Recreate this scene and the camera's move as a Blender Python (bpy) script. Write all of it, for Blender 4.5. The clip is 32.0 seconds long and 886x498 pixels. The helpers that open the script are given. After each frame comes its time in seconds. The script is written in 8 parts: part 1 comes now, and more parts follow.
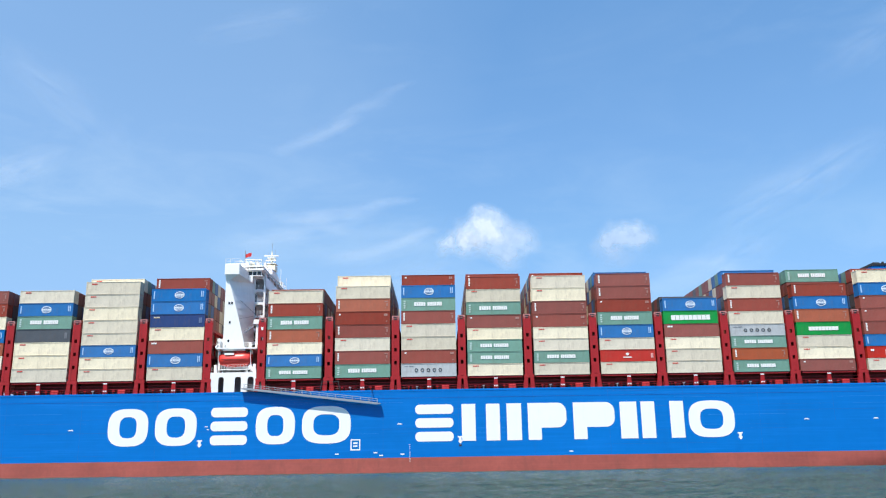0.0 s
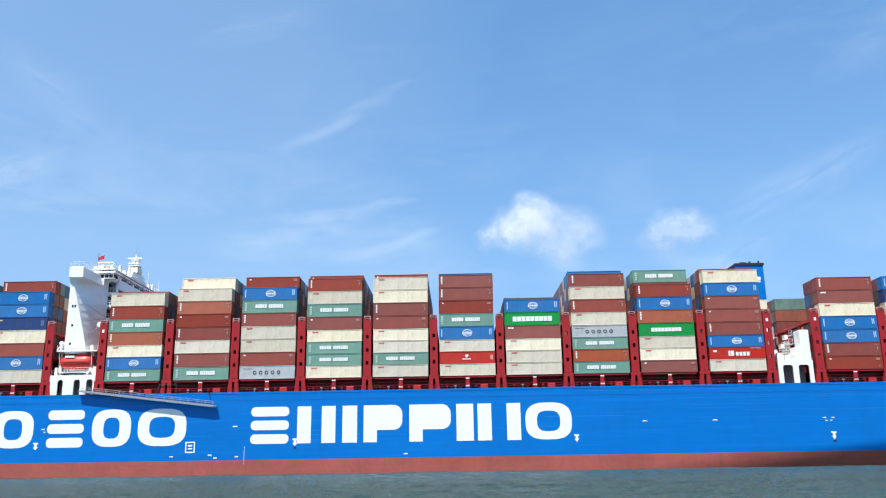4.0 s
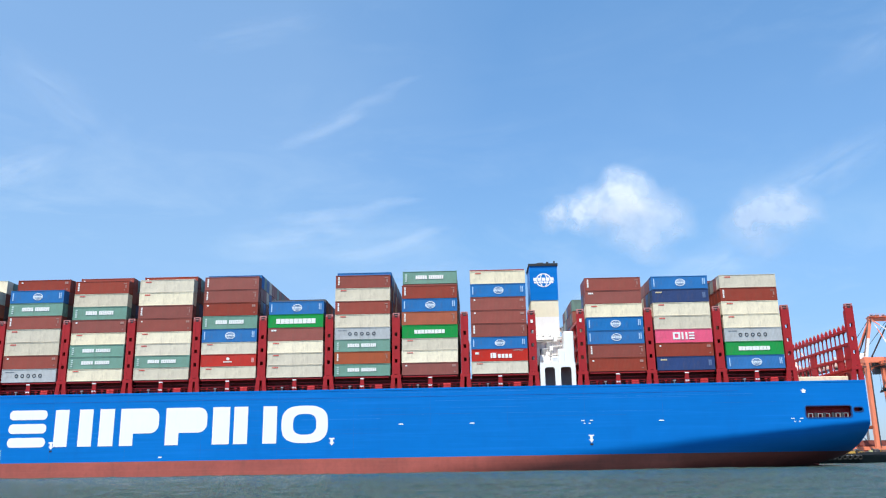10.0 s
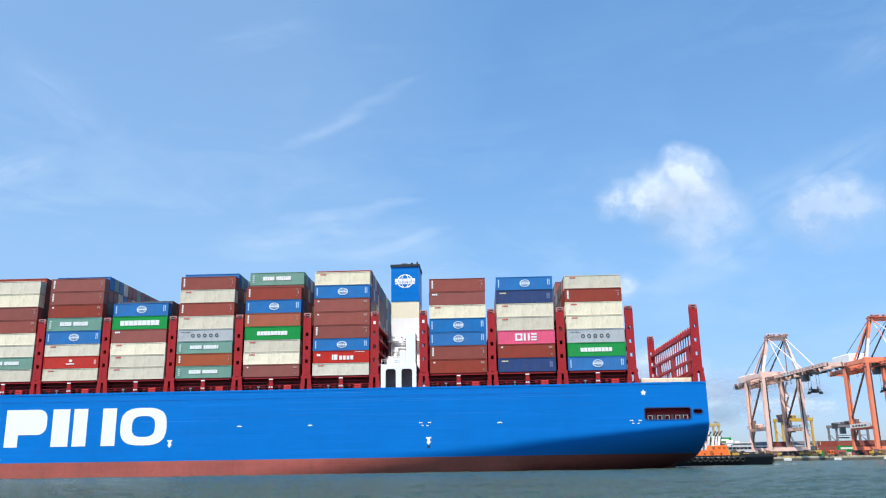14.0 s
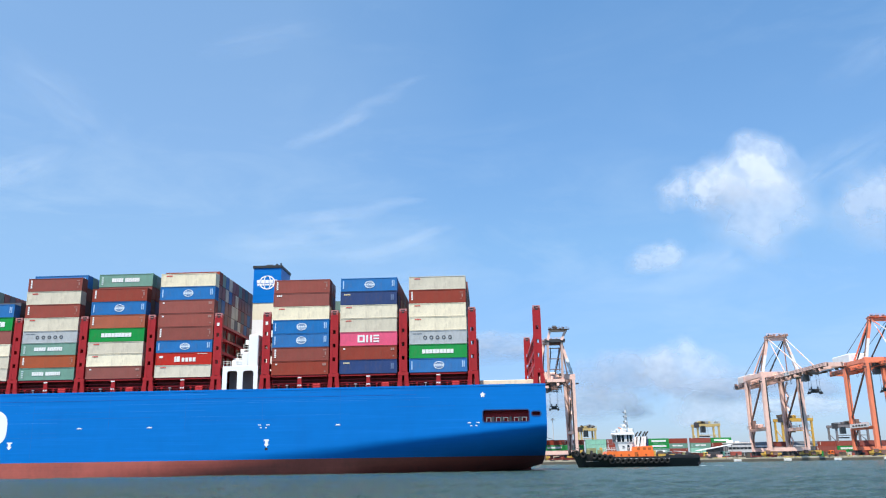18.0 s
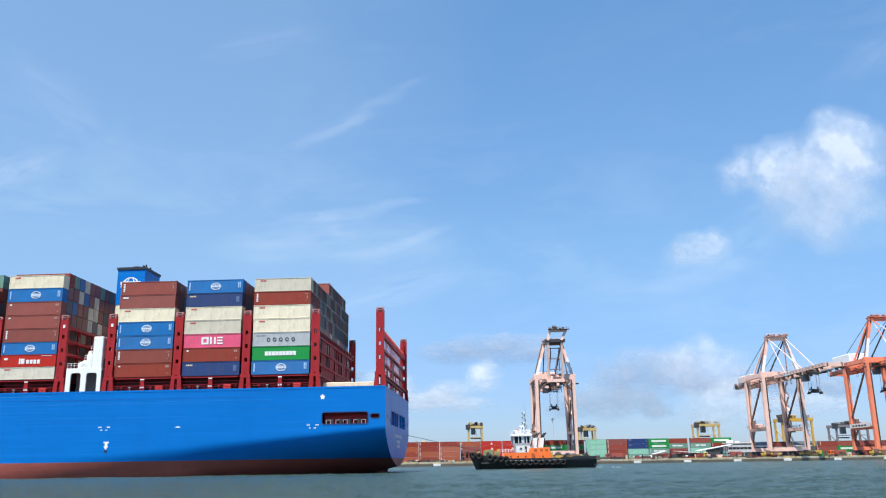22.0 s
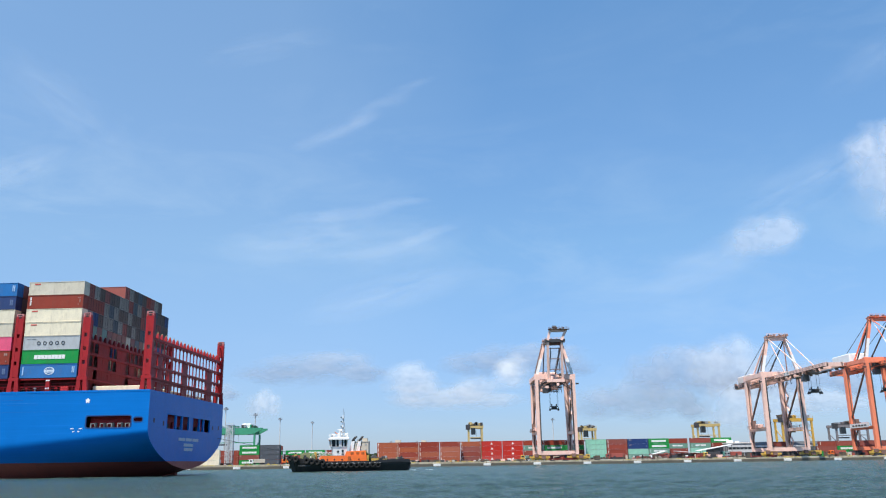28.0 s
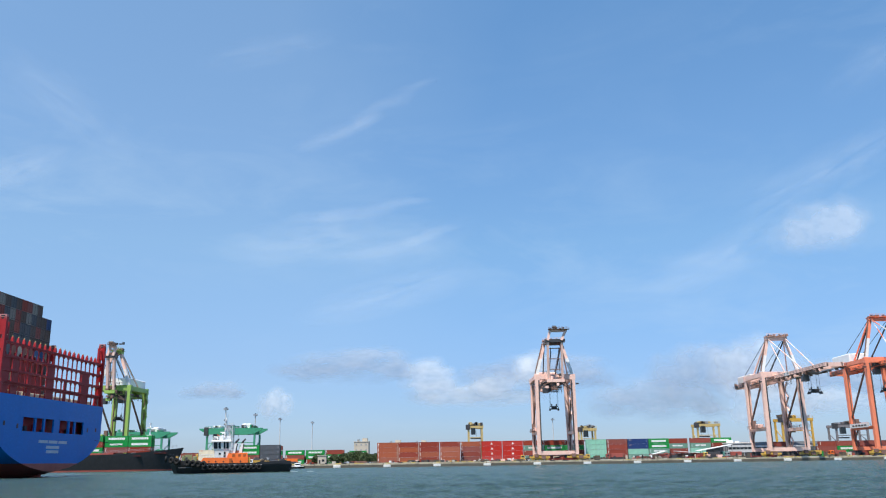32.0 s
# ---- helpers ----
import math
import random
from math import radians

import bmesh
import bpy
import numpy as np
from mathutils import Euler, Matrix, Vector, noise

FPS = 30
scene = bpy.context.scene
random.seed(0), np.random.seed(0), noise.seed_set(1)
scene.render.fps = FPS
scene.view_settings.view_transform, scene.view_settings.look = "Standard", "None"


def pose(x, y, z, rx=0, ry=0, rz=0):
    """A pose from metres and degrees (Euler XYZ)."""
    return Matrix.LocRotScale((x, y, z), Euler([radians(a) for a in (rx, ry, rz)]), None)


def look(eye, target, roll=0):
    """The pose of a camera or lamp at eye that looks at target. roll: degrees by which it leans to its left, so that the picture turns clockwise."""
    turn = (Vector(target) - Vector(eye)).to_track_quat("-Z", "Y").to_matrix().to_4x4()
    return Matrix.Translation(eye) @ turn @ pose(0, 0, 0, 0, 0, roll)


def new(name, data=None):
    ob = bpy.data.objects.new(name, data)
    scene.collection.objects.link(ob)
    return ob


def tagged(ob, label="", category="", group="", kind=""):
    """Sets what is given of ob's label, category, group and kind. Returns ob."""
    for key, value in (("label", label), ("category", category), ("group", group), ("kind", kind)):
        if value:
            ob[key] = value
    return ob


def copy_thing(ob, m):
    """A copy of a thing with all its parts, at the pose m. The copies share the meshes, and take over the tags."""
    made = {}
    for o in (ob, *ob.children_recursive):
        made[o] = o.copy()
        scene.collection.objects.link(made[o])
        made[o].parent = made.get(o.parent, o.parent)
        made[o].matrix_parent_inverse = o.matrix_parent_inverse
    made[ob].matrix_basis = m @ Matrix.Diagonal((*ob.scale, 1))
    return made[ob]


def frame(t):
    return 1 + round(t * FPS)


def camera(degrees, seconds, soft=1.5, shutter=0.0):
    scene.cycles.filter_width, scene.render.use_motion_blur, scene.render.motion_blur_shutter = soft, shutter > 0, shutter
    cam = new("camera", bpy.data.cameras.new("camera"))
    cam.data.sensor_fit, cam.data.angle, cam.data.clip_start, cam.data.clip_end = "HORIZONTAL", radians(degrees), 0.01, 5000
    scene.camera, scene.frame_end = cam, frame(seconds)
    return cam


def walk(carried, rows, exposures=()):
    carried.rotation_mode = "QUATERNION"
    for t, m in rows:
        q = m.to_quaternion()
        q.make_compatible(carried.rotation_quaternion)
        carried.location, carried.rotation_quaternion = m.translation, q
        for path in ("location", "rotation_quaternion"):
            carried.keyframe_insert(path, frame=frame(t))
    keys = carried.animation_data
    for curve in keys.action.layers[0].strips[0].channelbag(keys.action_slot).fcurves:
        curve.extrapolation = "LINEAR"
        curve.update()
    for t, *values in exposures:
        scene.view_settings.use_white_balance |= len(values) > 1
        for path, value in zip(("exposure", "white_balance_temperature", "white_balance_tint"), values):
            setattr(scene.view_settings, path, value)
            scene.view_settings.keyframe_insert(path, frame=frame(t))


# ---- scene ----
# The camera stands still, low over the water of the harbour basin.
cam = camera(56.04, 32.0, soft=1.15)
EYE = pose(0, 0, 1.9, 90 + 14.40, 0, 0) @ pose(0, 0, 0, 0, 0, -0.883)
walk(cam, [(0.0, EYE), (32.0, EYE)], exposures=[(0.0, 0.20), (14.0, 0.20), (19.0, 0.16), (24.0, 0.10), (28.0, 0.04), (32.0, 0.0)])

# ---- world, sun ----
SUN_EL, SUN_AZ = radians(63), radians(210)      # azimuth clockwise from +y
world = bpy.data.worlds.new("sky")
scene.world = world
world.use_nodes = True


class Nodes:
    """Short hand for node trees."""

    def __init__(self, tree):
        self.t = tree
        tree.nodes.clear()

    def add(self, kind, **sets):
        n = self.t.nodes.new(kind)
        for k, v in sets.items():
            if k in n.inputs:
                n.inputs[k].default_value = v
        return n

    def link(self, a, b):
        self.t.links.new(a, b)

    def math(self, op, a, b=0.0, clamp=False):
        n = self.t.nodes.new("ShaderNodeMath")
        n.operation, n.use_clamp = op, clamp
        for i, v in enumerate((a, b)):
            if isinstance(v, (int, float)):
                n.inputs[i].default_value = v
            else:
                self.link(v, n.inputs[i])
        return n.outputs[0]

    def mix(self, fac, a, b, blend="MIX"):
        n = self.t.nodes.new("ShaderNodeMix")
        n.data_type, n.blend_type = "RGBA", blend
        for i, v in ((0, fac), (6, a), (7, b)):
            if isinstance(v, (int, float)):
                n.inputs[i].default_value = v
            elif isinstance(v, tuple):
                n.inputs[i].default_value = (*v, 1) if len(v) == 3 else v
            else:
                self.link(v, n.inputs[i])
        return n.outputs[2]

    def ramp(self, fac, stops):
        n = self.t.nodes.new("ShaderNodeValToRGB")
        e = n.color_ramp.elements
        while len(e) < len(stops):
            e.new(0.5)
        for el, (p, c) in zip(e, stops):
            el.position = p
            el.color = (*c, 1) if isinstance(c, tuple) else (c, c, c, 1)
        self.link(fac, n.inputs[0])
        return n

    def noise(self, vec, scale, detail=4.0, rough=0.55, distortion=0.0):
        n = self.t.nodes.new("ShaderNodeTexNoise")
        n.inputs["Scale"].default_value, n.inputs["Detail"].default_value = scale, detail
        n.inputs["Roughness"].default_value, n.inputs["Distortion"].default_value = rough, distortion
        if vec is not None:
            self.link(vec, n.inputs["Vector"])
        return n.outputs[0]

    def mapping(self, vec, scale=(1, 1, 1), loc=(0, 0, 0), rot=(0, 0, 0)):
        n = self.t.nodes.new("ShaderNodeMapping")
        n.inputs["Scale"].default_value, n.inputs["Location"].default_value = scale, loc
        n.inputs["Rotation"].default_value = rot
        self.link(vec, n.inputs["Vector"])
        return n.outputs[0]


def build_world():
    w = Nodes(world.node_tree)
    sky = w.add("ShaderNodeTexSky")
    sky.sky_type, sky.sun_disc = "NISHITA", False
    sky.sun_elevation, sky.sun_rotation = SUN_EL, SUN_AZ
    sky.air_density, sky.dust_density, sky.ozone_density = 1.0, 0.25, 4.0
    coord = w.add("ShaderNodeTexCoord").outputs["Generated"]
    # thin cirrus: long streaks rising to the east, broken by a broader noise
    wisp = w.noise(w.mapping(coord, (2.2, 1.0, 7.0), (0.3, 0.0, 0.1), (0.0, radians(24), 0.0)), 2.6, 7.0, 0.62, 0.5)
    patch = w.noise(w.mapping(coord, (1.0, 1.0, 2.2), (4.1, 0.7, 0.2)), 2.2, 3.0, 0.5)
    veil = w.math("MULTIPLY", w.ramp(wisp, ((0.46, 0.0), (0.80, 1.0))).outputs[0], w.ramp(patch, ((0.42, 0.0), (0.70, 1.0))).outputs[0])
    sep = w.add("ShaderNodeSeparateXYZ")
    w.link(coord, sep.inputs[0])
    # haze dims and pales the sky towards the horizon
    haze = w.ramp(sep.outputs[2], ((0.0, (0.46, 0.56, 0.85)), (0.10, (0.64, 0.745, 0.955)), (0.25, (0.955, 1.12, 1.16)), (0.36, (1.02, 1.24, 1.30)), (0.54, (1.08, 1.40, 1.45)), (0.9, (1.05, 1.35, 1.38)))).outputs[0]
    clear_sky = w.mix(1.0, sky.outputs[0], haze, "MULTIPLY")
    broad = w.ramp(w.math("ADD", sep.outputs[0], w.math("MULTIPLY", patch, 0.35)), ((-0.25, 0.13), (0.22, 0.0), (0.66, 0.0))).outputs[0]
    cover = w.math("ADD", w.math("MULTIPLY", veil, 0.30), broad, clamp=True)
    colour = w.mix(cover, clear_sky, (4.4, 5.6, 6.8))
    back = w.add("ShaderNodeBackground", Strength=0.14)
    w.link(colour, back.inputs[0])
    out = w.add("ShaderNodeOutputWorld")
    w.link(back.outputs[0], out.inputs[0])


build_world()
sun_data = bpy.data.lights.new("sun", "SUN")
sun_data.energy, sun_data.angle, sun_data.color = 6.0, radians(0.53), (1.0, 0.935, 0.84)
sun = new("sun", sun_data)
sun_from = Vector((math.sin(SUN_AZ) * math.cos(SUN_EL), math.cos(SUN_AZ) * math.cos(SUN_EL), math.sin(SUN_EL)))
sun.matrix_world = look(sun_from * 300, (0, 0, 0))

# ---- materials ----
MATS = {}


def material(name, base, rough=0.5, metal=0.0, vary=0.12, scale=0.6, streak=0.0, dirt=(0.10, 0.07, 0.05), dirt_amount=0.0,
             bump=0.0, bump_scale=8.0, per_object=0.0, per_island=0.0, spec=0.5, blotch=0.0):
    """Painted or weathered surface: base colour with broad variation, streaks of dirt and fine relief."""
    if name in MATS:
        return MATS[name]
    m = bpy.data.materials.new(name)
    m.use_nodes = True
    n = Nodes(m.node_tree)
    coord = n.add("ShaderNodeTexCoord").outputs["Object"]
    broad = n.noise(coord, scale, 4.0, 0.6)
    fine = n.noise(coord, scale * 9.0, 3.0, 0.6)
    both = n.math("ADD", n.math("MULTIPLY", broad, 0.65), n.math("MULTIPLY", fine, 0.35))
    dark = tuple(c * (1 - vary) for c in base)
    light = tuple(min(1.0, c * (1 + vary)) for c in base)
    colour = n.ramp(both, ((0.33, dark), (0.67, light))).outputs[0]
    if dirt_amount:
        run = n.noise(n.mapping(coord, (1.5, 1.5, 0.40)), scale * 2.4, 6.0, 0.65)
        mask = n.math("MULTIPLY", n.ramp(run, ((0.52, 0.0), (0.78, 1.0))).outputs[0], dirt_amount)
        colour = n.mix(mask, colour, dirt)
    if streak:
        # plates and scuffs drawn out along the length
        strake = n.noise(n.mapping(coord, (0.05, 1.0, 1.9), (1.3, 0.0, 0.6)), 0.9, 6.0, 0.62)
        pale = n.math("MULTIPLY", n.ramp(strake, ((0.52, 0.0), (0.70, 1.0))).outputs[0], streak)
        colour = n.mix(pale, colour, tuple(c * 1.25 + 0.012 for c in base))
        deep = n.math("MULTIPLY", n.ramp(strake, ((0.30, 1.0), (0.46, 0.0))).outputs[0], streak)
        colour = n.mix(deep, colour, tuple(c * 0.80 for c in base))
    if blotch:
        # scuffed and repainted patches
        spot = n.noise(n.mapping(coord, (0.55, 0.55, 1.0), (3.1, 0.0, 1.7)), 1.3, 2.0, 0.45)
        spot = n.math("MULTIPLY", n.ramp(spot, ((0.60, 0.0), (0.70, 1.0))).outputs[0], blotch)
        colour = n.mix(spot, colour, tuple(c * 0.72 + 0.03 for c in base))
        scuff = n.noise(n.mapping(coord, (0.4, 0.4, 2.2), (7.7, 0.0, 4.0)), 2.1, 4.0, 0.6)
        scuff = n.math("MULTIPLY", n.ramp(scuff, ((0.62, 0.0), (0.72, 1.0))).outputs[0], blotch)
        colour = n.mix(scuff, colour, tuple(min(1.0, c * 1.15 + 0.06) for c in base))
    if per_object or per_island:
        if per_object:
            rnd = n.add("ShaderNodeObjectInfo").outputs["Random"]
            amount = per_object
        else:
            rnd = n.add("ShaderNodeNewGeometry").outputs["Random Per Island"]
            amount = per_island
        hsv = n.add("ShaderNodeHueSaturation")
        n.link(n.math("ADD", n.math("MULTIPLY", rnd, amount), 1.0 - amount * 0.5), hsv.inputs["Value"])
        n.link(n.math("ADD", n.math("MULTIPLY", n.math("FRACT", n.math("MULTIPLY", rnd, 7.3)), amount), 1.0 - amount * 0.6), hsv.inputs["Saturation"])
        n.link(colour, hsv.inputs["Color"])
        colour = hsv.outputs[0]
    bsdf = n.add("ShaderNodeBsdfPrincipled", Metallic=metal)
    n.link(colour, bsdf.inputs["Base Color"])
    n.link(n.math("ADD", n.math("MULTIPLY", fine, 0.22), rough - 0.11, clamp=True), bsdf.inputs["Roughness"])
    bsdf.inputs["Specular IOR Level"].default_value = spec
    if bump:
        b = n.add("ShaderNodeBump", Strength=bump, Distance=0.02)
        n.link(n.noise(coord, bump_scale, 4.0, 0.6), b.inputs["Height"])
        n.link(b.outputs[0], bsdf.inputs["Normal"])
    out = n.add("ShaderNodeOutputMaterial")
    n.link(bsdf.outputs[0], out.inputs[0])
    MATS[name] = m
    return m


# paint colours of the shipping containers
PAINT = {
    "cream": ((0.79, 0.70, 0.515), 0.12), "pale": ((0.64, 0.575, 0.45), 0.14), "brown": ((0.275, 0.060, 0.041), 0.22), "orange": ((0.37, 0.100, 0.050), 0.14),
    "blue": ((0.014, 0.150, 0.41), 0.10), "navy": ((0.022, 0.050, 0.16), 0.12), "teal": ((0.165, 0.31, 0.245), 0.12),
    "green": ((0.012, 0.27, 0.055), 0.10), "red": ((0.49, 0.036, 0.025), 0.10), "pink": ((0.72, 0.080, 0.175), 0.06),
    "grey": ((0.43, 0.45, 0.46), 0.08), "slate": ((0.085, 0.095, 0.11), 0.10), "mint": ((0.26, 0.55, 0.41), 0.12),
    "umber": ((0.115, 0.078, 0.060), 0.25), "stone": ((0.25, 0.23, 0.20), 0.20),
}
PAINT_MAT = {k: material("paint_" + k, c, 0.45, vary=0.11, scale=0.42, dirt=(0.15, 0.10, 0.065), dirt_amount=0.32, per_object=v, bump=0.10, bump_scale=3.0, blotch=0.35, spec=0.25)
             for k, (c, v) in PAINT.items()}
HULL_BLUE = material("hull_blue", (0.001, 0.160, 0.53), 0.36, vary=0.06, scale=0.05, dirt=(0.004, 0.115, 0.39), dirt_amount=0.25, bump=0.06, bump_scale=0.4, spec=0.16, streak=0.36)
BOOT_RED = material("boot_red", (0.36, 0.082, 0.060), 0.60, vary=0.20, scale=0.14, dirt=(0.17, 0.060, 0.045), dirt_amount=0.5, streak=0.3, bump=0.08, bump_scale=1.0)
SHIP_RED = material("ship_red", (0.36, 0.022, 0.026), 0.45, vary=0.12, scale=0.4, dirt=(0.10, 0.03, 0.025), dirt_amount=0.3, spec=0.2)
DECK_RED = material("deck_red", (0.16, 0.028, 0.024), 0.6, vary=0.2, scale=0.4, dirt=(0.06, 0.03, 0.025), dirt_amount=0.4, spec=0.2)
# darker copy of the ship red, with the shade between the bays put in
SHADED_SHIP_RED = material("shaded_ship_red", (0.23, 0.020, 0.021), 0.55, vary=0.2, scale=0.4, dirt=(0.05, 0.022, 0.02), dirt_amount=0.45, spec=0.2)
WHITE = material("white_paint", (0.86, 0.855, 0.835), 0.4, vary=0.03, scale=0.3, dirt=(0.45, 0.36, 0.27), dirt_amount=0.14)
LETTER_WHITE = material("letter_white", (0.86, 0.86, 0.85), 0.45, vary=0.02, scale=0.3, dirt=(0.62, 0.62, 0.60), dirt_amount=0.2)
FUNNEL_CREAM = material("funnel_cream", (0.80, 0.74, 0.55), 0.45, vary=0.04, scale=0.3, dirt=(0.5, 0.42, 0.3), dirt_amount=0.2)
BLACK = material("black_paint", (0.020, 0.020, 0.022), 0.5, vary=0.2, scale=0.8)
RUBBER = material("rubber", (0.014, 0.014, 0.014), 0.85, vary=0.3, scale=1.5, bump=0.3, bump_scale=12.0)
STEEL = material("galvanised_steel", (0.42, 0.43, 0.44), 0.45, metal=0.6, vary=0.1, scale=1.0)
DARK_STEEL = material("dark_steel", (0.06, 0.06, 0.065), 0.55, metal=0.3, vary=0.2, scale=1.0)
GLASS_DARK = material("dark_glass", (0.02, 0.028, 0.035), 0.12, vary=0.1, scale=1.0)
LIFEBOAT = material("lifeboat_orange", (0.74, 0.055, 0.042), 0.38, vary=0.06, scale=0.6)
TUG_ORANGE = material("tug_orange", (0.80, 0.165, 0.022), 0.42, vary=0.06, scale=0.5, dirt=(0.30, 0.09, 0.03), dirt_amount=0.25)
TUG_BLACK = material("tug_black", (0.018, 0.019, 0.022), 0.55, vary=0.3, scale=0.5, dirt=(0.10, 0.07, 0.05), dirt_amount=0.25)
CRANE_PINK = material("crane_faded_orange", (0.88, 0.57, 0.47), 0.55, vary=0.12, scale=0.15, dirt=(0.32, 0.16, 0.12), dirt_amount=0.4)
CRANE_ORANGE = material("crane_orange", (0.90, 0.255, 0.135), 0.5, vary=0.10, scale=0.15, dirt=(0.30, 0.08, 0.05), dirt_amount=0.3)
CRANE_GREEN = material("crane_green", (0.30, 0.46, 0.10), 0.5, vary=0.10, scale=0.15, dirt=(0.15, 0.2, 0.06), dirt_amount=0.4)
YARD_GREEN = material("yard_crane_green", (0.05, 0.30, 0.17), 0.5, vary=0.10, scale=0.2, dirt=(0.04, 0.14, 0.09), dirt_amount=0.3)
YELLOW = material("machine_yellow", (0.60, 0.37, 0.07), 0.55, vary=0.2, scale=0.4, dirt=(0.20, 0.11, 0.05), dirt_amount=0.6)
PALE_YELLOW = material("pale_yellow", (0.52, 0.39, 0.16), 0.5, vary=0.10, scale=0.3, dirt=(0.3, 0.22, 0.1), dirt_amount=0.4)
CONCRETE = material("quay_concrete", (0.105, 0.095, 0.075), 0.85, vary=0.22, scale=0.15, dirt=(0.12, 0.11, 0.09), dirt_amount=0.6, bump=0.3, bump_scale=1.5)
ASPHALT = material("yard_asphalt", (0.09, 0.09, 0.085), 0.9, vary=0.2, scale=0.1)
BUILDING = material("beige_render", (0.52, 0.46, 0.37), 0.8, vary=0.08, scale=0.1, dirt=(0.3, 0.26, 0.2), dirt_amount=0.4)
ROOF_GREY = material("grey_cladding", (0.30, 0.31, 0.32), 0.6, vary=0.10, scale=0.15)
LEAF = material("foliage", (0.066, 0.095, 0.040), 0.8, vary=0.3, scale=0.4, per_island=0.25, spec=0.2)
BARK = material("bark", (0.11, 0.085, 0.06), 0.9, vary=0.3, scale=2.0)


def water_material():
    m = bpy.data.materials.new("harbour_water")
    m.use_nodes = True
    n = Nodes(m.node_tree)
    coord = n.add("ShaderNodeTexCoord").outputs["Object"]
    patch = n.noise(n.mapping(coord, (0.010, 0.03, 1)), 1.0, 5.0, 0.65)
    colour = n.ramp(patch, ((0.35, (0.044, 0.088, 0.079)), (0.65, (0.060, 0.110, 0.096)))).outputs[0]
    bsdf = n.add("ShaderNodeBsdfPrincipled", Roughness=0.26, IOR=1.33)
    bsdf.inputs["Specular IOR Level"].default_value = 0.30
    n.link(colour, bsdf.inputs["Base Color"])
    height = n.math("ADD", n.math("MULTIPLY", n.noise(n.mapping(coord, (0.6, 1.0, 1.0)), 1.3, 4.0, 0.65), 1.5), n.noise(n.mapping(coord, (0.7, 1.0, 1.0)), 4.2, 5.0, 0.7))
    chop = n.noise(n.mapping(coord, (0.85, 0.34, 1.0)), 1.8, 4.0, 0.55, 0.4)
    height = n.math("ADD", height, n.math("MULTIPLY", chop, 2.2))
    b = n.add("ShaderNodeBump", Strength=1.0, Distance=0.46)
    n.link(height, b.inputs["Height"])
    n.link(b.outputs[0], bsdf.inputs["Normal"])
    out = n.add("ShaderNodeOutputMaterial")
    n.link(bsdf.outputs[0], out.inputs[0])
    return m


WATER = water_material()


# ---- mesh helpers ----
SIZE = 1.0                                      # scale at which the shapes that follow are built


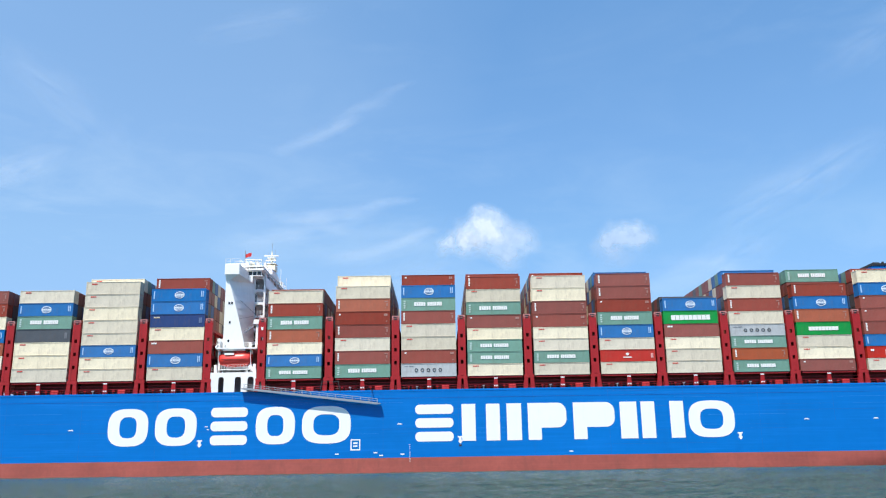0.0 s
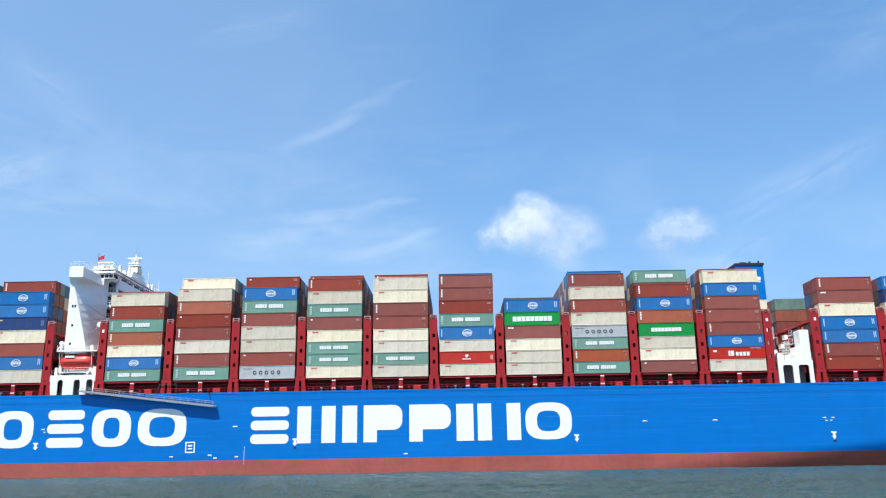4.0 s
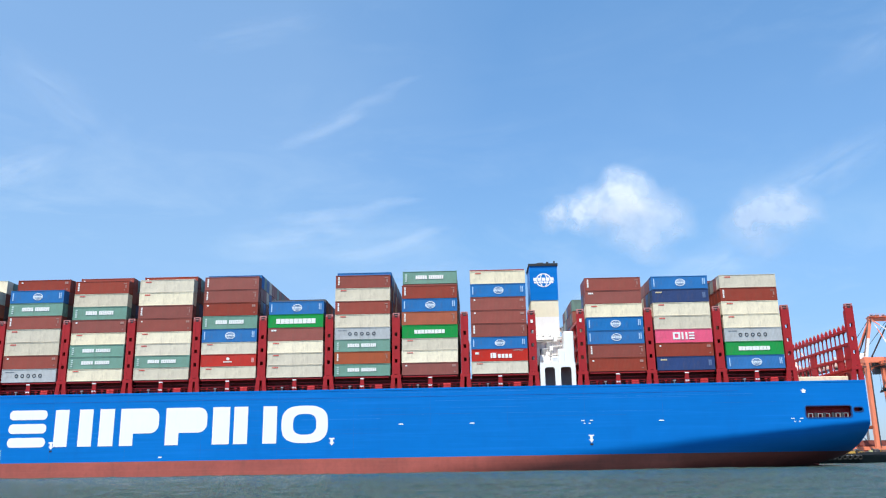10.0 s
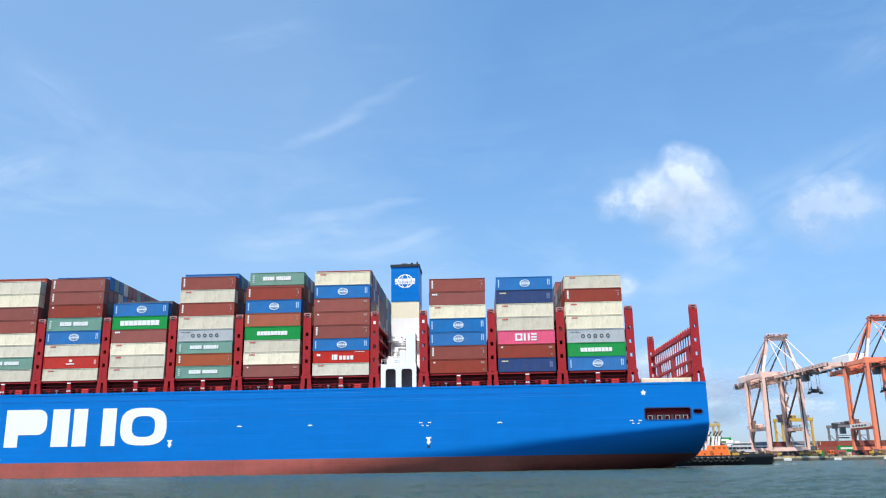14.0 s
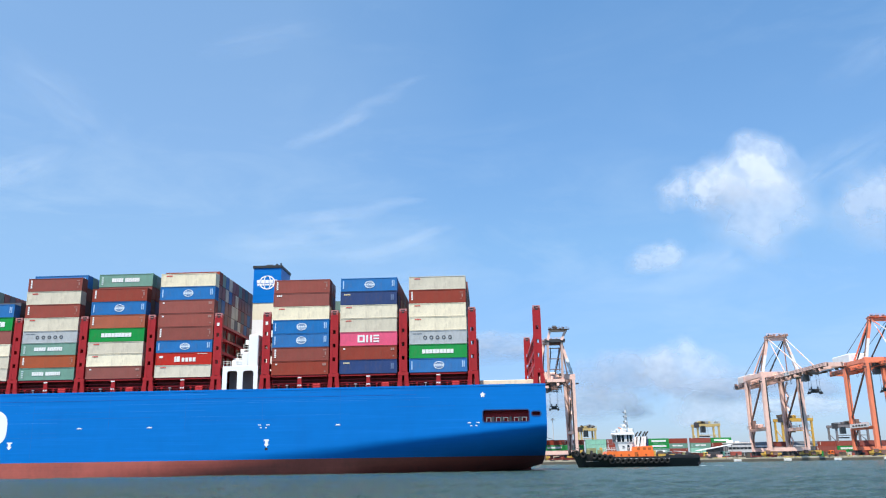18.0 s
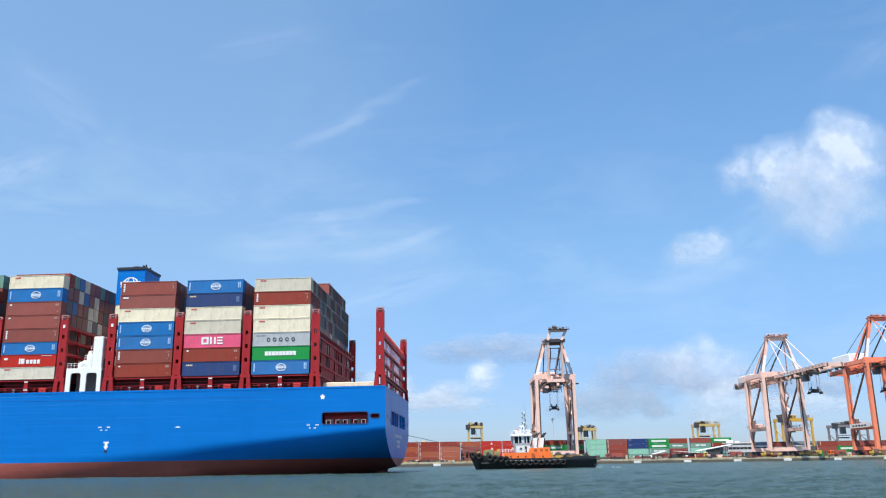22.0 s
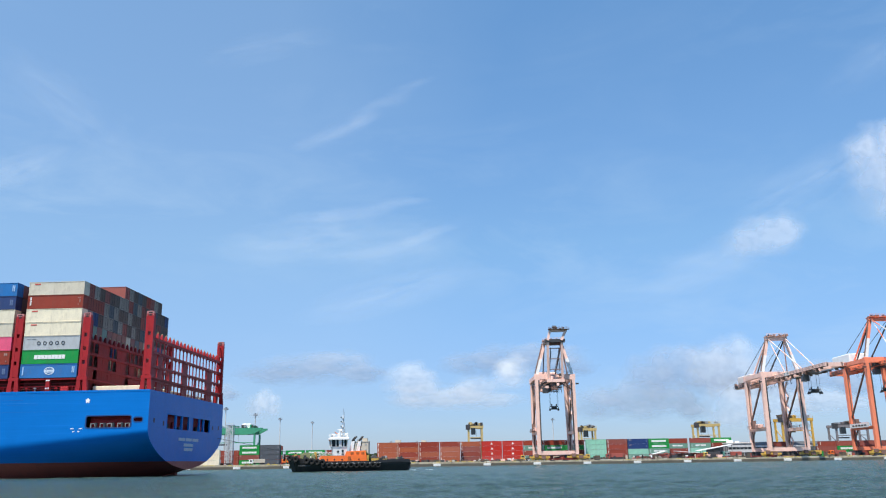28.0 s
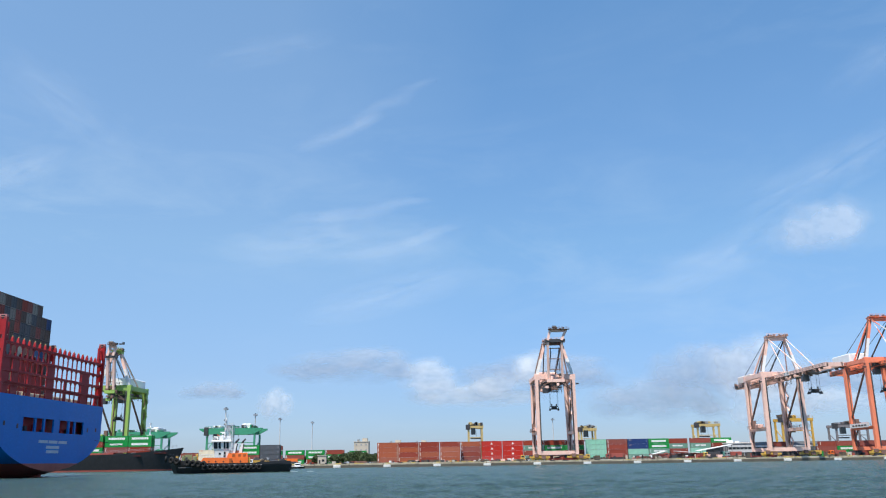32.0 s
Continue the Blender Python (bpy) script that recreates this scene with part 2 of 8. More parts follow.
class Geo:
    """Gathers boxes, beams, tubes and sheets into one mesh."""

    def __init__(self):
        self.v, self.f = [], []

    def quadbox(self, corners):
        k = len(self.v)
        self.v += [tuple(c) for c in corners]
        self.f += [(k, k + 3, k + 2, k + 1), (k + 4, k + 5, k + 6, k + 7), (k, k + 1, k + 5, k + 4),
                   (k + 1, k + 2, k + 6, k + 5), (k + 2, k + 3, k + 7, k + 6), (k + 3, k, k + 4, k + 7)]
        return self

    def box(self, x0, x1, y0, y1, z0, z1):
        return self.quadbox([(x0, y0, z0), (x1, y0, z0), (x1, y1, z0), (x0, y1, z0), (x0, y0, z1), (x1, y0, z1), (x1, y1, z1), (x0, y1, z1)])

    def bevelbox(self, x0, x1, y0, y1, z0, z1, c):
        """A box with its upright edges and top rim cut back by c."""
        ring = lambda i, z: [(x0 + i, y0 + i + c, z), (x0 + i + c, y0 + i, z), (x1 - i - c, y0 + i, z), (x1 - i, y0 + i + c, z),
                             (x1 - i, y1 - i - c, z), (x1 - i - c, y1 - i, z), (x0 + i + c, y1 - i, z), (x0 + i, y1 - i - c, z)]
        return self.loft([ring(0, z0), ring(0, z1 - c), ring(c, z1)])

    def loft(self, rings, closed=True, cap=True):
        k, n = len(self.v), len(rings[0])
        for r in rings:
            self.v += [tuple(p) for p in r]
        for i in range(len(rings) - 1):
            for j in range(n if closed else n - 1):
                a, b = k + i * n + j, k + i * n + (j + 1) % n
                self.f.append((a, b, b + n, a + n))
        if cap and closed:
            self.f.append(tuple(k + j for j in reversed(range(n))))
            self.f.append(tuple(k + (len(rings) - 1) * n + j for j in range(n)))
        return self

    def beam(self, a, b, w, h=None, up=(0, 0, 1)):
        """A square bar from a to b; w is across, h along up."""
        a, b, h = Vector(a), Vector(b), h or w
        d = (b - a).normalized()
        up = Vector(up)
        if abs(d.dot(up)) > 0.95:
            up = Vector((0, 1, 0)) if abs(d.y) < 0.9 else Vector((1, 0, 0))
        s = d.cross(up).normalized() * w / 2
        u = s.cross(d).normalized() * h / 2
        return self.quadbox([a - s - u, a + s - u, a + s + u, a - s + u, b - s - u, b + s - u, b + s + u, b - s + u])

    def tube(self, a, b, r, r2=None, n=8):
        a, b = Vector(a), Vector(b)
        d = (b - a).normalized()
        s = d.orthogonal().normalized()
        u = d.cross(s)
        rings = []
        for p, q in ((a, r), (b, r if r2 is None else r2)):
            rings.append([p + (s * math.cos(t) + u * math.sin(t)) * q for t in [2 * math.pi * i / n for i in range(n)]])
        return self.loft(rings)

    def torus(self, c, axis, R, r, n=14, m=6):
        c, axis = Vector(c), Vector(axis).normalized()
        s = axis.orthogonal().normalized()
        u = axis.cross(s)
        rings = []
        for i in range(n + 1):
            t = 2 * math.pi * i / n
            o = s * math.cos(t) + u * math.sin(t)
            rings.append([c + o * (R + r * math.cos(q)) + axis * r * math.sin(q) for q in [2 * math.pi * j / m for j in range(m)]])
        return self.loft(rings, cap=False)

    def dome(self, c, rx, ry, rz, n=12, m=5):
        """Upper half of an ellipsoid."""
        rings = []
        for i in range(m + 1):
            t = math.pi / 2 * i / m
            rr = max(math.cos(t), 0.02)
            rings.append([(c[0] + rx * rr * math.cos(q), c[1] + ry * rr * math.sin(q), c[2] + rz * math.sin(t)) for q in [2 * math.pi * j / n for j in range(n)]])
        return self.loft(rings)

    def sheet(self, rows):
        k, n = len(self.v), len(rows[0])
        for r in rows:
            self.v += [tuple(p) for p in r]
        for i in range(len(rows) - 1):
            for j in range(n - 1):
                a = k + i * n + j
                self.f.append((a, a + 1, a + n + 1, a + n))
        return self

    def rail(self, pts, h=1.05, step=1.6, r=0.035):
        """Guard rail along the points."""
        pts = [Vector(p) for p in pts]
        for a, b in zip(pts, pts[1:]):
            for z in (h, h * 0.55):
                self.beam(a + Vector((0, 0, z)), b + Vector((0, 0, z)), r * 1.6)
            n = max(1, round((b - a).length / step))
            for i in range(n + 1):
                p = a.lerp(b, i / n)
                self.beam(p, p + Vector((0, 0, h)), r * 1.6)
        return self

    def mesh(self, name, mat, smooth=False):
        me = bpy.data.meshes.new(name)
        me.from_pydata([(x * SIZE, y * SIZE, z * SIZE) for x, y, z in self.v], [], self.f)
        me.materials.append(mat)
        bm = bmesh.new()
        bm.from_mesh(me)
        bmesh.ops.recalc_face_normals(bm, faces=bm.faces)
        bm.to_mesh(me)
        bm.free()
        if smooth:
            me.polygons.foreach_set("use_smooth", [True] * len(me.polygons))
        return me


def part(name, geo, mat, parent, label="", smooth=False):
    ob = new(name, geo if isinstance(geo, bpy.types.Mesh) else geo.mesh(name, mat, smooth))
    ob.parent = parent
    return tagged(ob, label)


def thing(name, label, category, group="", geo=None, mat=None, kind="", smooth=False):
    ob = new(name, geo.mesh(name, mat, smooth) if geo else None)
    return tagged(ob, label, category, group, kind)


# ---- the ship's way: position of its origin (near side amidships, at the waterline) and heading ----
def ship_pose(t):
    T = t / 10
    x = -89.978 * T + 2.0149 * T * T - 0.0611 * T ** 3
    y = 184.514 - 1.0545 * T + 0.1873 * T * T
    a = 0.00589 - 0.05116 * T + 0.010796 * T * T
    return pose(x, y, 0, 0, 0, math.degrees(a))


ABOARD = []                                     # (thing, its place on the ship)
TIMES = [i * 1.0 for i in range(33)]

# ---- water and quay ----
def build_water():
    rng = np.random.RandomState(3)
    r = np.concatenate(([0.01, 8.0, 20.0], np.geomspace(34, 430, 420), np.geomspace(460, 4900, 40)))
    fine = np.radians(np.linspace(-33, 33, 560))
    coarse = np.radians(np.linspace(33, 327, 50))[1:-1]
    th = np.concatenate((fine, coarse))
    R, T = np.meshgrid(r, th, indexing="ij")
    X, Y = R * np.sin(T), R * np.cos(T)
    Z = np.zeros_like(X)
    for k in range(44):
        lam = 0.55 * 1.105 ** k * (0.8 + 0.4 * rng.rand())
        ang = rng.normal(1.05, 0.65)
        amp = 0.0115 * min(lam, 2.6) ** 0.75 * (0.5 + rng.rand()) * (1.0 if lam < 6 else 0.6)
        # a wave fades out where the mesh is too coarse to carry it
        keep = np.clip((lam / np.maximum(R * 0.006, 0.05) - 1.7) / 1.6, 0, 1)
        Z += amp * keep * np.sin(2 * np.pi / lam * (X * math.cos(ang) + Y * math.sin(ang)) + rng.rand() * 6.28)
    Z *= np.clip((R - 5) / 30, 0, 1) * np.clip((3000 - R) / 2000, 0, 1)
    n, m = R.shape
    me = bpy.data.meshes.new("water")
    idx = np.arange(n * m).reshape(n, m)
    nxt = np.roll(idx, -1, axis=1)
    faces = np.stack((idx[:-1], idx[1:], nxt[1:], nxt[:-1]), axis=-1).reshape(-1, 4)
    me.from_pydata(np.stack((X, Y, Z), axis=-1).reshape(-1, 3).tolist(), [], faces.tolist())
    me.materials.append(WATER)
    me.polygons.foreach_set("use_smooth", [True] * len(me.polygons))
    tagged(new("water", me), "rippled grey-green harbour water", "water", kind="structure")


build_water()

# ---- the container ship ----
DECK, BASE, BEAM, STERN = 17.5, 20.35, 48.2, 176.8
MID = BEAM / 2
ship = thing("container_ship", "large blue container ship with red boot top, under way", "ship")


def half_breadth(u, z):
    """Half the hull's breadth at u along and z up, and the lowest height of that section."""
    if u > 72:
        # the side turns inwards below a line that rises to the stern: a soft bilge amidships, a knuckle aft
        aft = STERN - u
        c = 0.30 + 0.042 * aft
        zt = 9.0 - 0.111 * aft + 0.75 * c
        zb = min(1.3 - 0.24 * aft, 1.3)
        if z >= zt:
            return MID, zb
        d = zt - z
        k = min(1.0, d / max(zt - zb, 0.1))
        if k >= 1:
            return 0.0, zb
        fade = min(1.0, (u - 72) / 34)
        turn = 0.62 * (math.sqrt(d * d + c * c) - c) * fade * fade * (3 - 2 * fade)
        return min(MID * (1 - k ** 1.55) ** 0.56 if aft < 40 else MID, MID - turn), zb
    if u < -120:
        k = min(1.0, (-120 - u) / 66)
        flare = 1.0 - 0.35 * k * (1 - max(0, z) / DECK)
        return max(0.25, MID * (1 - k ** 2.4) * flare), -3.0
    return MID, -3.0


OPENINGS = ((163.7, 173.2, 9.9, 12.3), (173.7, 175.6, 11.0, 11.9))
STATIONS = sorted(set([-186 + 4 * i for i in range(17)] + [-118 + 8 * i for i in range(29)] + [112 + 3.0 * i for i in range(22)] + [163.7, 173.2, 173.7, 175.6, STERN]))
STATIONS = [u for u in STATIONS if u <= STERN]
LEVELS = [-2.2, -1.0, 0.0, 0.7, 1.4, 2.2, 3.1, 3.6, 4.1, 4.6, 5.1, 5.6, 6.1, 6.6, 7.1, 7.6, 8.1, 8.6, 9.1, 9.5, 9.9, 11.0, 11.9, 12.3, 14.5, DECK]


def hull_point(u, z, side):
    b, zb = half_breadth(u, z)
    z = max(z, zb)
    b, _ = half_breadth(u, z)
    return (u, MID + side * b, z)


def hull_band(levels, side):
    g = Geo()
    for a, b in zip(STATIONS, STATIONS[1:]):
        for z0, z1 in zip(levels, levels[1:]):
            if side < 0 and any(a >= o[0] - 0.01 and b <= o[1] + 0.01 and z0 >= o[2] - 0.01 and z1 <= o[3] + 0.01 for o in OPENINGS):
                continue
            q = [hull_point(a, z0, side), hull_point(b, z0, side), hull_point(b, z1, side), hull_point(a, z1, side)]
            if (Vector(q[0]) - Vector(q[3])).length + (Vector(q[1]) - Vector(q[2])).length < 0.02:
                continue
            k = len(g.v)
            g.v += q
            g.f.append((k, k + 1, k + 2, k + 3) if side < 0 else (k + 3, k + 2, k + 1, k))
    return g


def welded(geo, name, mat):
    me = bpy.data.meshes.new(name)
    me.from_pydata(geo.v, [], geo.f)
    bm = bmesh.new()
    bm.from_mesh(me)
    bmesh.ops.remove_doubles(bm, verts=bm.verts, dist=0.005)
    bm.to_mesh(me)
    bm.free()
    me.materials.append(mat)
    me.polygons.foreach_set("use_smooth", [True] * len(me.polygons))
    return me


def both_sides(levels):
    g, h = hull_band(levels, -1), hull_band(levels, 1)
    k = len(g.v)
    g.v += h.v
    g.f += [tuple(i + k for i in f) for f in h.f]
    return g


TOP = LEVELS[LEVELS.index(3.1):]
LOW = LEVELS[:LEVELS.index(3.1) + 1]
hull = part("hull", welded(both_sides(TOP), "hull", HULL_BLUE), None, ship, "bright blue painted steel hull side")
part("boot_top", welded(both_sides(LOW), "boot_top", BOOT_RED), None, ship, "weathered red antifouling along the waterline")

# the transom, with six mooring openings
WINDOWS = ((10.2, 15.2), (15.8, 19.0), (19.6, 23.6), (26.3, 30.6), (31.2, 33.6), (34.2, 38.3))
WZ0, WZ1 = 9.95, 13.05


def build_transom():
    g, r = Geo(), Geo()
    zs = sorted(set(LEVELS[2:] + [WZ0, WZ1, 1.3]))
    for z0, z1 in zip(zs, zs[1:]):
        if z1 <= 1.3:
            continue
        b0, b1 = half_breadth(STERN, z0)[0], half_breadth(STERN, z1)[0]
        cuts = [-1, 1]
        if WZ0 - 0.01 <= z0 and z1 <= WZ1 + 0.01:
            cuts = [-1] + [(v - MID) / MID for w in WINDOWS for v in w] + [1]
        for i in range(0, len(cuts) - 1, 2):
            a, b = cuts[i], cuts[i + 1]
            t = g if z0 >= 3.05 else r
            k = len(t.v)
            t.v += [(STERN, MID + a * b0, z0), (STERN, MID + b * b0, z0), (STERN, MID + b * b1, z1), (STERN, MID + a * b1, z1)]
            t.f.append((k, k + 1, k + 2, k + 3))
    part("transom", g, HULL_BLUE, ship, "flat blue stern plate with mooring openings")
    part("transom_boot_top", r, BOOT_RED, ship)
    for v0, v1 in WINDOWS:
        f = Geo()
        x0, x1 = STERN - 0.35, STERN + 0.04
        for y0, y1, z0, z1 in ((v0 - .12, v0 + .05, WZ0 - .12, WZ1 + .12), (v1 - .05, v1 + .12, WZ0 - .12, WZ1 + .12),
                               (v0 + .05, v1 - .05, WZ0 - .12, WZ0 + .05), (v0 + .05, v1 - .05, WZ1 - .05, WZ1 + .12)):
            f.box(x0, x1, y0, y1, z0, z1)
        part("mooring_opening", f, HULL_BLUE, ship)
    # ports without depth: the shade of each hole is a black block
    for v, z in ((3.0, 11.4), (8.2, 11.0), (40.6, 11.2), (45.2, 11.4)):
        part("stern_port", Geo().bevelbox(STERN - 0.2, STERN + 0.03, v - 0.38, v + 0.38, z - 0.5, z + 0.5, 0.06), BLACK, ship, "small port in the stern plate, its shaded hole a black block")
    # name and port of registry, as plain bars
    for z, w, n in ((7.9, 13.0, 3), (6.7, 6.0, 1), (5.7, 5.6, 1)):
        for i in range(n):
            gap = 0.5
            s = (w - gap * (n - 1)) / n
            y = MID - w / 2 + i * (s + gap)
            part("name_bar", Geo().box(STERN, STERN + 0.03, y, y + s, z - 0.3, z + 0.35), material("dull_white", (0.50, 0.53, 0.58), 0.6), ship, "dull white painted bar")
    # mooring deck behind the openings: floor, roof, inner wall, winches
    g = Geo()
    g.box(160.5, STERN - 0.4, 1.6, BEAM - 1.6, 9.2, 9.6)
    g.box(160.5, STERN - 0.4, 1.6, BEAM - 1.6, 13.3, 13.5)
    g.box(160.0, 160.4, 0.8, BEAM - 0.8, 9.2, 13.1)
    part("mooring_deck", g, SHIP_RED, ship, "dark red mooring deck inside the stern")
    part("inner_bulkhead", Geo().box(174.6, 174.8, 2.0, BEAM - 2.0, 9.6, 13.3), SHIP_RED, ship, "red bulkhead behind the stern openings")
    for i, y in enumerate((11.4, 13.4, 16.8, 20.6, 22.4, 27.6, 29.4, 32.2, 35.0, 37.0)):
        part("stern_fitting", Geo().bevelbox(175.0, 175.6, y, y + 0.7 + 0.3 * (i % 2), 9.6, 10.7 + 0.5 * (i % 3), 0.1), (SHIP_RED, DARK_STEEL)[i % 2], ship)
    for y in (3.4, 12.5, 21.0, 28.5, 35.5, 44.0):
        w = Geo().tube((171.8, y - 1.2, 10.6), (171.8, y + 1.2, 10.6), 0.75, n=12).box(171.0, 172.6, y - 1.5, y - 1.25, 9.6, 11.6).box(171.0, 172.6, y + 1.25, y + 1.5, 9.6, 11.6)
        part("mooring_winch", w, SHIP_RED, ship, "red mooring winch")
    for u in (165.2, 171.4):
        part("bollard", Geo().tube((u, 2.2, 9.6), (u, 2.2, 10.9), 0.28, n=10).tube((u, 2.2, 10.9), (u, 2.2, 11.0), 0.36, n=10), DARK_STEEL, ship)
    for u0, u1, z0, z1 in OPENINGS:
        # rounded rim of each side opening
        c, n = 0.45, 5
        def ring(d):
            pts = []
            for cx, cz, s in ((u1 - c, z1 - c, 0), (u0 + c, z1 - c, 1), (u0 + c, z0 + c, 2), (u1 - c, z0 + c, 3)):
                for i in range(n + 1):
                    t = math.pi / 2 * (s + i / n)
                    pts.append((cx + (c + d) * math.cos(t), cz + (c + d) * math.sin(t)))
            return pts
        inner, outer = ring(-0.06), ring(0.16)
        rings = [[(x, y, z) for x, z in r] for y, r in ((-0.05, outer), (-0.05, inner), (0.45, inner), (0.45, outer), (-0.05, outer))]
        part("fairlead_rim", Geo().loft([list(q) for q in zip(*rings)] + [[r[0] for r in rings]], closed=False), material("rim_dark_blue", (0.012, 0.06, 0.20), 0.5), ship, "rounded rim of the mooring opening")
    part("inner_plate", Geo().box(163.9, 175.5, 1.5, 1.6, 9.6, 12.9).box(163.9, 175.5, 0.5, 1.5, 9.5, 9.62), SHIP_RED, ship, "red plating inside the mooring opening")
    for u in (164.9, 166.9, 168.4, 170.6, 172.2):
        part("fairlead", Geo().box(u - 0.5, u - 0.36, 0.6, 0.9, 9.85, 10.85).box(u + 0.36, u + 0.5, 0.6, 0.9, 9.85, 10.85).box(u - 0.36, u + 0.36, 0.6, 0.9, 9.85, 9.99).box(u - 0.36, u + 0.36, 0.6, 0.9, 10.71, 10.85), material("fairlead_grey", (0.34, 0.33, 0.32), 0.5), ship, "square steel fairlead frame")
    part("pipe", Geo().tube((164.2, 1.2, 11.6), (173.0, 1.2, 11.9), 0.1).tube((168.0, 1.1, 9.6), (170.4, 1.1, 12.2), 0.09), SHIP_RED, ship)
    for u in (165.8, 167.6, 169.4, 171.3):
        part("roller", Geo().tube((u, 0.25, 9.95), (u, 0.25, 10.9), 0.3, n=10), DARK_STEEL, ship)
    # rudder head and skeg under the counter
    g = Geo().loft([[(158, MID - 1.0, -2), (174, MID - 0.5, -2), (174, MID + 0.5, -2), (158, MID + 1.0, -2)], [(158, MID - 1.4, 1.6), (174.5, MID - 0.7, 1.6), (174.5, MID + 0.7, 1.6), (158, MID + 1.4, 1.6)]])
    part("skeg", g, BOOT_RED, ship)


build_transom()
g = Geo()
for a, b in zip(STATIONS, STATIONS[1:]):
    k = len(g.v)
    g.v += [hull_point(a, DECK, -1), hull_point(b, DECK, -1), hull_point(b, DECK, 1), hull_point(a, DECK, 1)]
    g.f.append((k, k + 1, k + 2, k + 3))
part("main_deck", g, DECK_RED, ship, "dark red weather deck")
part("sheer_strake", Geo().box(-118, STERN - 0.02, -0.05, 0.12, DECK - 0.35, DECK + 0.06), HULL_BLUE, ship)
part("rubbing_seam", Geo().box(-118, 150, -0.03, 0.05, 15.72, 15.80), material("seam_blue", (0.005, 0.115, 0.41), 0.5), ship)

# the painted mark: plain white shapes along the side, ring, bar and pair of bars
SHAPES = (("ring", -73.2, -64.5), ("ring", -63.0, -54.0), ("bars", -51.0, -43.0), ("ring", -41.2, -32.7), ("ring", -31.2, -20.6),
          ("bars", -6.6, 1.7), ("pair", 3.5, 11.8), ("bar", 13.3, 16.5), ("flag", 17.9, 26.3), ("flag", 27.8, 36.8), ("bar", 38.0, 41.7),
          ("pair", 42.6, 51.9), ("ring", 52.9, 62.9))


def build_marks():
    z0, z1, y0, y1 = 6.4, 14.25, -0.04, 0.02
    for kind, a, b in SHAPES:
        g, lo = Geo(), z0 - 0.12 * (1 if a < -20 else 0)
        if kind == "ring":
            def oval(rx, rz, y, e=2.9):
                return [((a + b) / 2 + math.copysign(abs(math.cos(t)) ** (2 / e), math.cos(t)) * rx, y, (lo + z1) / 2 + math.copysign(abs(math.sin(t)) ** (2 / e), math.sin(t)) * rz) for t in [2 * math.pi * i / 40 for i in range(41)]]
            rx, rz = (b - a) / 2, (z1 - lo) / 2
            g.sheet([oval(rx, rz, y1), oval(rx, rz, y0), oval(rx - 2.5, rz - 1.75, y0), oval(rx - 2.5, rz - 1.75, y1)])
        elif kind == "bar":
            g.box(a, b, y0, y1, lo, z1)
        elif kind == "pair":
            g.box(a, a + 3.0, y0, y1, lo, z1).box(b - 3.0, b, y0, y1, lo, z1)
        elif kind == "flag":
            # an upright with a rounded field at its head
            g.box(a, a + 2.9, y0, y1, lo, z1 - 5.3)
            r, n = 1.9, 6
            pts = [(a, z1), (a, z1 - 5.3)] + [(b - r + r * math.sin(t), z1 - 5.3 + r - r * math.cos(t)) for t in [math.pi / 2 * i / n for i in range(n + 1)]] + [(b - r + r * math.cos(t), z1 - r + r * math.sin(t)) for t in [math.pi / 2 * i / n for i in range(n + 1)]]
            g.loft([[(x, y, z) for x, z in pts] for y in (y1, y0)])
        elif kind == "bars":
            h = z1 - lo
            for k in (0.0, 0.37, 0.74):
                za, zc, r, n = lo + k * h, lo + (k + 0.26) * h, 0.9, 5
                pts = [(cx + r * math.cos(t), cz + r * math.sin(t)) for cx, cz, s in ((b - r, zc - r, 0), (a + r, zc - r, 1), (a + r, za + r, 2), (b - r, za + r, 3)) for t in [math.pi / 2 * (s + i / n) for i in range(n + 1)]]
                g.loft([[(x, y, z) for x, z in pts] for y in (y1, y0)])
        part("painted_shape", g, LETTER_WHITE, hull, "large white shape painted on the hull")
    # tug push points: a white arrow under a bar, with a black foot
    for u, z in ((-53.2, 6.35), (3.1, 6.4), (63.8, 6.35), (118.7, 6.1)):
        g = Geo().box(u - 0.55, u + 0.55, y0, y1, z + 0.75, z + 1.05).box(u - 0.28, u + 0.28, y0, y1, z + 0.1, z + 0.75)
        k = len(g.v)
        g.v += [(u - 0.55, y0, z + 0.1), (u + 0.55, y0, z + 0.1), (u, y0, z - 0.55)]
        g.f.append((k, k + 1, k + 2))
        part("tug_arrow", g, LETTER_WHITE, hull, "white push-point arrow")
        if u in (3.1, 118.7):
            part("tug_arrow_foot", Geo().box(u - 0.3, u + 0.3, y0, y1, z - 1.1, z - 0.7), BLACK, hull)
    for u, z in ((-81.2, 9.84), (-10.0, 10.19), (78.56, 10.0), (93.7, 9.95), (133.6, 9.86)):
        part("hull_mark", Geo().quadbox([(u - 0.62, y0, z - 0.10), (u + 0.62, y0, z - 0.10), (u + 0.62, y1, z - 0.10), (u - 0.62, y1, z - 0.10), (u - 0.3, y0, z + 0.14), (u + 0.3, y0, z + 0.14), (u + 0.3, y1, z + 0.14), (u - 0.3, y1, z + 0.14)]), LETTER_WHITE, hull, "small white mark")
    for u, z in ((-51.0, 9.9), (118.0, 9.8), (161.8, 9.5)):
        for dx, dz, w in ((-0.9, 0.3, 0.7), (0.9, 0.3, 0.7), (-0.55, -0.3, 0.4), (0.5, -0.3, 0.4)):
            part("hull_mark", Geo().box(u + dx - w / 2, u + dx + w / 2, y0, y1, z + dz - 0.08, z + dz + 0.1), LETTER_WHITE, hull)
    star = Geo()
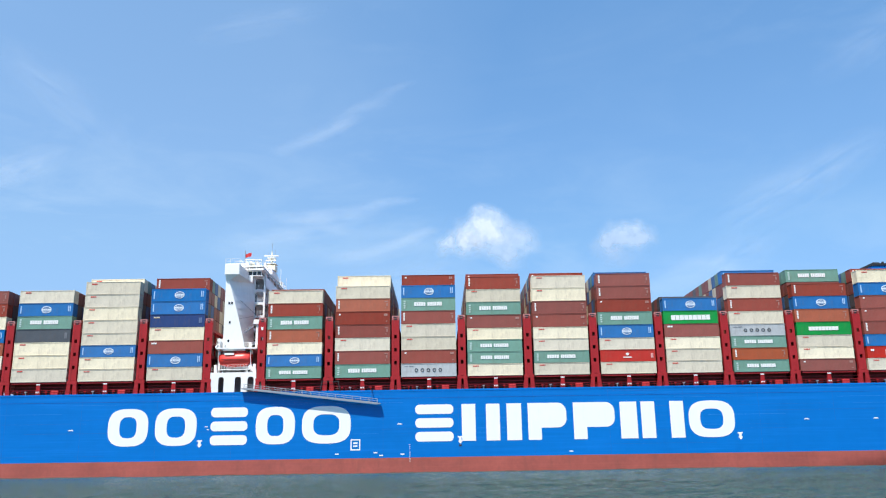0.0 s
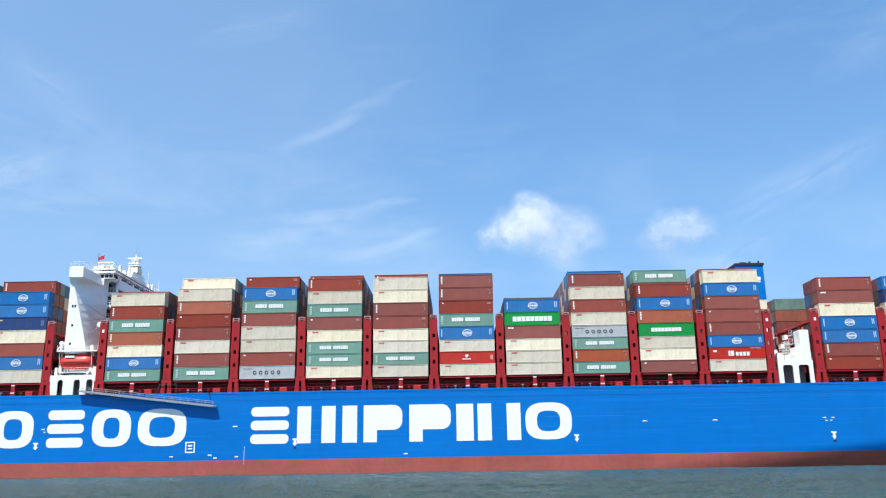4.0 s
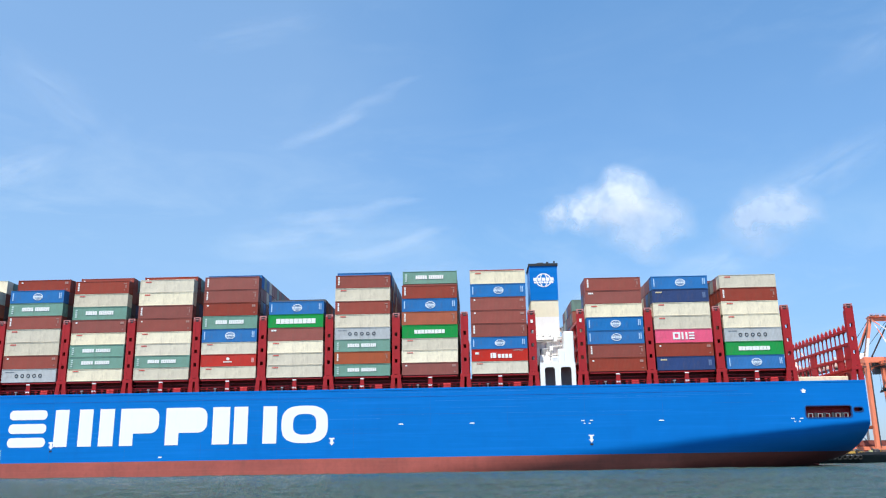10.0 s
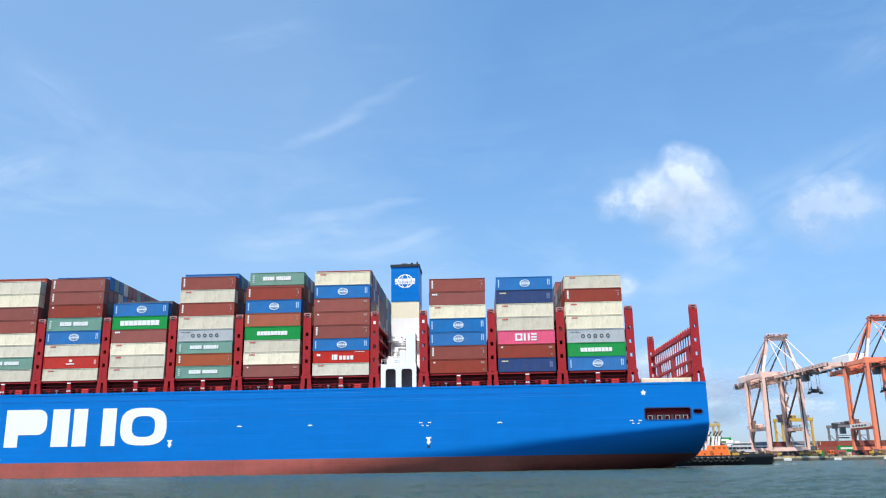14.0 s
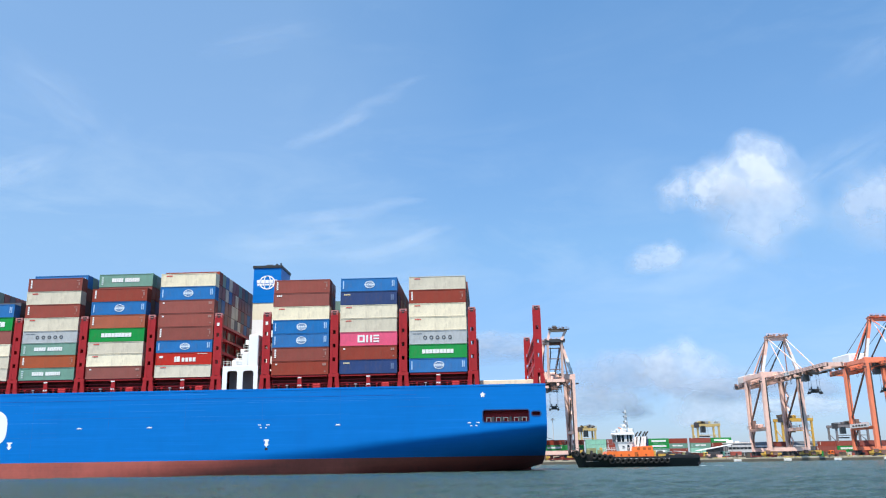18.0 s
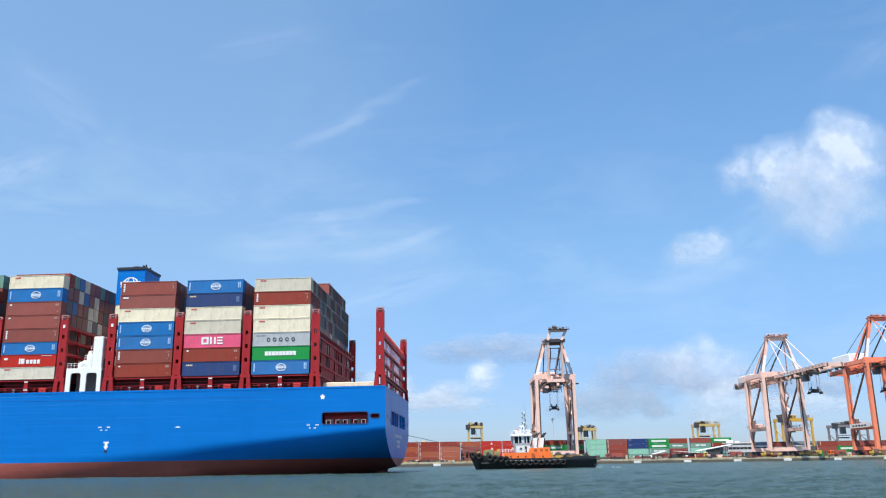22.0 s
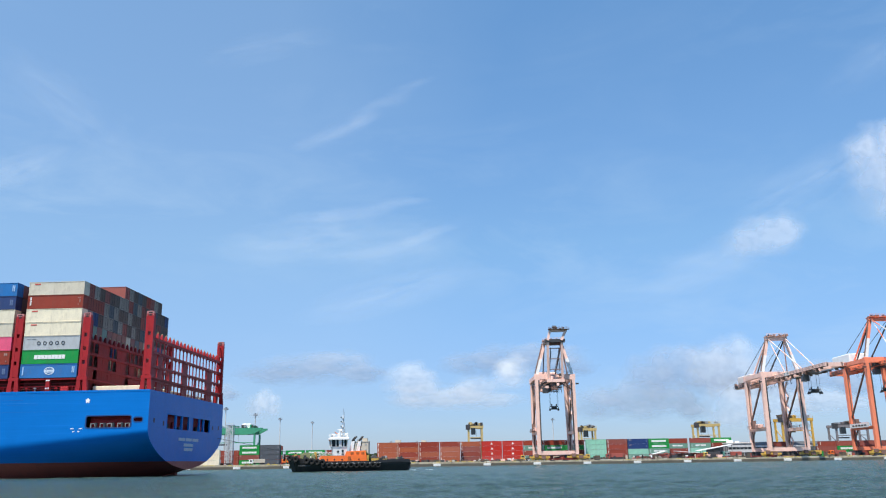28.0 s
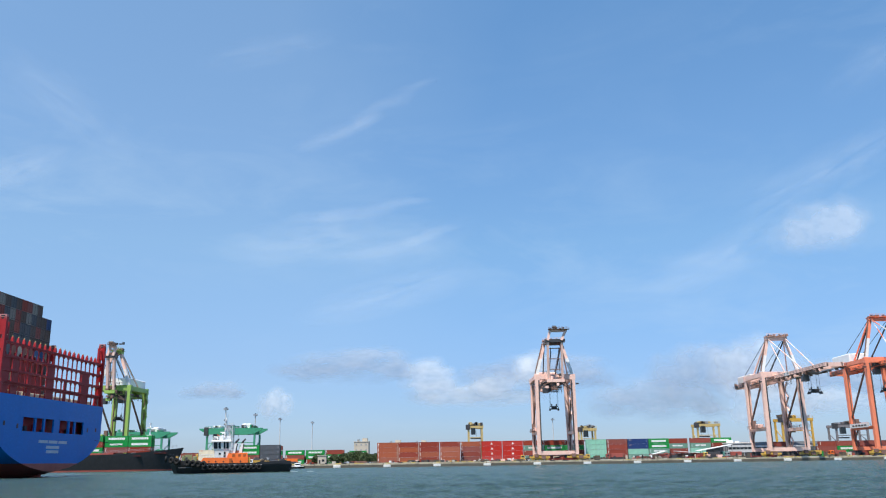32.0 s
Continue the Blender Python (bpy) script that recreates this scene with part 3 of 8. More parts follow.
    star.v = [(163.75, y0, 15.45)] + [(163.75 + (0.60 if i % 2 == 0 else 0.36) * math.sin(math.pi * i / 5), y0, 15.45 + (0.60 if i % 2 == 0 else 0.36) * math.cos(math.pi * i / 5)) for i in range(10)]
    star.f = [(0, 1 + i, 1 + (i + 1) % 10) for i in range(10)]
    part("star_mark", star, LETTER_WHITE, hull, "small white star mark")
    # pilot boarding plate: white frame with bars
    g = Geo()
    for a, b, c, d in ((-20.6, -18.5, 4.75, 5.0), (-20.6, -18.5, 6.85, 7.1), (-20.6, -20.35, 5.0, 6.85), (-18.75, -18.5, 5.0, 6.85), (-20.0, -19.1, 6.1, 6.45), (-20.0, -19.1, 5.5, 5.8)):
        g.box(a, b, y0, y1, c, d)
    part("boarding_mark", g, LETTER_WHITE, hull, "white framed boarding mark")
    # draught marks and the load line, small white bars
    for i in range(9):
        part("draught_mark", Geo().box(-7.88, -7.72, y0 - .004, y1, 2.3 + i * 0.42, 2.48 + i * 0.42), LETTER_WHITE, hull)
    # weld seams and plate edges along the upper side
    seam = material("seam_blue", (0.005, 0.115, 0.41), 0.5)
    pale = material("seam_pale_blue", (0.02, 0.20, 0.58), 0.45)
    rng = random.Random(17)
    for z in (16.6, 15.1, 14.75, 13.3, 12.0, 11.2, 9.1, 8.2, 5.3, 4.3):
        u = -118 + rng.uniform(0, 20)
        end = 158 if z > 9.5 else 74
        while u < end - 8:
            w = rng.uniform(5, 26)
            if rng.random() < 0.5:
                part("weld_seam", Geo().box(u, min(u + w, end), -0.012, 0.03, z, z + rng.choice((0.04, 0.05, 0.07))), rng.choice((seam, pale)), hull)
            u += w + rng.uniform(1, 14)
    for k in range(16):
        u = -112 + k * 16.4
        part("weld_seam", Geo().box(u, u + 0.05, -0.012, 0.03, 3.2 if u < 74 else 9.6, 17.0), seam, hull)
    for u, z in ((-14.0, 3.5), (-15.2, 4.1), (-23.5, 3.9), (-9.4, 3.7), (27.0, 3.8)):
        part("hull_mark", Geo().box(u - 0.4, u + 0.4, y0, y1, z, z + 0.25), LETTER_WHITE, hull)


build_marks()

# ---- lashing bridges and hatch coamings ----
BAYS = [-110.2, -95.5, -80.8, -65.8, -39.45, -24.3, -9.6, 5.1, 19.85, 34.55, 49.25, 64.0, 78.8, 93.9, 119.1, 133.7, 148.5]
LEN, WID, TIER = 12.19, 2.438, 2.945
PITCH = 2.525
GAPS = [-96.8, -82.05, -67.2, -52.6, -40.65, -25.7, -10.9, 3.85, 18.55, 33.3, 48.0, 62.75, 77.5, 92.5, 107.2, 117.8, 132.45, 147.2, 161.9, 175.6]
BRIDGE_TOP = 34.0


def build_bridge(u, full):
    br = part("lashing_bridge", Geo().box(u - 0.75, u + 0.75, 0.35, BEAM - 0.35, 20.0, 20.25), SHIP_RED, ship, "red steel lashing bridge between the container bays")
    for y0, y1 in ((0.15, 0.95), (BEAM - 0.95, BEAM - 0.15)):
        g = Geo()
        # two plates with slots between, on splayed feet
        g.box(u - 0.85, u - 0.3, y0, y1, 20.0, BRIDGE_TOP - 0.5)
        g.box(u + 0.3, u + 0.85, y0, y1, 20.0, BRIDGE_TOP - 0.5)
        for a, b in ((20.6, 23.1), (23.9, 26.0), (26.8, 28.9), (29.7, BRIDGE_TOP - 1.0)):
            g.box(u - 0.3, u + 0.3, y0 + 0.04, y1 - 0.04, a, b)
        for s in (-1, 1):
            g.quadbox([(u + s * 0.30, y0, 17.5), (u + s * 1.30, y0, 17.5), (u + s * 1.30, y1, 17.5), (u + s * 0.30, y1, 17.5),
                       (u + s * 0.24, y0, 19.8), (u + s * 1.02, y0, 19.8), (u + s * 1.02, y1, 19.8), (u + s * 0.24, y1, 19.8)])
        g.box(u - 1.1, u + 1.1, y0 - 0.02, y1 + 0.02, 19.8, 20.5)
        part("column", g, SHIP_RED, br)
        # square head: a pale frame round a black block that paints the hole's shade
        zt = BRIDGE_TOP - 0.5
        part("column_head", Geo().box(u - 0.62, u + 0.62, y0 + 0.06, y1 - 0.06, zt - 0.5, zt + 0.42), BLACK, br)
        rim = Geo().box(u - 0.78, u - 0.48, y0, y1, zt - 0.5, zt + 0.5).box(u + 0.48, u + 0.78, y0, y1, zt - 0.5, zt + 0.5).box(u - 0.48, u + 0.48, y0, y1, zt + 0.3, zt + 0.5).box(u - 0.48, u + 0.48, y0, y1, zt - 0.1, zt + 0.02)
        part("head_rim", rim, material("head_pale_red", (0.50, 0.20, 0.19), 0.5), br, "faded square rim of the column head")
        part("warning_plate", Geo().box(u - 0.25, u + 0.25, y0 - 0.03, y0, 31.2, 31.9), LETTER_WHITE, br) if y0 < 5 and u in (107.2, 117.8, -40.65) else None
    # the bridge ahead of the last hatch has its shade painted into the red
    paint = SHADED_SHIP_RED if 160 < u < 170 else SHIP_RED
    levels = (19.9, 22.8, 25.7, 28.6) if full else (22.9, 25.8, 28.7, 31.6)
    for z in levels:
        a, b, deep = (0.28, 0.34, 0.42) if full else (0.7, 0.7, 0.45)
        g = Geo().box(u - a, u + b, 0.95, BEAM - 0.95, z - 0.12, z + 0.06)
        g.box(u - a - 0.02, u - a + 0.08, 0.95, BEAM - 0.95, z - deep, z + 0.1).box(u + b - 0.08, u + b + 0.02, 0.95, BEAM - 0.95, z - deep, z + 0.1)
        part("walkway", g, paint, br)
    if not full:
        for i in range(8):
            y = 1.0 + (BEAM - 2.0) * i / 7
            part("upright", Geo().box(u - 0.55, u - 0.25, y - 0.25, y + 0.25, 20.25, 32.2), paint, br)
        return
    # close-set uprights between the walkways, and the guide horns on top
    for i in range(20):
        y = 2.2 + (BEAM - 4.4) * i / 19
        g = Geo().box(u - 0.08, u + 0.06, y - 0.22, y + 0.22, 17.5, 28.6)
        # rounded corners of the openings
        for z in levels[1:]:
            for s in (-1, 1):
                g.beam((u, y + s * 0.15, z - 0.9), (u, y + s * 0.7, z - 0.3), 0.12, 0.2)
        part("upright", g, paint, br)
    for i in range(20):
        y = 2.2 + (BEAM - 4.4) * i / 19
        part("guide_horn", Geo().loft([[(u - 0.2, y - 0.3, 28.6), (u + 0.5, y - 0.3, 28.6), (u + 0.5, y + 0.3, 28.6), (u - 0.2, y + 0.3, 28.6)],
                                       [(u - 0.1, y - 0.26, 29.4), (u + 0.4, y - 0.26, 29.4), (u + 0.4, y + 0.26, 29.4), (u - 0.1, y + 0.26, 29.4)],
                                       [(u, y - 0.14, 29.8), (u + 0.3, y - 0.14, 29.8), (u + 0.3, y + 0.14, 29.8), (u, y + 0.14, 29.8)]]), paint, br)
        part("guide_tip", Geo().box(u + 0.05, u + 0.25, y - 0.1, y + 0.1, 29.8, 30.05), PALE_YELLOW, br)
    # short posts with an arch beside the columns
    for y, s in ((2.5, 1), (BEAM - 2.5, -1)):
        part("horn_post", Geo().box(u - 0.25, u + 0.25, y - 0.2, y + 0.2, 28.6, 32.7).beam((u, y, 31.6), (u, y - s * 1.4, 32.4), 0.3).beam((u, y, 29.6), (u, y - s * 1.4, 28.9), 0.3), paint, br)
    # plated fields between the uprights
    if u < 170:
        spans = [(2.4, 4.6, 22.6), (6.8, 11.6, 28.3), (11.8, 16.0, 22.6), (16.2, 20.6, 28.3), (22.9, 25.2, 25.4), (25.4, 31.8, 22.6), (32.0, 36.4, 28.3), (38.6, 43.0, 25.4)]
    else:
        spans = [(2.4, 4.8, 25.6), (5.8, 8.4, 25.6), (20.5, 24.0, 25.6), (37.5, 41.0, 25.6), (29.0, 30.2, 22.7), (12.4, 13.6, 22.7)]
    for a, b, z in spans:
        part("panel", Geo().box(u - 0.2, u + 0.05, a, b, 17.5, z), paint, br)


for i, u in enumerate(GAPS):
    build_bridge(u, u > 160)


def build_coaming(u0):
    u1 = u0 + LEN
    c = part("hatch_coaming", Geo().box(u0 - 0.3, u1 + 0.3, 2.6, BEAM - 2.6, DECK, 19.5), DECK_RED, ship, "dark red hatch coaming under the container bay")
    part("hatch_cover", Geo().box(u0 - 0.1, u1 + 0.1, 2.4, BEAM - 2.4, 19.5, 20.3), DECK_RED, c)
    part("side_girder", Geo().box(u0 + 0.2, u1 - 0.2, 0.25, 0.7, 19.95, 20.3).box(u0 - 0.5, u1 + 0.5, 0.9, 1.1, 18.5, 18.7).box(u0 - 0.5, u1 + 0.5, 0.7, 0.8, 19.2, 19.3), SHIP_RED, c)
    m = (u0 + u1) / 2
    part("stanchion", Geo().quadbox([(m - 0.55, 0.3, DECK), (m + 0.55, 0.3, DECK), (m + 0.55, 0.8, DECK), (m - 0.55, 0.8, DECK), (m - 0.32, 0.3, 20.3), (m + 0.32, 0.3, 20.3), (m + 0.32, 0.8, 20.3), (m - 0.32, 0.8, 20.3)]), SHIP_RED, c)
    for z in (18.0, 19.7):
        part("stanchion_band", Geo().box(m - 0.42, m + 0.42, 0.26, 0.3, z, z + 0.35), LETTER_WHITE, c, "white band on a red stanchion")
    for du in (2.2, 4.1, 8.3, 10.2):
        part("vent", Geo().box(u0 + du, u0 + du + 0.7, 1.5, 2.2, DECK, 18.5 + 0.3 * (du > 5)), SHIP_RED, c)
    part("pipe", Geo().tube((u0 - 1.2, 1.5, 18.1), (u1 + 1.2, 1.5, 18.1), 0.12).tube((u0 - 1.2, 1.9, 18.5), (u1 + 1.2, 1.9, 18.5), 0.09), DARK_STEEL, c)
    part("hose_box", Geo().bevelbox(u0 + 8.9, u0 + 10.5, 0.35, 0.9, DECK, DECK + 0.95, 0.06), material("hose_box_red", (0.55, 0.03, 0.03), 0.45), c, "bright red fire hose box")
    for du in (1.6, 3.4, 7.9):
        part("deck_fitting", Geo().tube((u0 + du, 0.6, DECK), (u0 + du, 0.6, DECK + 0.75), 0.12, n=7).box(u0 + du - 0.25, u0 + du + 0.25, 0.4, 0.8, DECK + 0.6, DECK + 0.85), (STEEL, SHIP_RED, ROOF_GREY)[int(du)% 3], c)
    part("deck_rail", Geo().rail([(u0 - 1.2, 0.15, DECK), (u1 + 1.2, 0.15, DECK)], 1.05, 1.8, 0.025), SHIP_RED, c)


for u in BAYS[1:]:
    build_coaming(u)

# ---- shipping containers ----
def container_shell(height):
    """Corner posts, rails, corrugated sides, doors and roof of a 40-foot box; x along, y across, z up."""
    L, W, H = LEN, WID, height - 0.05
    g, p = Geo(), 0.17
    for x0 in (0, L - p):
        for y0 in (0, W - p):
            g.box(x0, x0 + p, y0, y0 + p, 0.12, H - 0.12)
            for z0 in (0, H - 0.12):
                g.box(x0 - 0.004, x0 + p + 0.004, y0 - 0.004, y0 + p + 0.004, z0, z0 + 0.12)
            g.box(x0 + 0.03, x0 + p - 0.03, y0 + 0.03, y0 + p - 0.03, H, height)
    for y0 in (0, W - 0.11):
        g.box(p, L - p, y0, y0 + 0.11, 0.02, 0.18).box(p, L - p, y0, y0 + 0.11, H - 0.13, H - 0.01)
    for x0 in (0, L - 0.11):
        g.box(x0, x0 + 0.11, p, W - p, 0.02, 0.18).box(x0, x0 + 0.11, p, W - p, H - 0.13, H - 0.01)
    # corrugated side walls
    n = 40
    xs = []
    for i in range(n):
        a = p + (L - 2 * p) * i / n
        s = (L - 2 * p) / n
        xs += [(a, 0.06), (a + 0.2 * s, 0.06), (a + 0.5 * s, 0.047), (a + 0.72 * s, 0.047)]
    xs.append((L - p, 0.06))
    g.sheet([[(x, y, 0.18) for x, y in xs], [(x, y, H - 0.13) for x, y in xs]])
    g.sheet([[(x, W - y, 0.18) for x, y in xs], [(x, W - y, H - 0.13) for x, y in xs]])
    # front wall, doors with their locking bars
    g.box(0.06, 0.09, p, W - p, 0.18, H - 0.13).box(L - 0.09, L - 0.06, p, W - p, 0.18, H - 0.13)
    for y in (0.55, 0.98, W - 0.98, W - 0.55):
        g.tube((L - 0.04, y, 0.2), (L - 0.04, y, H - 0.16), 0.022, n=5)
    g.box(p, L - p, 0.1, W - 0.1, H - 0.05, H - 0.03).box(p, L - p, 0.1, W - 0.1, 0.1, 0.14)
    return g


LOW_TIER = 2.66                                 # standard height, beside the high-cube, twistlocks included
SHELL = {False: container_shell(TIER), True: container_shell(LOW_TIER)}
SHELL_MESH = {}
TEXT_WHITE = material("stencil_white", (0.78, 0.78, 0.76), 0.55, vary=0.06, scale=1.5)
TEXT_DARK = material("stencil_dark", (0.05, 0.055, 0.065), 0.55)
TEXT_RED = material("stencil_red", (0.62, 0.07, 0.05), 0.55)
WORDS = {"pale": "stone-white weathered", "umber": "weathered dark brown", "stone": "weathered stone-grey", "cream": "off-white", "brown": "maroon-brown", "orange": "rust-orange", "blue": "sky-blue", "navy": "navy-blue", "teal": "grey-green teal",
         "green": "bright green", "red": "bright red", "pink": "hot pink", "grey": "light grey", "slate": "dark slate-grey", "mint": "mint-green"}


Y0, Y1 = -0.012, 0.05                           # how far paint stands proud of the wall


def block(x0, x1, z0, z1):
    return Geo().box(x0, x1, Y0, Y1, z0, z1)


def blocks(x, z, w, h, n, gap=0.16):
    """A row of n upright blocks, the size of a line of writing."""
    s = w / n
    return [block(x + i * s, x + (i + 1 - gap) * s, z, z + h) for i in range(n)]


def ring(cx, cz, rx, rz, d, n=24):
    o = [[(cx + (rx - e) * math.cos(t), y, cz + (rz - e) * math.sin(t)) for t in [2 * math.pi * i / n for i in range(n + 1)]] for e, y in ((0, Y1), (0, Y0), (d, Y0), (d, Y1))]
    return Geo().sheet(o)


def markings(kind):
    """Plain blocks and rings in the colours of what is painted on each sort of container: name, pieces, paint."""
    faded = material("stencil_faded", (0.36, 0.20, 0.17), 0.6)
    stencil_sky = material("stencil_sky", (0.62, 0.70, 0.78), 0.6)
    pale_blue = material("stencil_pale_blue", (0.36, 0.52, 0.72), 0.6)
    if kind in ("cream", "pale"):
        return [("marking", blocks(1.2, 2.28, 1.3, 0.24, 4, 0.16), TEXT_RED)]
    if kind in ("brown", "orange"):
        return [("marking", [block(0.52, 0.86, 0.75 + i * 0.37, 1.04 + i * 0.37) for i in range(5)], TEXT_WHITE),
                ("code_marking", [block(10.95, 11.65, 2.15, 2.31), block(11.35, 11.6, 1.2, 1.9), block(11.1, 11.3, 0.7, 0.9)], faded)]
    if kind == "brown_plain":
        return [("marking", [block(0.75, 1.15, 2.15, 2.45)], TEXT_WHITE), ("code_marking", blocks(10.9, 1.9, 0.8, 0.5, 2) + [block(11.3, 11.6, 0.55, 0.8)], faded)]
    if kind == "brown_stripe":
        return [("marking", blocks(0.7, 2.15, 1.2, 0.36, 3, 0.15), TEXT_WHITE)]
    if kind == "blue":
        cx, cz = LEN / 2 + 0.15, 1.45
        return [("emblem", [ring(cx, cz, 1.12, 0.80, 0.15), block(cx - 0.78, cx + 0.78, cz + 0.34, cz + 0.43), block(cx - 0.78, cx + 0.78, cz - 0.43, cz - 0.34)], stencil_sky), ("marking", blocks(cx - 0.98, cz - 0.21, 1.96, 0.42, 5, 0.14), stencil_sky),
                ("code_marking", [block(0.45, 0.68, 0.6, 2.35), block(11.1, 11.3, 1.0, 2.3), block(11.45, 11.65, 1.0, 2.3)], pale_blue)]
    if kind == "navy":
        return [("marking", blocks(0.75, 2.1, 1.4, 0.3, 4, 0.1), material("stencil_sand", (0.60, 0.50, 0.32), 0.6)),
                ("code_marking", blocks(10.9, 0.9, 0.7, 1.2, 2), material("stencil_blue_grey", (0.10, 0.15, 0.28), 0.6))]
    if kind == "teal":
        return [("marking", blocks(2.9, 1.1, 2.6, 0.85, 5, 0.12) + blocks(5.9, 1.1, 3.3, 0.85, 8, 0.14), TEXT_WHITE),
                ("code_marking", [block(0.55, 0.95, 0.55 + i * 0.48, 0.85 + i * 0.48) for i in range(4)], material("stencil_pale_green", (0.50, 0.62, 0.58), 0.6))]
    if kind == "green":
        return [("marking", blocks(1.75, 0.85, 8.8, 1.1, 9, 0.10), TEXT_WHITE)]
    if kind == "green_small":
        return [("marking", blocks(2.7, 1.0, 6.7, 0.85, 9, 0.10), TEXT_WHITE)]
    if kind == "red":
        return [("emblem", [Geo().tube((6.0, Y1, 1.85), (6.0, Y0, 1.85), 0.36, n=16)], TEXT_WHITE), ("marking", [block(5.0, 6.9, 0.95, 1.2)], TEXT_WHITE),
                ("code_marking", blocks(11.2, 0.9, 0.55, 1.1, 2), material("stencil_pink", (0.70, 0.35, 0.33), 0.6))]
    if kind == "red_yard":
        return [("emblem", [Geo().loft([[(5.3, y, 0.9), (6.9, y, 0.9), (6.1, y, 2.1)] for y in (Y1, Y0)])], TEXT_WHITE)]
    if kind == "red_wide":
        return [("marking", [block(4.1, 4.45, 0.75, 2.0), block(4.55, 5.3, 0.75, 2.0), block(0.8, 1.55, 1.7, 2.2), block(9.0, 11.2, 2.55, 2.65)] + blocks(5.7, 0.75, 3.2, 0.95, 4, 0.25), TEXT_WHITE)]
    if kind == "pink":
        return [("emblem", [block(3.75, 4.15, .7, 2.25), block(4.15, 4.9, .7, 1.05), block(4.15, 4.9, 1.9, 2.25), block(4.9, 5.3, .7, 2.25), block(5.6, 6.0, .7, 2.25), block(6.45, 6.85, .7, 2.25)]
                 + [block(7.15, 8.35, z, z + 0.33) for z in (0.7, 1.3, 1.92)], TEXT_WHITE)]
    if kind == "grey":
        return [("marking", [ring(3.35 + i * 1.32, 1.42, 0.40, 0.42, 0.17, 16) for i in range(5)], TEXT_DARK),
                ("code_marking", [block(0.7, 1.5, 2.25, 2.37), block(1.7, 2.7, 2.25, 2.37)], material("stencil_mid_grey", (0.22, 0.23, 0.25), 0.6))]
    if kind == "slate":
        return [("code_marking", blocks(10.9, 0.8, 0.6, 1.3, 2), material("stencil_grey", (0.16, 0.17, 0.19), 0.6))]
    return []


FIRST = {}


def container(kind, m, group, marked=True, low=False):
    """A container of one sort at the pose m; further ones share the meshes of the first."""
    key = (kind, marked, low)
    colour = kind.split("_")[0]
    if key in FIRST:
        ob = copy_thing(FIRST[key], m)
    else:
        if (colour, low) not in SHELL_MESH:
            SHELL_MESH[colour, low] = SHELL[low].mesh("shipping_container", PAINT_MAT[colour])
        ob = new("shipping_container", SHELL_MESH[colour, low])
        label = WORDS[colour] + " corrugated steel shipping container"
        tagged(ob, label + (" with painted markings" if marked and kind not in ("slate",) else ""), "shipping container")
        if marked:
            for name, pieces, mat in markings(kind):
                for geo in pieces:
                    if low:
                        geo.v = [(x, y, z * 0.893) for x, y, z in geo.v]
                    part(name, geo, mat, ob)
        else:
            a, b, h = LEN - 0.06, LEN - 0.048, TIER - 0.05
            seal = Geo().box(a, b, 0.17, 0.25, 0.18, h - 0.13).box(a, b, WID - 0.25, WID - 0.17, 0.18, h - 0.13).box(a, b, WID / 2 - 0.04, WID / 2 + 0.04, 0.18, h - 0.13)
            part("door_seal", seal.box(a, b, 0.25, WID - 0.25, 0.18, 0.26).box(a, b, 0.25, WID - 0.25, h - 0.21, h - 0.13), RUBBER, ob)
        ob.matrix_basis = m
        FIRST[key] = ob
    return tagged(ob, group=group)


CODE = {"C": "cream", "c": "pale", "B": "brown", "b": "brown_plain", "s": "brown_stripe", "O": "orange", "U": "blue", "N": "navy", "T": "teal", "G": "green", "g": "green_small",
        "R": "red", "K": "red_wide", "P": "pink", "r": "red_yard", "Y": "grey", "D": "slate", "M": "mint"}
# outer row of every bay, from the top down; then what tops the second row; then the usual height of the rows behind
OUTER = {-110.2: ("BBCUOCB", "", 7), -95.5: ("cUTDCCc", "", 7), -80.8: ("ccCccUCc", "C", 8), -65.8: ("UUNCsUc", "B+", 8), -39.45: ("cBTOCUT", "", 7),
         -24.3: ("cObBcBT", "C+", 8), -9.6: ("UTBccbY", "b+", 8), 5.1: ("BcTbCTTC", "B", 8), 19.85: ("cCBbCcTc", "B", 8), 34.55: ("BBbTUcRc", "U", 8),
         49.25: ("UGsCcc", "", 6), 64.0: ("BcBcYTOT", "U", 8), 78.8: ("BUOgcCb", "T+", 8), 93.9: ("CUbbBUKc", "B", 8), 119.1: ("BsCUUBb", "", 7),
         133.7: ("UNCcPbN", "", 7), 148.5: ("cBCCYgU", "", 7)}
# how many boxes at the foot of the outer row are of standard height
LOW_BOXES = {-80.8: 4, -39.45: 3, 5.1: 4, 19.85: 4, 34.55: 3, 49.25: 3, 64.0: 4, 78.8: 3, 93.9: 3}
FAR_PAINT = material("far_container_paint", (0.5, 0.5, 0.5), 0.5)


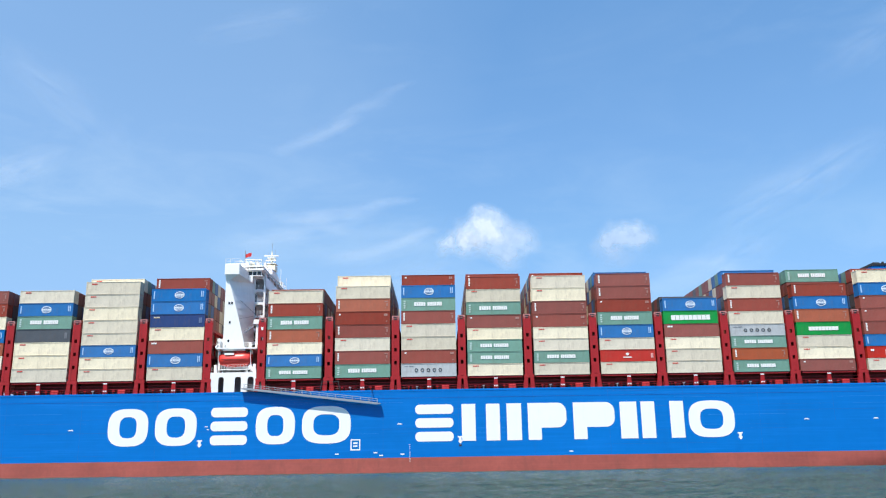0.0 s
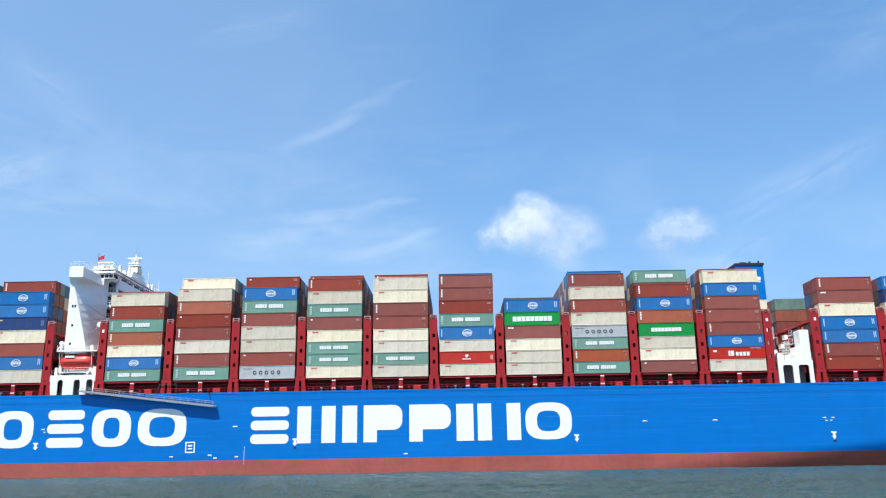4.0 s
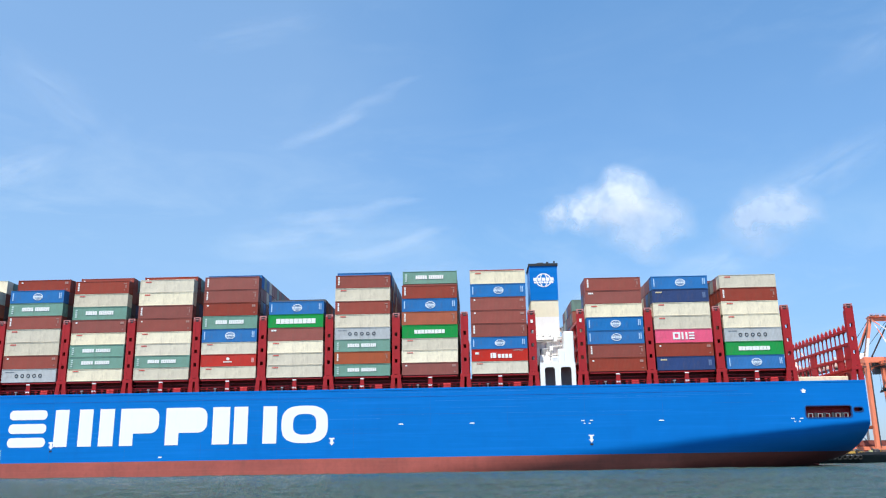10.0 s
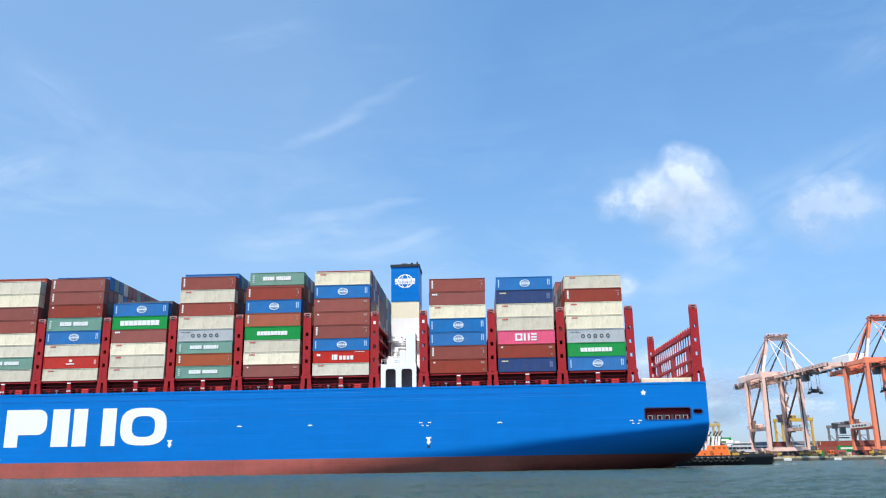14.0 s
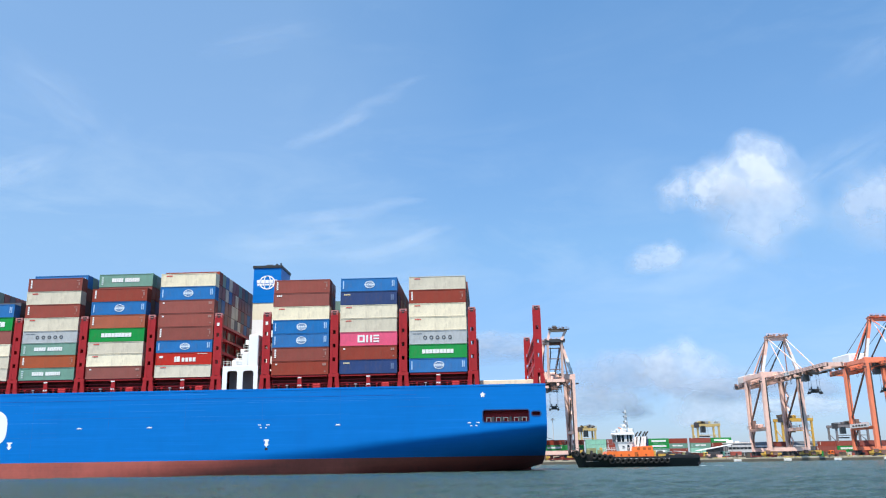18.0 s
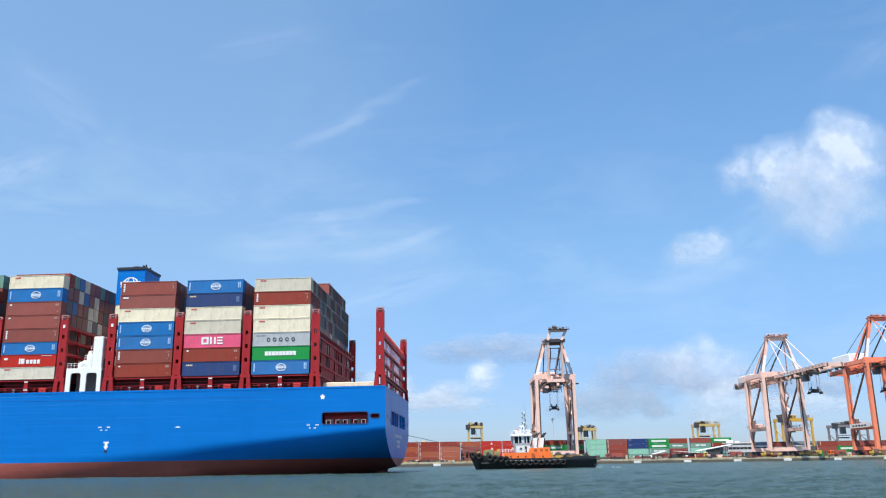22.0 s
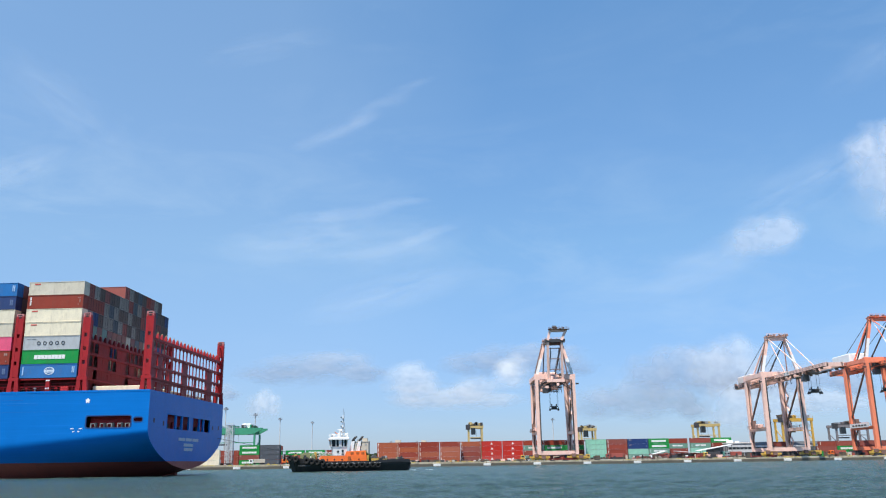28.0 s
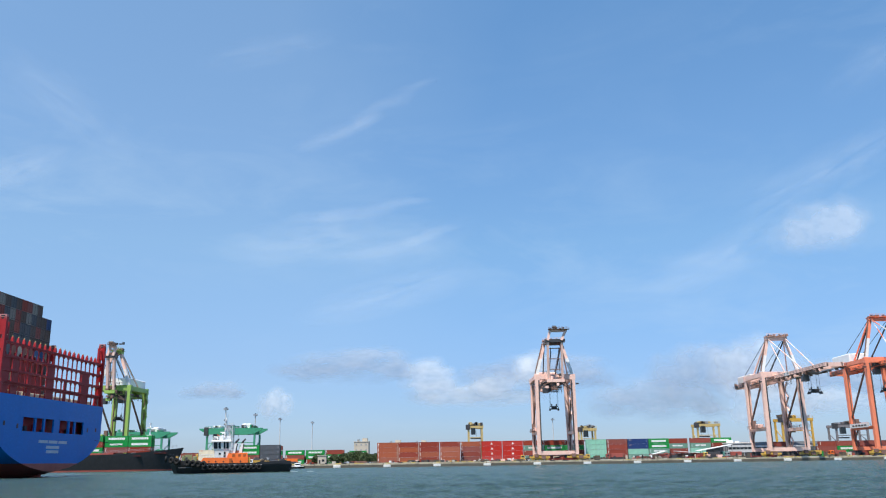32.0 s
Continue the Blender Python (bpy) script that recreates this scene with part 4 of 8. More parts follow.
def far_paint():
    """Many paints, one to each box of a stack."""
    m = FAR_PAINT
    n = Nodes(m.node_tree)
    rnd = n.add("ShaderNodeNewGeometry").outputs["Random Per Island"]
    stops = [PAINT[k][0] for k in ("brown", "cream", "brown", "slate", "brown", "teal", "brown", "orange", "blue", "brown", "grey", "brown", "slate", "cream", "orange", "brown")]
    r = n.ramp(rnd, [(i / len(stops), c) for i, c in enumerate(stops)])
    r.color_ramp.interpolation = "CONSTANT"
    coord = n.add("ShaderNodeTexCoord").outputs["Object"]
    dirt = n.noise(n.mapping(coord, (1, 1, 0.3)), 1.2, 4.0)
    bsdf = n.add("ShaderNodeBsdfPrincipled", Roughness=0.5)
    n.link(n.mix(n.math("MULTIPLY", dirt, 0.8), r.outputs[0], (0.07, 0.045, 0.035)), bsdf.inputs["Base Color"])
    out = n.add("ShaderNodeOutputMaterial")
    n.link(bsdf.outputs[0], out.inputs[0])


far_paint()


def build_bays():
    rng = random.Random(11)
    for u, (outer, second, far) in OUTER.items():
        top = BASE
        for i, c in enumerate(reversed(outer)):
            z, low = top, i < LOW_BOXES.get(u, 0)
            top += LOW_TIER if low else TIER
            jog = rng.uniform(-0.05, 0.05)
            m = Matrix.Translation((u + jog, 0.12 + rng.uniform(-0.02, 0.02), z))
            ABOARD.append((container(CODE[c], m, "containers on the ship", True, low), m))
        if second:
            # a box of the second row that looks over the outer one: level with its last box, or one above it (+)
            n2 = len(outer) + (1 if "+" in second else 0)
            m = Matrix.Translation((u, 0.12 + PITCH, BASE + (n2 - 1) * TIER))
            ABOARD.append((container(CODE[second[0]], m, "containers on the ship"), m))
        # the rows behind
        g = Geo()
        for row in range(1, 19):
            y = 0.12 + row * PITCH
            n = far
            if u == 148.5:
                n = 7 if row < 8 else 8 if row < 17 else 7
            elif u == 119.1:
                n = 7 if row < 3 else 4 if row < 10 else 7
            elif row > 12 and rng.random() < 0.3:
                n -= 1
            for t in range(n):
                if row == 1 and second and t == n2 - 1:
                    continue
                z = BASE + t * TIER
                if u == 148.5 and t >= 4:
                    # dull weathered paints, kept dark to deepen the shade on the after ends
                    kind = rng.choice(["umber"] * 8 + ["brown"] * 5 + ["slate"] * 3 + ["stone"] * 4 + ["teal", "navy"]) if not (t == 7 and row == 8) else "brown"
                    m = Matrix.Translation((u, y, z))
                    ABOARD.append((container(kind, m, "containers on the ship", False), m))
                else:
                    e = 0.055
                    g.box(u + e, u + LEN - e, y + e, y + WID - e, z + e, z + TIER - e - 0.02)
        if g.v:
            ob = thing("container_rows", "mixed brown, cream and blue shipping containers stacked in rows", "shipping containers", geo=g, mat=FAR_PAINT, kind="stuff")
            ABOARD.append((ob, Matrix()))
    # low boxes on the aftermost hatch
    for y0, y1 in ((2.6, 12.4), (12.7, 23.9), (24.2, 35.4), (35.7, 45.6)):
        part("aft_hatch_cover", Geo().bevelbox(163.2, 174.6, y0, y1, DECK, 18.65, 0.1), PAINT_MAT["cream"], ship, "pale low hatch cover on the aftermost deck")


build_bays()


# ---- accommodation block, funnel, ladder ----
def arch_wall(g, u0, u1, y0, y1, z0, z1, doors, head):
    """A plate in the plane of the ship's side with round-headed openings."""
    edges = [u0] + [x for d in doors for x in d] + [u1]
    for i in range(0, len(edges), 2):
        g.box(edges[i], edges[i + 1], y0, y1, z0, head)
    g.box(u0, u1, y0, y1, head, z1)
    for a, b in doors:
        r = min(0.55, (b - a) / 2)
        for s, x in ((1, a), (-1, b)):
            pts = [(x, head - r)] + [(x + s * (r - r * math.cos(t)), head - r + r * math.sin(t)) for t in [math.pi / 2 * i / 4 for i in range(5)]] + [(x, head)]
            g.loft([[(p[0], y0, p[1]) for p in pts], [(p[0], y1, p[1]) for p in pts]])


def build_house():
    h = part("accommodation_block", Geo().box(-49.5, -45.3, 10.5, BEAM - 10.5, 21.9, 44.0), WHITE, ship, "tall white accommodation block with bridge wings")
    g = Geo()
    arch_wall(g, -51.7, -41.6, 0.25, 0.6, DECK, 21.9, ((-49.9, -48.7), (-46.3, -44.9), (-43.5, -42.1)), 20.9)
    part("deckhouse_side", g, WHITE, h, "white plate with round-headed openings")
    part("deckhouse_top", Geo().box(-51.7, -41.6, 0.6, BEAM - 0.6, 21.7, 21.9), WHITE, h)
    # the shade behind the openings is put into this wall's grey
    part("deckhouse_inner_wall", Geo().box(-51.0, -42.0, 3.5, 3.8, DECK, 21.7), material("shaded_grey_paint", (0.30, 0.30, 0.31), 0.6), h)
    # wing supports: walls that narrow upwards on the outer side
    for s in (0, 1):
        f = lambda y: y if s == 0 else BEAM - y
        g = Geo()
        sec = lambda near, inner, z, y0=1.0: [(-49.5, f(y0), z), (near, f(y0), z), (inner, f(10.5), z), (-49.5, f(10.5), z)]
        slope = [(i / 10, 26.8 + 16.0 * i / 10) for i in range(11)]
        g.loft([sec(-44.5 - 4.3 * k ** 1.15, -44.7 - 0.5 * k, z) for k, z in slope] + [sec(-46.4, -45.3, 44.1, 0.2)])
        part("wing_support", g, WHITE, h, "tapering white support wall of the bridge wing")
        part("wing_box", Geo().bevelbox(-49.7, -46.3, *sorted((f(0.1), f(10.5))), 44.1, 46.6, 0.15), WHITE, h)
        part("wing_rail", Geo().rail([(-49.6, f(0.2), 46.6), (-46.4, f(0.2), 46.6), (-46.4, f(10.0), 46.6)], 1.1, 1.2, 0.03), WHITE, h)
        for u, z in ((-48.3, 29.0), (-48.2, 33.2), (-48.5, 37.6), (-47.9, 37.6)):
            part("porthole", Geo().bevelbox(u - 0.2, u + 0.2, *sorted((f(0.93), f(1.02))), z - 0.26, z + 0.26, 0.02), GLASS_DARK, h)
    part("bridge_bulwark", Geo().box(-42.6, -42.5, 10.6, BEAM - 0.3, 43.4, 45.8), WHITE, h)
    # stair gallery on the after side: decks, openings, rails and flights
    for i in range(7):
        z = 23.9 + i * 3.13
        g = Geo()
        arch_wall(g, -45.3, -42.5, 10.6, 10.9, z, z + 3.13, ((-44.9, -42.9),), z + 2.55)
        part("gallery_side", g, WHITE, h)
        part("gallery_deck", Geo().box(-45.3, -42.5, 10.9, BEAM - 10.9, z - 0.15, z), WHITE, h)
        part("gallery_rail", Geo().rail([(-44.9, 10.75, z), (-42.9, 10.75, z)], 1.05, 0.65, 0.035).rail([(-42.6, 11.0, z), (-42.6, BEAM - 11.0, z)], 1.05, 2.0, 0.03), WHITE, h)
        part("gallery_back", Geo().box(-45.29, -45.24, 11.2, 14.0, z + 0.2, z + 2.4), GLASS_DARK, h)
        part("gallery_stair", Geo().beam((-43.4, 12.0, z), (-43.4, 15.6, z + 3.0), 0.8, 0.12), STEEL, h)
    part("gallery_corner", Geo().box(-42.75, -42.5, 10.6, 10.9, 43.9, 46.6), WHITE, h)
    # wheelhouse with its band of windows
    part("wheelhouse", Geo().box(-49.0, -45.3, 9.0, BEAM - 9.0, 44.0, 45.8).box(-45.3, -43.0, 9.0, BEAM - 9.0, 45.65, 45.8).box(-48.8, -43.2, 9.2, BEAM - 9.2, 46.75, 46.95).bevelbox(-49.3, -42.6, 8.6, BEAM - 8.6, 46.95, 47.35, 0.1), WHITE, h)
    part("compass_deck", Geo().bevelbox(-48.4, -42.9, 8.9, BEAM - 8.9, 47.85, 48.1, 0.06), WHITE, h)
    for u in (-48.0, -46.2, -44.6, -43.2):
        part("deck_post", Geo().box(u - 0.08, u + 0.08, 9.2, 9.4, 47.35, 47.85), WHITE, h)
    part("deck_core", Geo().box(-47.8, -43.6, 11.0, BEAM - 11.0, 47.35, 47.85), ROOF_GREY, h)
    part("wheelhouse_window", Geo().box(-48.6, -43.5, 9.4, BEAM - 9.4, 45.8, 46.75), GLASS_DARK, h, "dark band of bridge windows")
    for i in range(6):
        u = -48.7 + i * 1.06
        part("mullion", Geo().box(u, u + 0.16, 9.25, 9.42, 45.8, 46.8), WHITE, h)
    for i in range(7):
        y = 12.0 + i * 4.1
        part("wing_locker", Geo().bevelbox(-43.2, -42.7, y, y + 0.8, 45.8, 46.5 + 0.4 * (i % 2), 0.06), (WHITE, STEEL)[i % 2], h)
        part("bulwark_lamp", Geo().tube((-42.55, y + 2, 45.8), (-42.55, y + 2, 46.9), 0.06).box(-42.7, -42.4, y + 1.9, y + 2.2, 46.8, 47.1), STEEL, h)
    # window-cleaning gantry and gear on the wheelhouse top
    part("top_gantry", Geo().beam((-47.0, 9.0, 48.1), (-47.0, 9.0, 49.6), 0.14).beam((-43.4, 9.0, 48.1), (-43.4, 9.0, 49.6), 0.14).beam((-47.2, 9.0, 49.6), (-43.2, 9.0, 49.6), 0.22).beam((-47.0, 9.0, 48.9), (-43.4, 9.0, 48.9), 0.12), WHITE, h)
    for x, y, a, b in ((-46.4, 10.0, 1.2, 0.9), (-44.8, 10.5, 0.7, 1.3), (-48.6, 10.5, 0.8, 1.0), (-43.6, 12.5, 0.6, 1.6), (-43.8, 15.5, 0.9, 1.0), (-43.4, 18.0, 0.5, 2.2), (-43.6, 31.5, 0.8, 0.9), (-43.4, 34.0, 0.5, 1.4)):
        part("top_locker", Geo().bevelbox(x, x + a, y, y + a, 48.1, 48.1 + b, 0.06), (WHITE, FUNNEL_CREAM)[int(b * 10) % 3 == 0], h)
    part("top_rail", Geo().rail([(-49.2, 8.9, 48.1), (-42.8, 8.9, 48.1), (-42.8, BEAM - 8.9, 48.1)], 1.1, 1.3, 0.03), WHITE, h)
    for u, y in ((-46.0, 9.6), (-44.6, 9.4)):
        part("searchlight", Geo().tube((u, y, 48.1), (u, y, 49.0), 0.08).tube((u - 0.3, y, 49.1), (u + 0.3, y, 49.1), 0.3, n=10), WHITE, h)
    part("mast_house", Geo().loft([[(-46.6, 19, 48.1), (-42.8, 19, 48.1), (-42.8, 30, 48.1), (-46.6, 30, 48.1)], [(-45.8, 21, 50.2), (-43.2, 21, 50.2), (-43.2, 28, 50.2), (-45.8, 28, 50.2)]]), WHITE, h)
    mast = part("radar_mast", Geo().tube((-44.0, MID, 50.2), (-44.0, MID, 55.4), 0.4, 0.16, n=10).box(-45.2, -42.8, 22.6, 25.6, 50.2, 51.5), FUNNEL_CREAM, h, "cream radar mast")
    part("platform", Geo().box(-45.4, -42.7, 22.7, 25.5, 51.9, 52.05).box(-45.0, -43.0, 23.2, 25.0, 53.5, 53.65), WHITE, mast)
    part("platform_rail", Geo().rail([(-45.3, 22.8, 52.05), (-42.8, 22.8, 52.05)], 0.9, 0.6, 0.03), FUNNEL_CREAM, mast)
    part("radar_scanner", Geo().box(-45.9, -42.2, 23.4, 23.7, 54.0, 54.3).tube((-44.0, 23.55, 53.6), (-44.0, 23.55, 54.0), 0.3), WHITE, mast)
    part("radar_scanner", Geo().box(-45.2, -42.6, 22.5, 22.75, 52.5, 52.75), WHITE, mast)
    part("aerial", Geo().tube((-44.0, MID, 55.4), (-44.0, MID, 57.6), 0.05).tube((-43.2, MID, 53.6), (-43.2, MID, 55.8), 0.04).tube((-44.9, MID, 53.6), (-44.9, MID, 55.2), 0.04), STEEL, mast)
    part("aerial", Geo().tube((-42.7, 30, 48.1), (-42.7, 30, 52.2), 0.05).tube((-42.7, 38, 48.1), (-42.7, 38, 51.4), 0.05), WHITE, h)
    part("dome", Geo().tube((-47.8, 13, 48.1), (-47.8, 13, 48.9), 0.25).dome((-47.8, 13, 48.9), 0.7, 0.7, 0.85), WHITE, h, smooth=True)
    part("flagstaff", Geo().tube((-47.4, 9.5, 48.1), (-47.4, 9.5, 52.0), 0.1), STEEL, h)
    flag = [[(-47.3 + 1.35 * i / 8, 9.5 + 0.12 * math.sin(i * 1.1), 50.2 + 0.9 * k + 0.05 * i) for i in range(9)] for k in (0, 1)]
    part("flag", Geo().sheet(flag).sheet([[(x, y + 0.02, z) for x, y, z in r] for r in flag]), material("flag_red", (0.60, 0.03, 0.03), 0.7), h, "red flag")
    # lifeboat in its davits
    g = Geo()
    rings = []
    for x, w, z0, z1 in ((-50.5, 0.3, 23.9, 25.0), (-50.1, 1.1, 22.9, 25.4), (-48.6, 1.6, 22.35, 25.5), (-45.0, 1.6, 22.35, 25.7), (-43.6, 1.4, 22.6, 25.7), (-43.0, 0.6, 23.6, 25.3)):
        c = 2.1
        rings.append([(x, c + w * math.cos(t), 0.85 + (z0 + z1) / 2 + (z1 - z0) / 2 * math.sin(t)) for t in [2 * math.pi * i / 14 for i in range(14)]])
    boat = part("lifeboat", Geo().loft(rings), LIFEBOAT, h, "orange-red enclosed lifeboat", smooth=True)
    part("lifeboat_cabin", Geo().bevelbox(-46.6, -44.4, 1.2, 3.0, 26.35, 26.85, 0.2), LIFEBOAT, boat)
    part("canopy_stripe", Geo().box(-48.9, -46.8, 0.5, 1.2, 25.8, 26.25), LETTER_WHITE, boat, "white stripe along the canopy")
    part("fender_strip", Geo().box(-49.6, -44.0, 0.44, 0.56, 24.75, 24.95), material("strip_dark_red", (0.35, 0.03, 0.02), 0.6), boat)
    for u in (-50.4, -43.2):
        part("davit", Geo().beam((u, 2.2, 21.9), (u, 2.2, 27.2), 0.35).beam((u, 2.2, 27.0), (u, 0.6, 27.4), 0.3).beam((u, 0.9, 27.2), (u, 1.6, 22.2), 0.12), WHITE, h)
    part("boat_deck", Geo().box(-50.9, -41.8, 0.6, 10.5, 27.15, 27.45), WHITE, h)
    part("boat_deck_rail", Geo().rail([(-50.9, 0.7, 27.45), (-41.8, 0.7, 27.45)], 1.1, 1.1, 0.03).rail([(-51.6, 0.5, 21.9), (-41.7, 0.5, 21.9)], 1.05, 1.2, 0.03), WHITE, h)
    part("boat_deck_wall", Geo().box(-49.5, -43.6, 4.6, 10.5, 21.9, 27.15), WHITE, h)
    for u, z in ((-50.6, 28.0), (-50.4, 29.2), (-43.3, 23.2), (-42.6, 22.6)):
        part("liferaft", Geo().tube((u, 1.2, z), (u + 0.1, 2.6, z), 0.45, n=10), WHITE, h)
    for u, y, a, b, z in ((-50.7, 1.4, 0.7, 1.6, 27.45), (-49.9, 2.0, 0.6, 2.4, 27.45), (-43.9, 1.6, 0.7, 1.3, 27.45), (-51.2, 1.0, 0.6, 1.8, 21.9), (-42.6, 1.0, 0.7, 1.9, 21.9), (-44.2, 1.2, 0.5, 0.9, 21.9)):
        part("deck_fitting", Geo().bevelbox(u, u + a, y, y + a, z, z + b, 0.08), WHITE, h)
    part("wing_strut", Geo().beam((-46.0, 1.2, 38.2), (-44.0, 10.4, 36.0), 0.08).beam((-46.2, 1.2, 34.0), (-43.0, 10.4, 36.5), 0.06), STEEL, h)
    # platform under the boat, its stays and the recovery hooks
    part("boat_platform", Geo().box(-50.2, -43.2, 0.7, 4.6, 22.55, 22.7).rail([(-50.2, 0.75, 22.7), (-43.2, 0.75, 22.7)], 0.9, 0.7, 0.03), WHITE, h)
    for u in (-49.6, -44.4):
        part("boat_hook", Geo().tube((u, 2.1, 26.2), (u, 2.1, 27.1), 0.06).box(u - 0.2, u + 0.2, 1.9, 2.3, 26.1, 26.3), STEEL, h)
    for k in range(7):
        part("deck_fitting", Geo().bevelbox(-51.2 + k * 0.42, -50.9 + k * 0.42, 1.0, 1.4, 27.45, 27.9 + 0.55 * (k * 5 % 4) / 2, 0.05), (WHITE, STEEL)[k % 2], h)
    part("provision_crane", Geo().beam((-42.4, 3, 27.45), (-42.4, 3, 33.4), 0.5), WHITE, h, "white stores crane post")
    part("crane_jib", Geo().beam((-42.4, 3, 33.2), (-50.0, 2.6, 27.6), 0.16).tube((-42.4, 3, 34.0), (-49.6, 2.6, 27.9), 0.05), STEEL, h, "thin grey jib of the stores crane")
    part("crane_head", Geo().bevelbox(-43.2, -41.8, 2.4, 3.6, 33.0, 34.0, 0.15), WHITE, h)


def build_funnel():
    f = part("funnel", Geo().box(108.6, 115.4, 20.5, 29.5, 40.0, 48.6), HULL_BLUE, ship, "blue funnel with white ring emblem above a cream casing")
    part("casing", Geo().box(108.65, 115.35, 20.6, 29.4, 35.9, 40.0), FUNNEL_CREAM, f, "cream band of the engine casing")
    part("lower_casing", Geo().box(108.65, 115.35, 20.6, 29.4, 24.0, 35.9), WHITE, f, "white engine casing below the cream band")
    part("casing_base", Geo().box(108.6, 115.45, 19.8, 30.0, DECK, 29.5), WHITE, f)
    part("funnel_top", Geo().box(108.4, 115.6, 20.3, 29.7, 48.6, 49.2).loft([[(109.9, 22.4, 49.2), (113.4, 22.4, 49.2), (113.4, 27.6, 49.2), (109.9, 27.6, 49.2)], [(111.0, 24.0, 50.3), (112.2, 24.0, 50.3), (112.2, 26.0, 50.3), (111.0, 26.0, 50.3)]]).tube((113.4, 24, 49.6), (113.4, 24, 50.4), 0.3).tube((114.3, 26, 49.6), (114.3, 26, 50.3), 0.25).tube((114.9, 22, 49.6), (114.9, 22, 50.1), 0.2), BLACK, f)
    cx, cz, y = 112.0, 45.0, 20.46
    g = Geo()
    for rx, rz, d in ((1.95, 1.75, 0.28), (0.95, 1.75, 0.22)):
        g.sheet([[(cx + (rx - e) * math.cos(t), yy, cz + (rz - e) * math.sin(t)) for t in [2 * math.pi * i / 32 for i in range(33)]] for e, yy in ((0, 20.5), (0, y), (d, y), (d, 20.5))])
    for i in range(5):
        g.box(cx - 2.5 + i * 1.02, cx - 1.62 + i * 1.02, y - 0.02, 20.5, cz - 0.15, cz + 0.65)
    for i in range(8):
        g.box(cx - 2.4 + i * 0.61, cx - 1.9 + i * 0.61, y - 0.02, 20.5, cz - 0.75, cz - 0.3)
    part("emblem", g, LETTER_WHITE, f, "white ring emblem with bars")
    g = Geo()
    arch_wall(g, 108.6, 116.2, 0.25, 0.6, DECK, 22.5, ((109.6, 111.8), (113.0, 115.3)), 21.5)
    part("deckhouse_side", g, WHITE, f, "white plate with round-headed openings")
    part("deckhouse_top", Geo().box(108.6, 116.2, 0.6, BEAM - 0.6, 22.3, 22.5), WHITE, f)
    # inner wall painted grey for the shade inside the deckhouse
    part("deckhouse_inner_wall", Geo().box(108.8, 116.0, 4.5, 4.8, DECK, 22.3), material("shaded_grey_paint", (0.30, 0.30, 0.31), 0.6), f)
    # stair tower and stepped plating
    part("stair_tower", Geo().bevelbox(114.0, 116.1, 0.3, 3.6, 22.5, 29.2, 0.12), WHITE, f, "white stair tower at the ship's side")
    part("stair_step", Geo().bevelbox(112.7, 114.0, 0.3, 3.2, 22.5, 25.4, 0.1), WHITE, f)
    part("stair_step", Geo().bevelbox(111.3, 112.7, 0.5, 3.0, 22.5, 23.9, 0.1), WHITE, f)
    part("tower_door", Geo().box(116.1, 116.14, 1.0, 1.9, 22.6, 24.6), ROOF_GREY, f)
    for k, z in enumerate((24.6, 26.6, 28.6)):
        part("landing", Geo().box(110.6 + k * 1.3, 113.9, 3.7, 6.0, z - 0.12, z).box(110.2 + k, 110.9 + k, 4.0, 5.6, z - 0.9, z), WHITE, f)
        part("landing_rail", Geo().rail([(110.6 + k * 1.3, 3.8, z), (113.8, 3.8, z)], 1.05, 0.8, 0.03), WHITE, f)
    part("deck_rail", Geo().rail([(108.7, 0.4, 22.5), (113.2, 0.4, 22.5)], 1.05, 0.8, 0.03), WHITE, f)
    for u, y, z, w in ((109.6, 3, 22.5, 1.6), (111.9, 4, 22.5, 1.1)):
        part("vent_box", Geo().bevelbox(u, u + w, y, y + 1.6, z, z + 1.6, 0.15), WHITE, f)
    for u in (109.4, 111.2, 112.9):
        part("lamp", Geo().tube((u, 19.5, 31.0), (u, 19.8, 31.0), 0.18), DARK_STEEL, f)
    for u, y, z, a, b in ((109.0, 6.0, 22.5, 1.2, 2.4), (110.6, 7.0, 22.5, 0.9, 3.2), (112.2, 5.0, 22.5, 1.4, 1.8), (109.8, 12.0, 22.5, 2.0, 4.6), (113.6, 9.0, 22.5, 1.6, 5.2), (111.4, 14.0, 22.5, 1.2, 6.4)):
        part("machinery_vent", Geo().bevelbox(u, u + a, y, y + a, z, z + b, 0.15).box(u + 0.1, u + a - 0.1, y - 0.03, y + 0.1, z + b * 0.55, z + b * 0.85), (WHITE, ROOF_GREY, WHITE)[int(b * 10) % 3], f)
    part("vent_pipe", Geo().tube((115.9, 20.0, 22.5), (115.9, 20.0, 33.0), 0.25, n=8), STEEL, f)
    part("vent_pipe", Geo().tube((108.2, 20.0, 22.5), (108.2, 20.0, 31.0), 0.2, n=8), STEEL, f)
    part("casing_platform", Geo().box(108.0, 116.0, 18.4, 20.5, 30.0, 30.15), WHITE, f)
    part("casing_rail", Geo().rail([(108.0, 18.5, 30.15), (116.0, 18.5, 30.15)], 1.05, 0.9, 0.03), STEEL, f)


